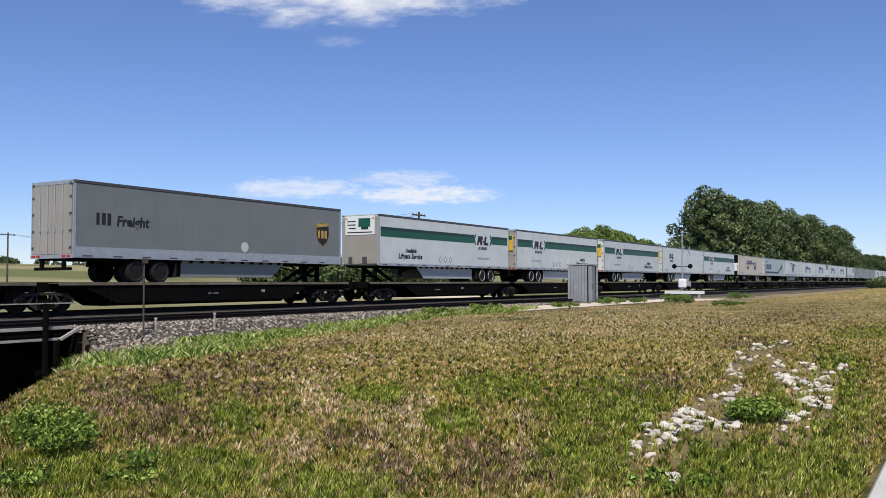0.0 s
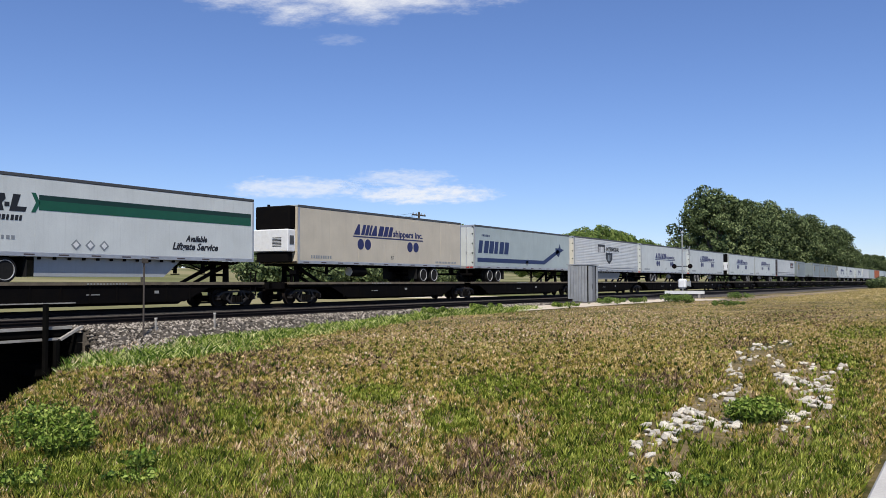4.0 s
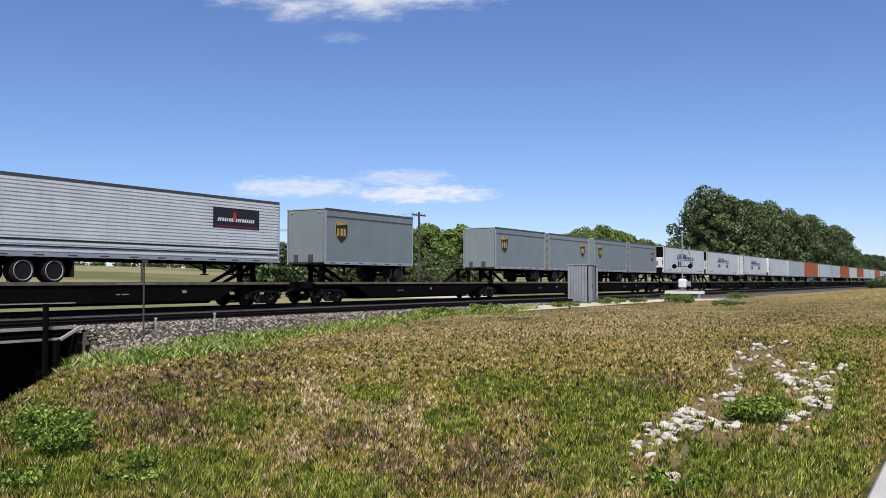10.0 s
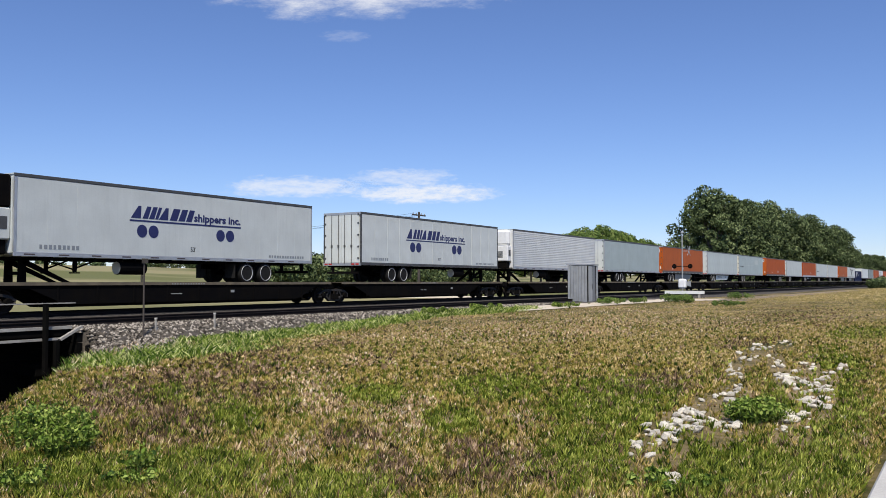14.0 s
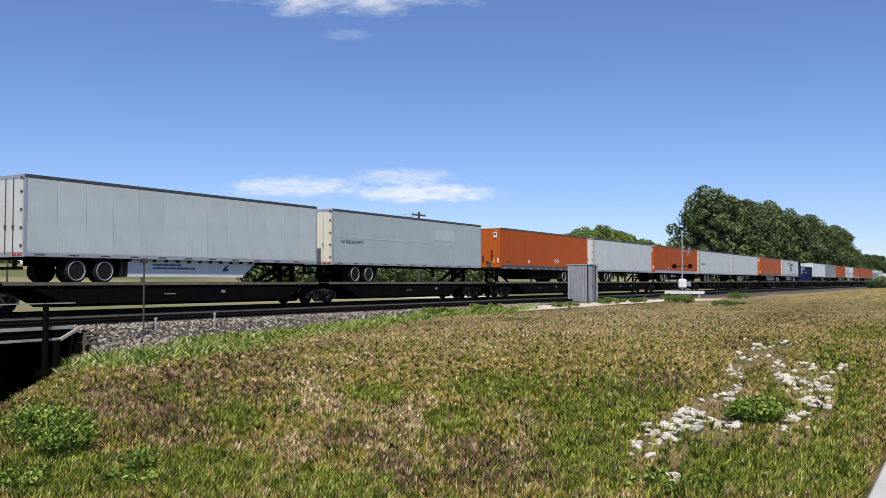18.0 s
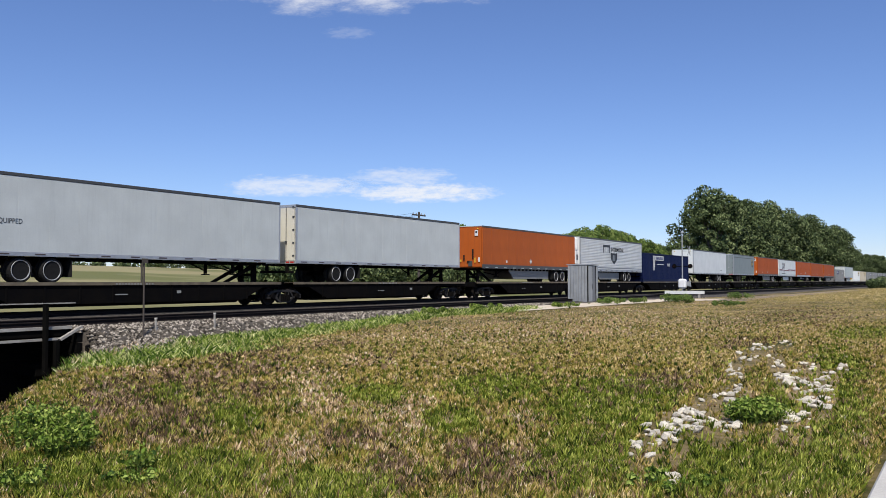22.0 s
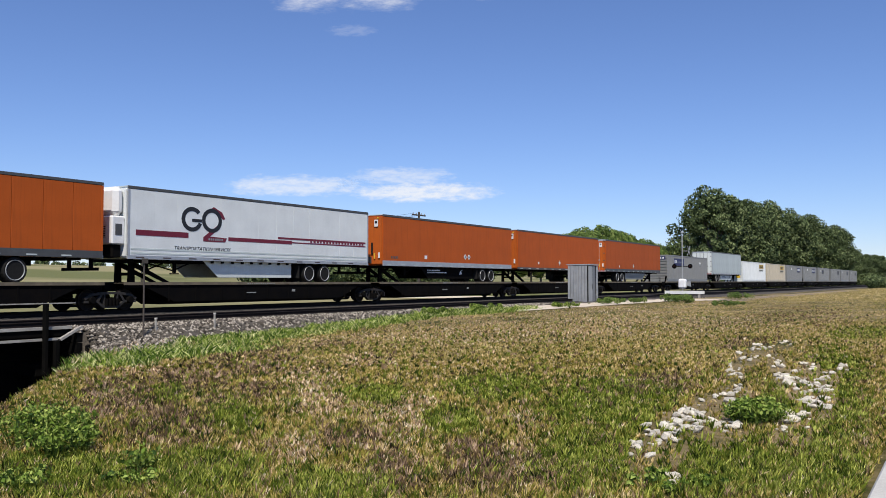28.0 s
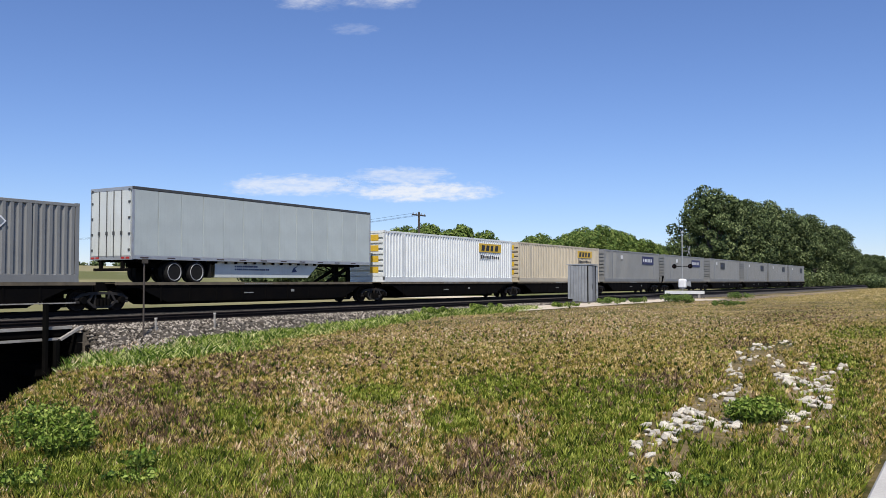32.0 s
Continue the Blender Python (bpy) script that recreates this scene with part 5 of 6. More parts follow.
# ---- things by the track ----
def signal_cabinet():
    c = root("signal_cabinet", pose(53.3, 21.62, float(land(53, 22))), "grey galvanised steel signal cabinet on a concrete base", "cabinet")
    w, d, h = 1.86, 1.42, 2.62
    boxes("plinth", "plinth", [(-0.06, w + 0.06, -0.06, d + 0.06, -0.25, 0.10)], CONCRETE, c)
    boxes("body", "body", [(0.02, w - 0.02, 0.02, d - 0.02, 0.10, h - 0.08)], STEEL, c)
    for k in range(7):
        boxes("wall_panel", "wall_panel", [(-0.03, 0.02, 0.03 + k * 0.197, 0.205 + k * 0.197, 0.12, h - 0.1)], STEEL, c, bevel=0.012)
    boxes("corner_gap", "corner_seam", [(-0.01, 0.12, -0.012, 0.02, 0.12, h - 0.1)], BLACK, c, "dark open seam at the corner")
    boxes("door", "door", [(0.14, 0.80, -0.03, 0.02, 0.14, h - 0.14)], STEEL, c, bevel=0.008)
    boxes("door", "door", [(0.86, 1.34, -0.02, 0.02, 0.14, h - 0.14)], mat("grey_steel_door", (0.17, 0.175, 0.18), 0.5, 0.3, (0.2, 0.2, 0.21), 2.0, 0.6), c, bevel=0.008)
    boxes("corner_gap", "corner_seam", [(1.40, 1.50, -0.012, 0.02, 0.12, h - 0.1), (0.80, 0.86, -0.012, 0.02, 0.12, h - 0.1)], BLACK, c, "dark open seam between the doors")
    boxes("door", "door", [(1.54, 1.80, -0.02, 0.02, 0.14, h - 0.14)], STEEL, c, bevel=0.008)
    boxes("door_handle", "door_handle", [(0.73, 0.77, -0.06, -0.02, 1.0, 1.3)], DARKRAIL, c)
    bm = bmesh.new()
    prism(bm, [(-0.05, h - 0.06), (w + 0.05, h - 0.06), (w + 0.05, h), (w / 2, h + 0.03), (-0.05, h)], "y", -0.05, d + 0.05)
    part("roof", bm, STEEL, c, "overhanging sheet steel roof")
    return c


signal_cabinet()


def crossing_signal():
    s = root("crossing_signal", pose(78.0, 22.5, float(land(78, 22.5))), "grey railway crossing signal mast with dark lamps", "signal")
    bm = bmesh.new()
    tube(bm, (0, 0, 0), (0, 0, 5.9), 0.065, 12, 0.05)
    part("mast", bm, STEEL, s)
    bm = bmesh.new()
    tube(bm, (0, 0, 5.9), (0, 0, 6.05), 0.16, 10, 0.04)
    part("finial", bm, STEEL, s)
    boxes("base", "base", [(-0.35, 0.35, -0.35, 0.35, -0.2, 0.25)], CONCRETE, s)
    bm = bmesh.new()
    box(bm, -0.30, 0.30, -0.36, 0.36, 0.85, 1.72, 0.14)
    part("gate_mechanism", bm, WHITEPAINT, s, "white gate mechanism box")
    bm = bmesh.new()
    prism(bm, [(-0.75, 1.02), (-0.45, 1.10), (-0.45, 1.45), (-0.70, 1.55)], "x", -0.12, 0.12)
    part("counterweight", bm, STEEL, s)
    for a in (-1, 1):
        bm = bmesh.new()
        k = 0.42
        prism(bm, [(-k - 0.07, a * -k + 4.25), (-k + 0.07, a * -k + 4.25), (k + 0.07, a * k + 4.25), (k - 0.07, a * k + 4.25)], "y", -0.62, -0.59)
        part("crossbuck", bm, STEEL, s)
    boxes("buck_arm", "bracket", [(-0.03, 0.03, -0.62, 0.0, 4.2, 4.26)], STEEL, s)
    bm = bmesh.new()
    tube(bm, (0, -0.85, 2.85), (0, 0.85, 2.85), 0.035, 8)
    part("lamp_arm", bm, BLACK, s)
    for y in (-0.72, 0.72):
        bm = bmesh.new()
        for x0, x1, r in ((-0.04, 0.0, 0.21), (-0.26, -0.04, 0.11)):
            tube(bm, (x0, y, 2.85), (x1, y, 2.85), r, 16)
        lamp = part("signal_lamp", bm, BLACK, s, "round black lamp with its backing disc")
        bm = bmesh.new()
        tube(bm, (-0.27, y, 2.85), (-0.255, y, 2.85), 0.07, 14)
        part("lens", bm, mat("dark_red_lens", (0.02, 0.002, 0.002), 0.2), lamp)
    return s


crossing_signal()
barrier = root("white_beam", pose(77.2, 22.2, float(land(77, 22.2))), "low white-painted timber barrier beside the crossing", "barrier")
for z0, z1 in ((0.36, 0.64),):
    boxes("beam", "beam", [(-0.12, 0.12, -1.85, 1.65, z0, z1)], WHITEPAINT, barrier)
for y in (-1.4, 0, 1.4):
    boxes("stub", "post", [(-0.09, 0.09, y - 0.09, y + 0.09, -0.3, 0.45)], WEATHERED, barrier)

post = root("sign_post", pose(16.9, 20.6, -0.42), "thin steel sign post with a small square plate", "sign")
bm = bmesh.new()
tube(bm, (0, 0, -0.3), (0, 0, 2.20), 0.026, 8)
part("pole", bm, mat("brown_post", (0.07, 0.055, 0.045), 0.8), post)
boxes("plate", "plate", [(-0.11, 0.11, -0.04, -0.03, 2.10, 2.24)], POLEWOOD, post)
for x, y, h in ((19.9, 20.85, 0.26), (17.6, 20.9, 0.18)):
    st = root("marker_stake", pose(x, y, -0.16), "short weathered marker stake in the ballast", "stake", "stakes in the ballast")
    boxes("stake", "shaft", [(-0.025, 0.025, -0.025, 0.025, -0.2, h)], WEATHERED, st, bevel=0.006)
    boxes("stake_cap", "cap", [(-0.03, 0.03, -0.03, 0.03, h, h + 0.05)], CONCRETE, st)

pv = bmesh.new()
box(pv, -40, 160, -3.2, 0.64, -0.45, -0.27, 0.02)
tagged(new("pavement", mesh_of(pv, "pavement", CONCRETE)), "pale concrete pavement edge beside the meadow", "pavement", kind="structure")


def utility_pole(x, y, h, arms):
    p = root("utility_pole", pose(x, y, float(land(x, y)) - 0.05), "weathered wooden utility pole with crossarms", "pole", "utility poles along the road")
    bm = bmesh.new()
    tube(bm, (0, 0, 0), (0, 0, h), 0.16, 10, 0.11)
    part("shaft", bm, POLEWOOD, p)
    for z in arms:
        bm = bmesh.new()
        box(bm, -1.25, 1.25, -0.06, 0.06, h - z - 0.06, h - z + 0.06)
        part("crossarm", bm, POLEWOOD, p)
        for k in (-1.1, -0.5, 0.5, 1.1):
            bm = bmesh.new()
            tube(bm, (k, 0, h - z + 0.06), (k, 0, h - z + 0.22), 0.05, 6)
            part("insulator", bm, STEEL, p)
    return p


utility_pole(75.6, 49.4, 8.8, (0.35,))
utility_pole(84.0, 102.9, 8.7, (0.4, 2.2))
utility_pole(83.1, 134.6, 8.6, (0.4,))
wires = root("overhead_wires", pose(0, 0, 0), "thin sagging overhead power wires", "wires")
pts = [(75.6, 49.4, 8.2), (84.0, 102.9, 8.4), (83.1, 134.6, 8.9), (86.0, 214.0, 11.5)]
for off in (-1.1, 0.5, 1.1):
    bm = bmesh.new()
    for a, b in zip(pts, pts[1:]):
        prev = None
        for k in range(9):
            u = k / 8
            v = Vector(a).lerp(Vector(b), u) + Vector((off, 0, -1.0 * 4 * u * (1 - u)))
            if prev is not None:
                tube(bm, prev, v, 0.012, 4)
            prev = v
    part("wire", bm, BLACK, wires)

# ---- plants ----
LEAF = island_mat("tree_leaves", [(0.12, (0.009, 0.020, 0.007)), (0.5, (0.070, 0.100, 0.033)), (0.88, (0.23, 0.27, 0.115))], 0.7, 0.35, 0.6)
LEAF2 = island_mat("bright_tree_leaves", [(0.12, (0.035, 0.070, 0.014)), (0.5, (0.115, 0.175, 0.035)), (0.88, (0.28, 0.32, 0.085))], 0.7, 0.5)
WEED = island_mat("weed_leaves", [(0.1, (0.018, 0.045, 0.005)), (0.5, (0.115, 0.18, 0.018)), (0.9, (0.40, 0.46, 0.11))], 0.7, 2.0, 0.7)
BARK = mat("grey_bark", (0.14, 0.12, 0.10), 0.95, 0.0, (0.07, 0.06, 0.05), 3.0, 0.8, 20.0, 0.6, 12.0)


def leaf_mesh(name, centres, radii, count, size, material, seed, squash=0.8):
    """Many small leaf clumps near the skin of several lobes, with gaps between them."""
    rng = np.random.RandomState(seed)
    w = np.array(radii) ** 2
    pick = rng.choice(len(centres), count, p=w / w.sum())
    d = rng.normal(size=(count, 3))
    d /= np.linalg.norm(d, axis=1)[:, None]
    r = np.array(radii)[pick] * (0.55 + 0.5 * rng.uniform(0, 1, count) ** 0.6)
    bumps = 1 + 0.22 * np.sin(d[:, 0] * 5 + pick * 1.7) * np.sin(d[:, 1] * 6 + pick) * np.cos(d[:, 2] * 5)
    p = np.array(centres)[pick] + d * (r * bumps)[:, None] * np.array([1, 1, squash])
    nrm = d + rng.normal(scale=0.55, size=d.shape)
    nrm /= np.linalg.norm(nrm, axis=1)[:, None]
    u = np.cross(nrm, rng.normal(size=d.shape))
    u /= np.linalg.norm(u, axis=1)[:, None]
    v = np.cross(nrm, u)
    s = (size * rng.uniform(0.6, 1.4, count))[:, None]
    quad = np.stack([p - u * s, p - v * s * 0.6 + nrm * s * 0.2, p + u * s, p + v * s * 0.6 + nrm * s * 0.2], 1)
    me = bpy.data.meshes.new(name)
    f = np.arange(4 * count).reshape(-1, 4)
    me.from_pydata(quad.reshape(-1, 3).tolist(), [], f.tolist())
    me.materials.append(material)
    return me


def tree(name, x, y, h, spread, seed, material, label, leaves=5200, size=0.34, group="trees beyond the railway"):
    rnd = random.Random(seed)
    t = root(name, pose(x, y, float(land(x, y)) - 0.1, 0, 0, rnd.uniform(0, 360)), label, "tree", group)
    bm = bmesh.new()
    tube(bm, (0, 0, 0), (0.1, 0.05, h * 0.45), h * 0.022, 8, h * 0.014)
    part("trunk", bm, BARK, t)
    cs, rs = [], []
    for k in range(38):
        u = k / 37
        a = k * 2.4 + rnd.uniform(-0.4, 0.4)
        zz = h * (0.27 + 0.63 * u + rnd.uniform(-0.04, 0.04))
        wide = math.sin(math.pi * min(1.0, 0.22 + 0.72 * u)) ** 0.6
        rr = spread * 0.88 * wide * rnd.uniform(0.55, 1.0)
        c = (rr * math.cos(a), rr * math.sin(a), zz)
        cs.append(c)
        rs.append(spread * rnd.uniform(0.17, 0.31))
        if k % 3 == 0:
            bm = bmesh.new()
            tube(bm, (0.08, 0.04, h * (0.20 + 0.22 * u)), (c[0] * 0.85, c[1] * 0.85, c[2]), h * 0.009, 6, h * 0.004)
            part("limb", bm, BARK, t)
    ob = new("crown", leaf_mesh("crown", cs, rs, leaves, size, material, seed))
    ob.parent = t
    return t


protos = [tree("tree", 178.5, 45.4, 21.4, 8.6, 3, LEAF, "tall dark green broadleaf tree beyond the railway", 12000, 0.30),
          tree("tree", 193, 44, 20.2, 8.3, 5, LEAF, "tall dark green broadleaf tree beyond the railway", 12000, 0.30),
          tree("tree", 207, 46, 20.8, 8.5, 8, LEAF, "broad green broadleaf tree beyond the railway", 11000, 0.30),
          tree("tree", 171.5, 44, 17.0, 4.6, 12, LEAF, "slim dark green broadleaf tree beyond the railway", 7000, 0.28)]
rnd = random.Random(9)
for k in range(24):
    x = 221 + k * 13.0 + rnd.uniform(-3, 3)
    y = 46 + rnd.uniform(-3, 5)
    s = rnd.uniform(0.93, 1.08) * (1.05 if x < 352 else 0.74)
    c = copy_thing(protos[k % 3], pose(x, y, float(land(x, y)) - 0.1, 0, 0, rnd.uniform(0, 360)))
    c.scale = (s, s, s)
hill = [tree("tree", 249, 95, 18.6, 8.6, 21, LEAF2, "bright green broadleaf tree on the rise", 9000, 0.36, "trees on the rise"),
        tree("tree", 163, 96, 14.0, 5.6, 22, LEAF2, "bright green broadleaf tree on the rise", 7000, 0.32, "trees on the rise")]
for x, y, s, k in ((152, 97, 0.98, 1), (172, 95, 0.93, 1), (168, 101, 0.95, 1), (143, 98, 0.9, 1), (197, 95, 0.93, 1), (207, 97, 0.90, 1), (217, 95, 0.76, 0), (229, 97, 0.82, 0), (238, 95, 0.88, 0),
                   (262, 96, 0.95, 0), (246, 102, 0.97, 0), (274, 98, 0.93, 0), (287, 95, 0.86, 0), (300, 97, 0.84, 0), (316, 96, 0.82, 0), (334, 97, 0.8, 0), (352, 97, 0.85, 0), (222, 104, 0.8, 0)):
    c = copy_thing(hill[k], pose(x, y, float(land(x, y)) - 0.2, 0, 0, rnd.uniform(0, 360)))
    c.scale = (s, s, s)

# far wood on the skyline, and hedges in the field
def wood(name, label, spots, size, count, leaf, material, seed):
    cs = [(x, y, float(land(x, y)) + h * 0.5) for x, y, h in spots]
    ob = new(name, leaf_mesh(name, cs, [h * 0.62 for _, _, h in spots], count, leaf, material, seed, 0.85))
    return tagged(ob, label, "woods", kind="stuff")


spots = []
for k in range(230):
    x = 235 + k * 4.2 + rnd.uniform(-3, 3)
    spots.append((x, 455 + 25 * math.sin(k * 0.13) + rnd.uniform(-10, 10), rnd.uniform(4.5, 7) + 1.5 * math.sin(k * 0.21)))
wood("far_wood", "long dark green wood on the far skyline", spots, 8, 70000, 0.75, LEAF, 31)
spots = [(70 + 110 * rnd.random(), 300 + rnd.uniform(-8, 8), rnd.uniform(2, 4)) for _ in range(22)]
wood("field_hedge", "dark green bushes in the field", spots, 3, 5000, 0.4, LEAF, 32)
spots = [(88 + 2.4 * k, 86 + rnd.uniform(-5, 5), rnd.uniform(4.6, 7.2)) for k in range(26)]
wood("lineside_bushes", "dark green scrub behind the railway", spots, 3, 42000, 0.29, LEAF, 33)
spots = [(160 + 4.2 * k, 39 + rnd.uniform(-1.5, 2.5), rnd.uniform(2.8, 4.6)) for k in range(95)]
wood("tree_undergrowth", "dark green undergrowth beneath the trees", spots, 3, 26000, 0.34, LEAF, 35)
spots = [(196 + 6 * k, 17.0 - 0.2 * k + rnd.uniform(-1, 1), rnd.uniform(1.6, 2.5)) for k in range(9)]
wood("track_bushes", "dark green bushes in front of the railway", spots, 3, 6000, 0.22, LEAF, 34)

# ---- meadow grass ----
def blades(name, label, n, xr, yr, tall, wide, material, seed, ref=(2.0, 2.0), falloff=1.0, keep=None):
    rng = np.random.RandomState(seed)
    x = rng.uniform(*xr, n * 4)
    y = rng.uniform(*yr, n * 4)
    d = np.hypot(x - ref[0], y - ref[1])
    ok = rng.uniform(0, 1, n * 4) < np.minimum(1, (7.0 / np.maximum(d, 3)) ** falloff)
    ok &= (bank_edge(y) - x < 0.7) & ~((x - bank_edge(y) < 2.0 + 0.5 * np.sin(3 * y)) & (y > 16.2))
    if keep is not None:
        ok &= keep(x, y)
    x, y, d = x[ok][:n], y[ok][:n], d[ok][:n]
    m = len(x)
    z = land(x, y) - 0.01
    a = rng.uniform(0, 2 * np.pi, m)
    far = np.clip(d, 4.0, 22)
    clump = 0.95 + 0.0 * x
    for k in range(7):
        th, fr = rng.uniform(0, 6.28), 0.7 * 1.55 ** k
        clump += 0.17 * np.sin(fr * (x * np.cos(th) + y * np.sin(th)) + rng.uniform(0, 6.28))
    h = tall * rng.uniform(0.45, 1.4, m) * np.clip(clump, 0.65, 1.5)
    w = wide * rng.uniform(0.6, 1.3, m) * far
    lean = rng.normal(scale=0.5, size=(m, 2)) * h[:, None]
    ux, uy = np.cos(a) * w, np.sin(a) * w
    v = np.stack([np.stack([x - ux, y - uy, z], 1), np.stack([x + ux, y + uy, z], 1),
                  np.stack([x + lean[:, 0] * 0.4 + ux * 0.7, y + lean[:, 1] * 0.4 + uy * 0.7, z + h * 0.6], 1),
                  np.stack([x + lean[:, 0], y + lean[:, 1], z + h], 1)], 1)
    i = 4 * np.arange(m)[:, None]
    f = np.concatenate([i + np.array([[0, 1, 2]]), i + np.array([[0, 2, 3]])])
    me = bpy.data.meshes.new(name)
    me.from_pydata(v.reshape(-1, 3).tolist(), [], f.tolist())
    me.materials.append(material)
    return tagged(new(name, me), label, "grass", kind="stuff")


GRASS = island_mat("meadow_grass", [(0.04, (0.037, 0.040, 0.005)), (0.26, (0.161, 0.147, 0.017)), (0.50, (0.354, 0.286, 0.055)), (0.80, (0.596, 0.431, 0.161)), (1.0, (0.902, 0.723, 0.427))], 0.85, 0.7, 0.85, 0.18)
FIELD = island_mat("field_grass_blades", [(0.05, (0.157, 0.146, 0.036)), (0.35, (0.355, 0.289, 0.087)), (0.70, (0.611, 0.453, 0.195)), (1.0, (0.930, 0.716, 0.405))], 0.85, 0.3, 0.8, 0.15)
LUSH = island_mat("lush_grass", [(0.04, (0.017, 0.036, 0.003)), (0.34, (0.094, 0.139, 0.009)), (0.68, (0.259, 0.298, 0.033)), (0.96, (0.569, 0.586, 0.141))], 0.8, 1.2, 0.85, 0.18)
RANK = island_mat("rank_grass", [(0.04, (0.014, 0.028, 0.003)), (0.45, (0.065, 0.100, 0.007)), (0.75, (0.164, 0.194, 0.019)), (0.97, (0.468, 0.468, 0.094))], 0.8, 1.2, 0.9, 0.18)
DRY = island_mat("dry_grass", [(0.04, (0.054, 0.041, 0.017)), (0.26, (0.292, 0.186, 0.086)), (0.60, (0.691, 0.470, 0.270)), (0.92, (0.930, 0.799, 0.572))], 0.85, 1.2, 0.85, 0.15)
SEED = island_mat("purple_seed_grass", [(0.04, (0.025, 0.018, 0.009)), (0.40, (0.118, 0.074, 0.038)), (0.72, (0.263, 0.168, 0.096)), (0.97, (0.650, 0.458, 0.309))], 0.85, 1.2, 0.85, 0.15)
SPRING = island_mat("verge_grass_blades", [(0.05, (0.018, 0.046, 0.004)), (0.40, (0.095, 0.169, 0.018)), (0.70, (0.320, 0.414, 0.057)), (0.93, (0.930, 0.890, 0.429))], 0.8, 1.2, 0.9, 0.18)


CA, SA = math.cos(HEADING), math.sin(HEADING)
# heaps of rubble in the drain: middle along and across the same line as the patches below, half length, half width, share
HEAPS = [(7.8, 1.81, 0.31, 0.12, 2), (8.2, 2.14, 0.26, 0.13, 2), (8.6, 2.12, 0.29, 0.12, 2), (9.1, 2.48, 0.52, 0.19, 5), (9.5, 2.83, 0.53, 0.22, 4), (8.9, 2.86, 0.35, 0.16, 2), (10.6, 3.31, 0.47, 0.22, 2), (11.5, 3.84, 0.64, 0.2, 2), (14.8, 4.98, 1.49, 0.12, 3), (17.4, 6.12, 0.97, 0.2, 2), (19.0, 6.99, 0.96, 0.26, 3), (20.7, 8.16, 1.3, 0.16, 1), (16.4, 6.29, 1.25, 0.14, 2), (13.8, 5.45, 1.12, 0.17, 3),
         (12.4, 5.11, 1.13, 0.23, 6), (11.6, 5.03, 0.94, 0.21, 5), (10.3, 4.4, 0.47, 0.18, 4), (9.4, 3.81, 0.39, 0.14, 4), (8.7, 3.49, 0.19, 0.15, 1), (13.9, 6.18, 0.76, 0.16, 2), (15.3, 7.04, 0.41, 0.08, 1), (15.5, 6.54, 0.62, 0.18, 2), (6.7, 1.77, 0.11, 0.03, 1)]


def off_drain(x, y, growth=-0.975):
    """False over the stony drain, but for a thin growth between the stones."""
    a, c = x * CA + y * SA, x * SA - y * CA
    clear = np.sin(x * 91.7 + y * 57.3) < growth
    stony = np.zeros(x.shape, bool)
    for pa, pc, ra, rc, _ in HEAPS:
        stony |= ((a - pa + 0.35) / (ra + 0.55)) ** 2 + ((c - pc * a / pa) / (rc + 0.04)) ** 2 < 1.2
    return clear | ~stony


# uneven patches of the meadow: middle along and across a line through it, half length, half width
STRAW_PATCHES = [(13.7, -2.1, 2.1, 0.52), (10.5, -1.5, 1.2, 0.5), (9.2, -0.5, 1.3, 0.35), (7.8, -1.3, 0.6, 0.25), (10.6, -0.3, 1.0, 0.27), (9.5, 0.9, 1.0, 0.19), (7.7, 0.7, 0.6, 0.19),
                 (16.4, -1.5, 1.4, 0.53), (22.1, 1.9, 1.5, 1.57), (32.1, 4.4, 5.6, 1.52), (40.5, 7.8, 5.6, 1.55), (25.4, -3.0, 2.7, 0.98), (20.7, 0.2, 1.5, 0.8), (14.8, -5.1, 1.1, 0.57),
                 (30, 4.2, 6.5, 6.0), (25, -0.5, 3.5, 3.4), (31, 9.0, 6.0, 3.2), (46, 6, 9, 7)]
SEED_PATCHES = [(11.0, -4.1, 2.5, 0.58), (8.8, -2.8, 1.3, 0.48), (13.5, -3.9, 1.9, 0.6), (16.7, -3.7, 2.8, 0.9), (20.6, -4.0, 2.7, 0.92), (7.0, -0.4, 0.8, 0.25), (7.0, 0.4, 0.8, 0.38), (7.8, 0.2, 0.5, 0.25),
                (12.2, 2.9, 1.3, 0.63), (43.2, 17.5, 14.4, 2.59), (22.0, -3.0, 2.5, 0.85), (12.1, -2.6, 1.1, 0.27), (20.8, 7.3, 2.2, 0.8), (6.8, 0.9, 0.5, 0.22),
                (8.3, -0.9, 0.6, 0.32), (10.5, -2.7, 0.9, 0.2)]
GREEN_PATCHES = [(6.7, -2.9, 0.8, 0.64), (6.8, -1.9, 0.9, 0.48), (9.5, -2.3, 1.1, 0.27), (6.5, -1.0, 0.5, 0.27), (11.5, -0.9, 1.0, 0.45), (10.5, 2.0, 2.2, 0.78), (7.7, 1.3, 1.3, 0.48),
                 (7.3, 2.2, 1.2, 0.57), (10.4, 4.4, 3.0, 0.62), (25.4, 12.2, 2.7, 0.98), (6.7, 2.8, 0.8, 0.47), (12.2, 0.8, 1.6, 0.7), (6.4, -0.6, 0.4, 0.25), (9.4, 0.1, 0.8, 0.3),
                 (11.5, -3.6, 1.0, 0.22), (8.6, 2.5, 0.8, 0.33), (15.2, 6.8, 3.7, 0.56)]


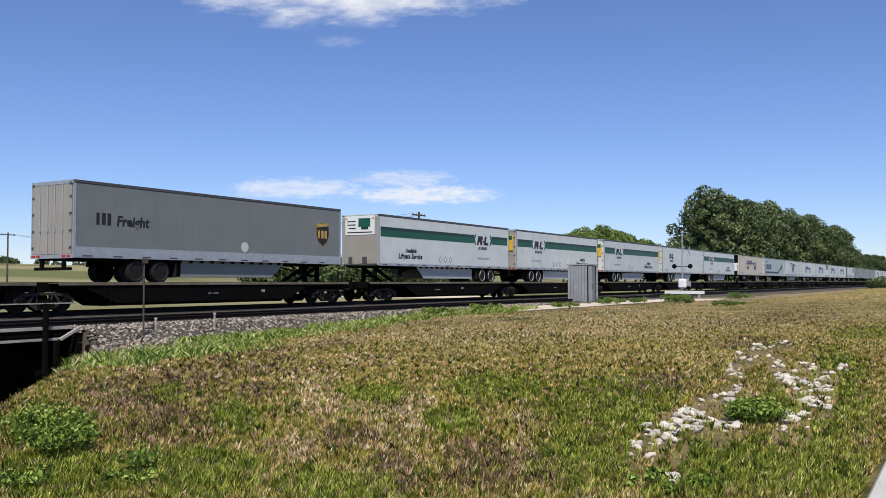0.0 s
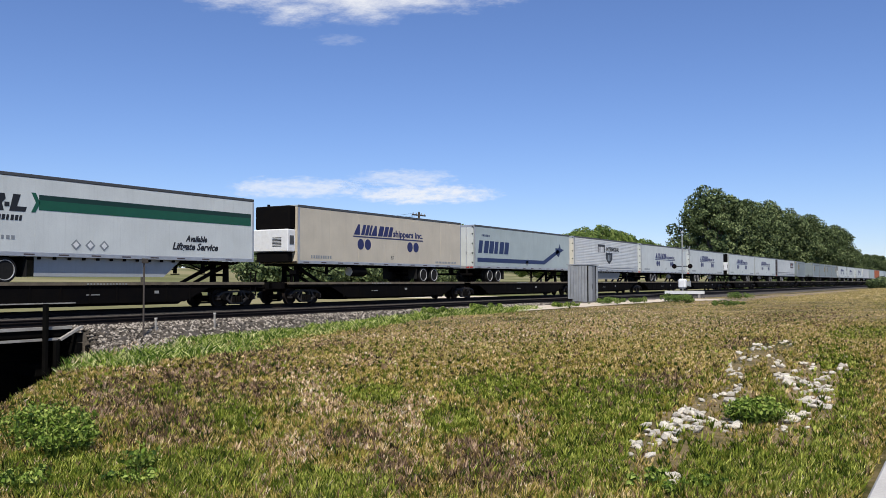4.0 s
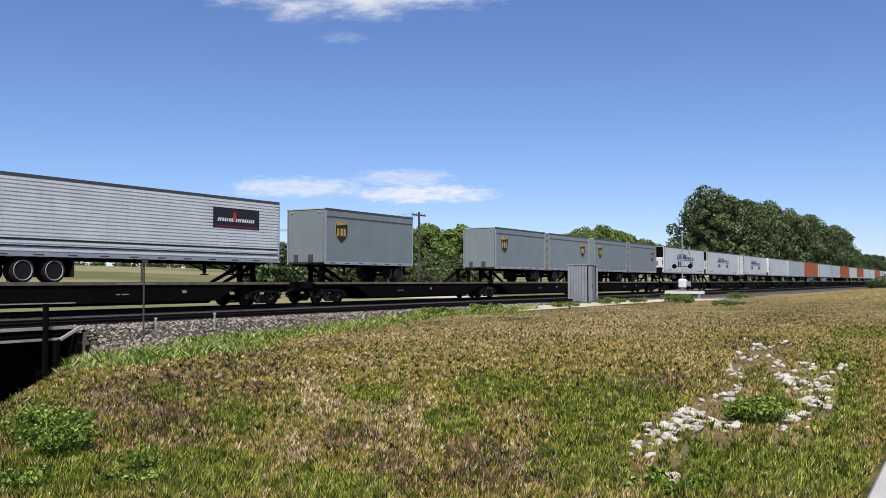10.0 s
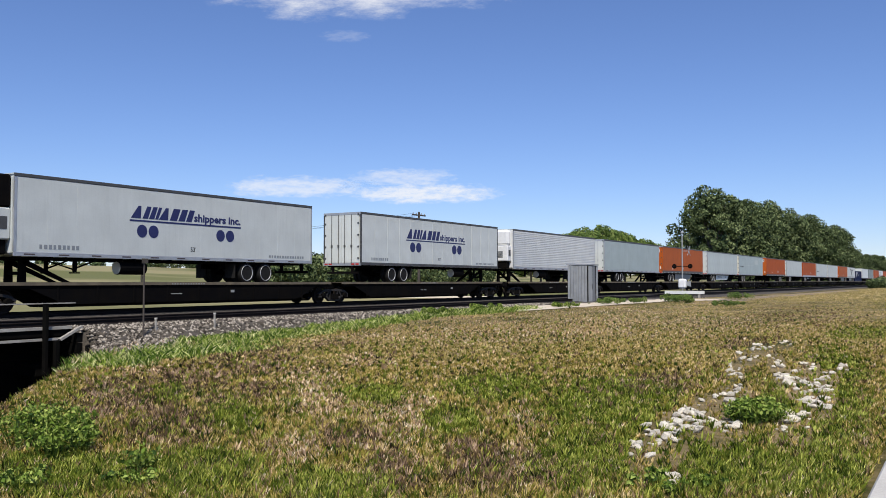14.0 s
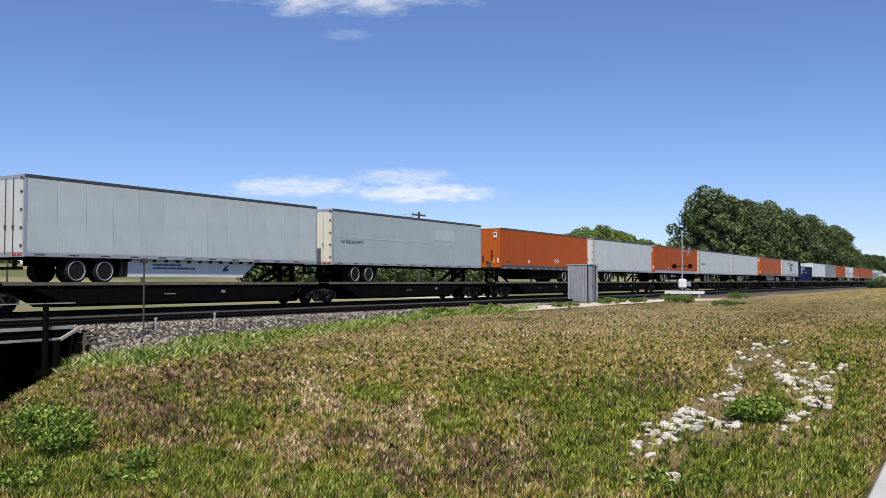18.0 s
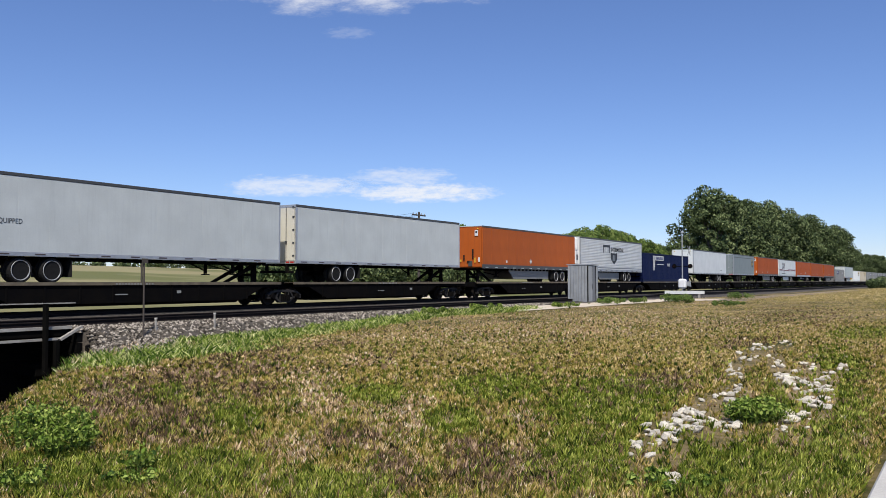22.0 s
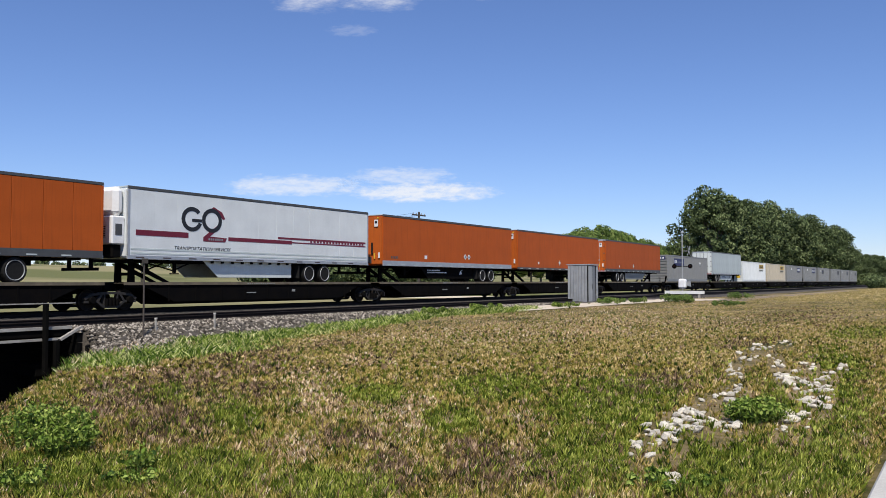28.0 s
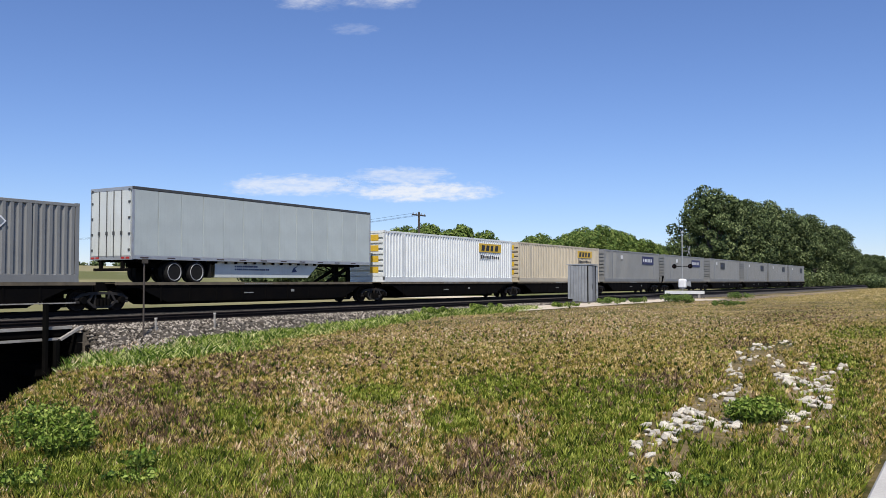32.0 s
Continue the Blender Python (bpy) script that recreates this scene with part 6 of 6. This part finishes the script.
def share(patches, x, y):
    """How far each place lies inside the patches: 0 outside, 1 well within."""
    a, c = x * CA + y * SA, x * SA - y * CA
    wob = 0.30 * np.sin(x * 2.1 + y) * np.sin(y * 2.7 - 0.6 * x) + 0.2 * np.sin(x * 5.3) * np.sin(y * 4.7)
    best = np.zeros(x.shape)
    for pa, pc, ra, rc in patches:
        best = np.maximum(best, np.clip(1.45 - ((a - pa) / ra) ** 2 - ((c - pc * a / pa) / rc) ** 2 + wob, 0, 1))
    return best


def tufts(name, label, n, tall, wide, material, seed, chance, count=4, reach=(5.6, 75.0), stony=1.4):
    """Many small tufts: a fan of pointed blades from one root."""
    rng = np.random.RandomState(seed)
    m = n * 5
    u = rng.uniform(0, 1, m)
    a = (reach[0] ** -0.7 + u * (reach[1] ** -0.7 - reach[0] ** -0.7)) ** (-1 / 0.7)
    c = rng.uniform(-0.60, 0.60, m) * a
    x, y = a * CA + c * SA, a * SA - c * CA
    ok = (bank_edge(y) - x < 0.6) & ~((x - bank_edge(y) < stony + 0.5 * np.sin(3 * y)) & (y > 16.2)) & (y > 0.72) & (y < 21.0) & off_drain(x, y)
    ok &= rng.uniform(0, 1, m) < chance(x, y)
    x, y, a = x[ok][:n], y[ok][:n], a[ok][:n]
    m = len(x)
    h = tall * rng.uniform(0.5, 1.35, (m, 1)) * rng.uniform(0.7, 1.15, (m, count))
    turn = rng.uniform(0, 6.283, (m, count))
    lean = h * rng.uniform(0.15, 0.75, (m, count))
    w = wide * rng.uniform(0.6, 1.3, (m, count)) * np.clip(a, 6, 15)[:, None]
    dx, dy = np.cos(turn), np.sin(turn)
    sx, sy = -np.sin(turn + 0.6), np.cos(turn + 0.6)
    base = np.stack([x, y, land(x, y) - 0.01], 1)[:, None, None, :]
    mid = np.stack([dx * lean * 0.35, dy * lean * 0.35, h * 0.5], -1)
    off = np.stack([sx * w, sy * w, 0 * w], -1)
    tip = np.stack([dx * lean, dy * lean, h], -1)
    ring = base + np.stack([mid - off, tip, mid + off], 2)
    v = np.concatenate([base.reshape(m, 1, 3), ring.reshape(m, 3 * count, 3)], 1).reshape(-1, 3)
    k = (3 * count + 1) * np.arange(m)[:, None]
    quad = np.concatenate([np.stack([k[:, 0], k[:, 0] + 1 + 3 * j, k[:, 0] + 2 + 3 * j, k[:, 0] + 3 + 3 * j], 1) for j in range(count)])
    me = bpy.data.meshes.new(name)
    me.from_pydata(v.tolist(), [], quad.tolist())
    me.materials.append(material)
    return tagged(new(name, me), label, "grass", kind="stuff")


def drain_growth(x, y):
    return off_drain(x, y, -0.2)


def plain_meadow(x, y):
    return 1 - np.maximum(0.66 * np.maximum(share(STRAW_PATCHES, x, y), share(SEED_PATCHES, x, y)), 0.78 * share(GREEN_PATCHES, x, y))


blades("meadow_grass", "short mixed green and dry brown meadow grass", 80000, (7.5, 90), (0.7, 20.5), 0.036, 0.0008, GRASS, 41, falloff=1.5, keep=drain_growth)
blades("near_grass", "fine short grass of green and straw blades", 60000, (2.0, 13), (0.7, 13), 0.036, 0.0010, GRASS, 46, falloff=1.2, keep=drain_growth)
blades("field_grass", "mixed meadow grass towards the railway", 110000, (12, 80), (0.7, 20.5), 0.040, 0.0007, FIELD, 48, falloff=0.5, keep=drain_growth)
blades("far_grass", "rough grass along the track in the distance", 50000, (70, 260), (1.0, 17.0), 0.11, 0.0014, FIELD, 49, falloff=0.3)
blades("roadside_grass", "short grass beside the pavement", 24000, (-6, 7), (0.7, 7.5), 0.05, 0.0010, GRASS, 50, ref=(0.5, 0.5), falloff=0.3)
tufts("meadow_tufts", "tufts of mixed olive and straw meadow grass", 60000, 0.066, 0.0010, GRASS, 81, plain_meadow, 4, (5.6, 32.0))
tufts("field_tufts", "low tufts of tan grass towards the railway", 22000, 0.06, 0.0011, FIELD, 90, plain_meadow, 4, (16.0, 90.0))
tufts("green_grass", "patches of fresh green grass", 34000, 0.075, 0.0011, LUSH, 82, lambda x, y: 0.08 + 0.9 * share(GREEN_PATCHES, x, y))
tufts("seed_grass", "patches of purplish brown grass in seed", 21000, 0.070, 0.0011, SEED, 83, lambda x, y: 0.04 + 0.7 * share(SEED_PATCHES, x, y))
tufts("dry_grass", "patches of dry pinkish straw", 24000, 0.058, 0.0010, DRY, 84, lambda x, y: 0.03 + 0.8 * share(STRAW_PATCHES, x, y))
tufts("rank_tufts", "scattered dark green tufts of coarser grass", 4200, 0.10, 0.0010, RANK, 87, lambda x, y: 0.45 + 0.5 * share(GREEN_PATCHES, x, y), 6, (5.6, 40.0))
tufts("seed_tufts", "scattered brown seed heads standing above the grass", 3000, 0.095, 0.0009, SEED, 88, lambda x, y: 0.25 + 0.7 * share(SEED_PATCHES, x, y), 6, (5.6, 40.0))
tufts("bleached_tufts", "scattered bleached tufts of dead grass", 2400, 0.072, 0.0009, DRY, 89, lambda x, y: 0.25 + 0.75 * share(STRAW_PATCHES, x, y), 6, (5.6, 40.0))
verge = lambda x, y: np.interp(x, [10.5, 13, 16, 19, 24, 36], [14.6, 15.6, 17.4, 18.9, 19.8, 19.9])
blades("verge_grass", "taller bright green grass along the ballast", 60000, (9, 42), (12.6, 21.0), 0.165, 0.0005, SPRING, 42, falloff=0.3,
       keep=lambda x, y: (x > bank_edge(y) + 0.25) & (np.abs(y - verge(x, y)) < np.interp(x, [10, 16, 24, 60], [1.2, 1.5, 0.95, 0.4]) * (1 + 0.5 * np.sin(x * 1.7) * np.sin(y * 2 + x) + 0.35 * np.sin(x * 6.1 + y * 3))))
tufts("tuft_grass", "tall loose tufts of grass beside the ballast", 2600, 0.20, 0.0011, SPRING, 85,
      lambda x, y: 1.0 * (np.abs(y - verge(x, y) - 0.3) < np.interp(x, [10, 16, 24, 45], [1.5, 1.2, 0.8, 0.5]) * (0.7 + 0.5 * np.sin(x * 3.7 + 1) * np.sin(y * 4.3))), 6, (15.0, 55.0), 0.3)
tufts("straw_stalks", "dead straw-coloured stalks among the ballast", 700, 0.20, 0.0007, DRY, 86,
      lambda x, y: 1.0 * (np.abs(y - verge(x, y) - 0.9) < 1.5) * (x < 18), 5, (15.0, 28.0), 0.05)


def weed_clump(name, x, y, r, h, seed, material, label, n=900, size=0.035):
    rng = random.Random(seed)
    c = root(name, pose(x, y, float(land(x, y))), label, "weed", "weeds in the meadow")
    bm = bmesh.new()
    tips = []
    for k in range(16):
        a, rr = rng.uniform(0, 6.28), r * math.sqrt(rng.random())
        tip = (rr * math.cos(a), rr * math.sin(a), h * rng.uniform(0.5, 1.0))
        tips.append((tip[0], tip[1], tip[2] * 0.75))
        tube(bm, (tip[0] * 0.35, tip[1] * 0.35, -0.02), tip, 0.006, 5, 0.003)
    tagged(part("stem", bm, WEED, c), kind="stuff")
    ob = new("leaves", leaf_mesh("leaves", tips, [h * 0.32] * len(tips), n, size, material, seed))
    ob.parent = c
    return c


for x, y, r, h, sd, n in ((4.55, 7.1, 0.22, 0.40, 51, 260), (4.5, 6.6, 0.22, 0.36, 52, 260), (4.8, 6.65, 0.18, 0.28, 53, 200), (4.85, 7.35, 0.24, 0.38, 50, 240), (4.95, 7.05, 0.2, 0.34, 70, 240),
                          (3.8, 5.95, 0.25, 0.16, 68, 150), (4.32, 5.4, 0.2, 0.14, 69, 120), (4.53, 5.55, 0.09, 0.26, 54, 110), (6.35, 2.05, 0.25, 0.12, 67, 130), (6.5, 1.6, 0.25, 0.10, 65, 120),
                          (9.2, 1.92, 0.17, 0.24, 55, 420), (9.4, 2.12, 0.17, 0.24, 56, 340), (9.45, 1.82, 0.15, 0.22, 66, 300), (9.95, 2.03, 0.2, 0.22, 71, 300),
                          (51.5, 19.6, 1.0, 0.55, 57, 500), (61.0, 18.2, 1.0, 0.65, 58, 500), (55.0, 16.0, 0.8, 0.6, 59, 600), (52.0, 12.3, 1.0, 0.4, 72, 400), (55.4, 19.2, 0.9, 0.5, 60, 400), (44, 19.3, 0.8, 0.4, 61, 300), (36, 19.8, 0.8, 0.45, 62, 400),
                          (70.0, 15.6, 1.0, 0.7, 63, 400), (32.0, 19.8, 0.8, 0.4, 64, 400)):
    weed_clump("weed", x, y, r, h, sd, WEED if x < 50 else LEAF2, "leafy bright green weed in the grass" if x < 20 else "dark green weed at the gravel's edge", n * 2, 0.022 if x < 20 else 0.055)

# white stones of a shallow drain
PALESTONE = mat("pale_limestone", (0.90, 0.82, 0.67), 0.95, 0.0, (0.58, 0.51, 0.40), 6.0, 0.8, 40.0, 0.6, 25.0, random_tint=0.2)
drain = root("stone_drain", pose(0, 0, 0), "scattered pale limestone rubble in a shallow grassy drain", "stones")
rng = random.Random(77)
def stone_shape(seed):
    def build(bm):
        r = random.Random(seed)
        bmesh.ops.create_icosphere(bm, subdivisions=1, radius=1.0)
        for v in bm.verts:
            v.co *= r.uniform(0.72, 1.15)
            v.co.z *= 0.6
    return build


LOTS = [h for h in HEAPS for _ in range(h[4])]
for k in range(300):
    ha, hc, ra, rc, _ = LOTS[k % len(LOTS)]
    pa = ha + rng.uniform(-1.05, 1.05) * ra
    pc = hc * pa / ha + rng.uniform(-1.05, 1.05) * rc
    x, y = pa * CA + pc * SA, pa * SA - pc * CA
    s = 0.044 * rng.uniform(0.45, 1.5)
    ob = shared(("stone", k % 6), "stone", stone_shape(k % 6), PALESTONE, drain, (x, y, float(land(x, y)) + s * 0.5))
    ob.scale = (s * rng.uniform(0.8, 1.7), s, s * rng.uniform(0.7, 1.25))
    ob.rotation_euler = (rng.uniform(-0.4, 0.4), rng.uniform(-0.4, 0.4), rng.uniform(0, 6.28))


# ---- clouds, so far off that they do not shift ----
def cloud(name, px, py, w, h, seed, density, dist=3200.0):
    """A thin cloud standing far behind everything, centred px, py (degrees right of and above the line of sight)."""
    m = bpy.data.materials.new(name)
    m.use_nodes = True
    nt = m.node_tree
    N, K = nt.nodes, nt.links
    N.remove(N["Principled BSDF"])
    out = N["Material Output"]
    em, tr, mx = N.new("ShaderNodeEmission"), N.new("ShaderNodeBsdfTransparent"), N.new("ShaderNodeMixShader")
    em.inputs["Color"].default_value, em.inputs["Strength"].default_value = (0.96, 0.97, 1.0, 1), 0.95
    tc = N.new("ShaderNodeTexCoord")
    mp = N.new("ShaderNodeMapping")
    mp.inputs["Scale"].default_value = (w / h * 0.9, 1, 2.8)
    mp.inputs["Location"].default_value = (seed * 3.1, seed * 1.7, 0)
    K.new(tc.outputs["Generated"], mp.inputs["Vector"])
    n = N.new("ShaderNodeTexNoise")
    n.inputs["Scale"].default_value, n.inputs["Detail"].default_value, n.inputs["Roughness"].default_value = 1.9, 10, 0.66
    K.new(mp.outputs[0], n.inputs["Vector"])
    sep = N.new("ShaderNodeSeparateXYZ")
    K.new(tc.outputs["Generated"], sep.inputs[0])
    def hump(sock, power):
        a = N.new("ShaderNodeMath"); a.operation = "SUBTRACT"; K.new(sock, a.inputs[0]); a.inputs[1].default_value = 0.5
        b = N.new("ShaderNodeMath"); b.operation = "ABSOLUTE"; K.new(a.outputs[0], b.inputs[0])
        c = N.new("ShaderNodeMath"); c.operation = "MULTIPLY"; K.new(b.outputs[0], c.inputs[0]); c.inputs[1].default_value = 2.0
        d = N.new("ShaderNodeMath"); d.operation = "POWER"; K.new(c.outputs[0], d.inputs[0]); d.inputs[1].default_value = power
        return d.outputs[0]
    s = N.new("ShaderNodeMath")
    s.operation = "ADD"
    K.new(hump(sep.outputs["X"], 2.6), s.inputs[0])
    K.new(hump(sep.outputs["Z"], 2.2), s.inputs[1])
    a = N.new("ShaderNodeMath")
    a.operation = "MULTIPLY_ADD"
    K.new(s.outputs[0], a.inputs[0])
    a.inputs[1].default_value = -0.55
    K.new(n.outputs["Fac"], a.inputs[2])
    r = N.new("ShaderNodeMapRange")
    r.interpolation_type = "SMOOTHSTEP"
    r.inputs[1].default_value, r.inputs[2].default_value, r.inputs[4].default_value = 0.10, 0.62, density
    K.new(a.outputs[0], r.inputs[0])
    K.new(r.outputs[0], mx.inputs[0])
    K.new(tr.outputs[0], mx.inputs[1])
    K.new(em.outputs[0], mx.inputs[2])
    K.new(mx.outputs[0], out.inputs["Surface"])
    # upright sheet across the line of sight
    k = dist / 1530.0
    bm = bmesh.new()
    vs = [bm.verts.new((sx * w * k / 2, 0, sz * h * k / 2)) for sx, sz in ((-1, -1), (1, -1), (1, 1), (-1, 1))]
    bm.faces.new(vs)
    ob = new(name, mesh_of(bm, name, m))
    tagged(ob, "thin white cloud in the blue sky", "cloud", kind="structure")
    return ob


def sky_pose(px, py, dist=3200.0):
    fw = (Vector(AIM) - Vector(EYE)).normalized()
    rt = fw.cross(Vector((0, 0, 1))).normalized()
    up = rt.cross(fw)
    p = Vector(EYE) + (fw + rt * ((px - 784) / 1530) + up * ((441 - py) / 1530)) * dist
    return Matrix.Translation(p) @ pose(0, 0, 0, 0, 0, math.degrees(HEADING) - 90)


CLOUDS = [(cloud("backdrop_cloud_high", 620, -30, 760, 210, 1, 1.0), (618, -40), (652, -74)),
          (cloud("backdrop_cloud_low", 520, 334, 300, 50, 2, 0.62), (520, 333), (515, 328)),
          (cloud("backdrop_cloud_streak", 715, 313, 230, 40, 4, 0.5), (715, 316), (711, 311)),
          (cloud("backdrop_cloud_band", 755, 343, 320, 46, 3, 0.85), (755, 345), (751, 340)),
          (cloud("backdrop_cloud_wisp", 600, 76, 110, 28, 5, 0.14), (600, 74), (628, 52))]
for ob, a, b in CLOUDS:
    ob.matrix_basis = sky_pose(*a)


# ---- what moves ----
def motions():
    for thing, q, z in MOVERS:
        walk(thing, [(t, pose(q + START - travelled(t), TRAIN_Y, z)) for t in (0.0, 4.0, 8.0, 12.0, 15.0, 16.0, 17.0, 18.0, 19.0, 20.0, 21.0, 22.0, 23.0, 24.0, 25.0, 26.0, 27.0, 28.0, 29.0, 30.0, 31.0, 32.0)])
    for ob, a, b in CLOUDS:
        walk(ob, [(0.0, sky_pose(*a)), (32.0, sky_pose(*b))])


motions()
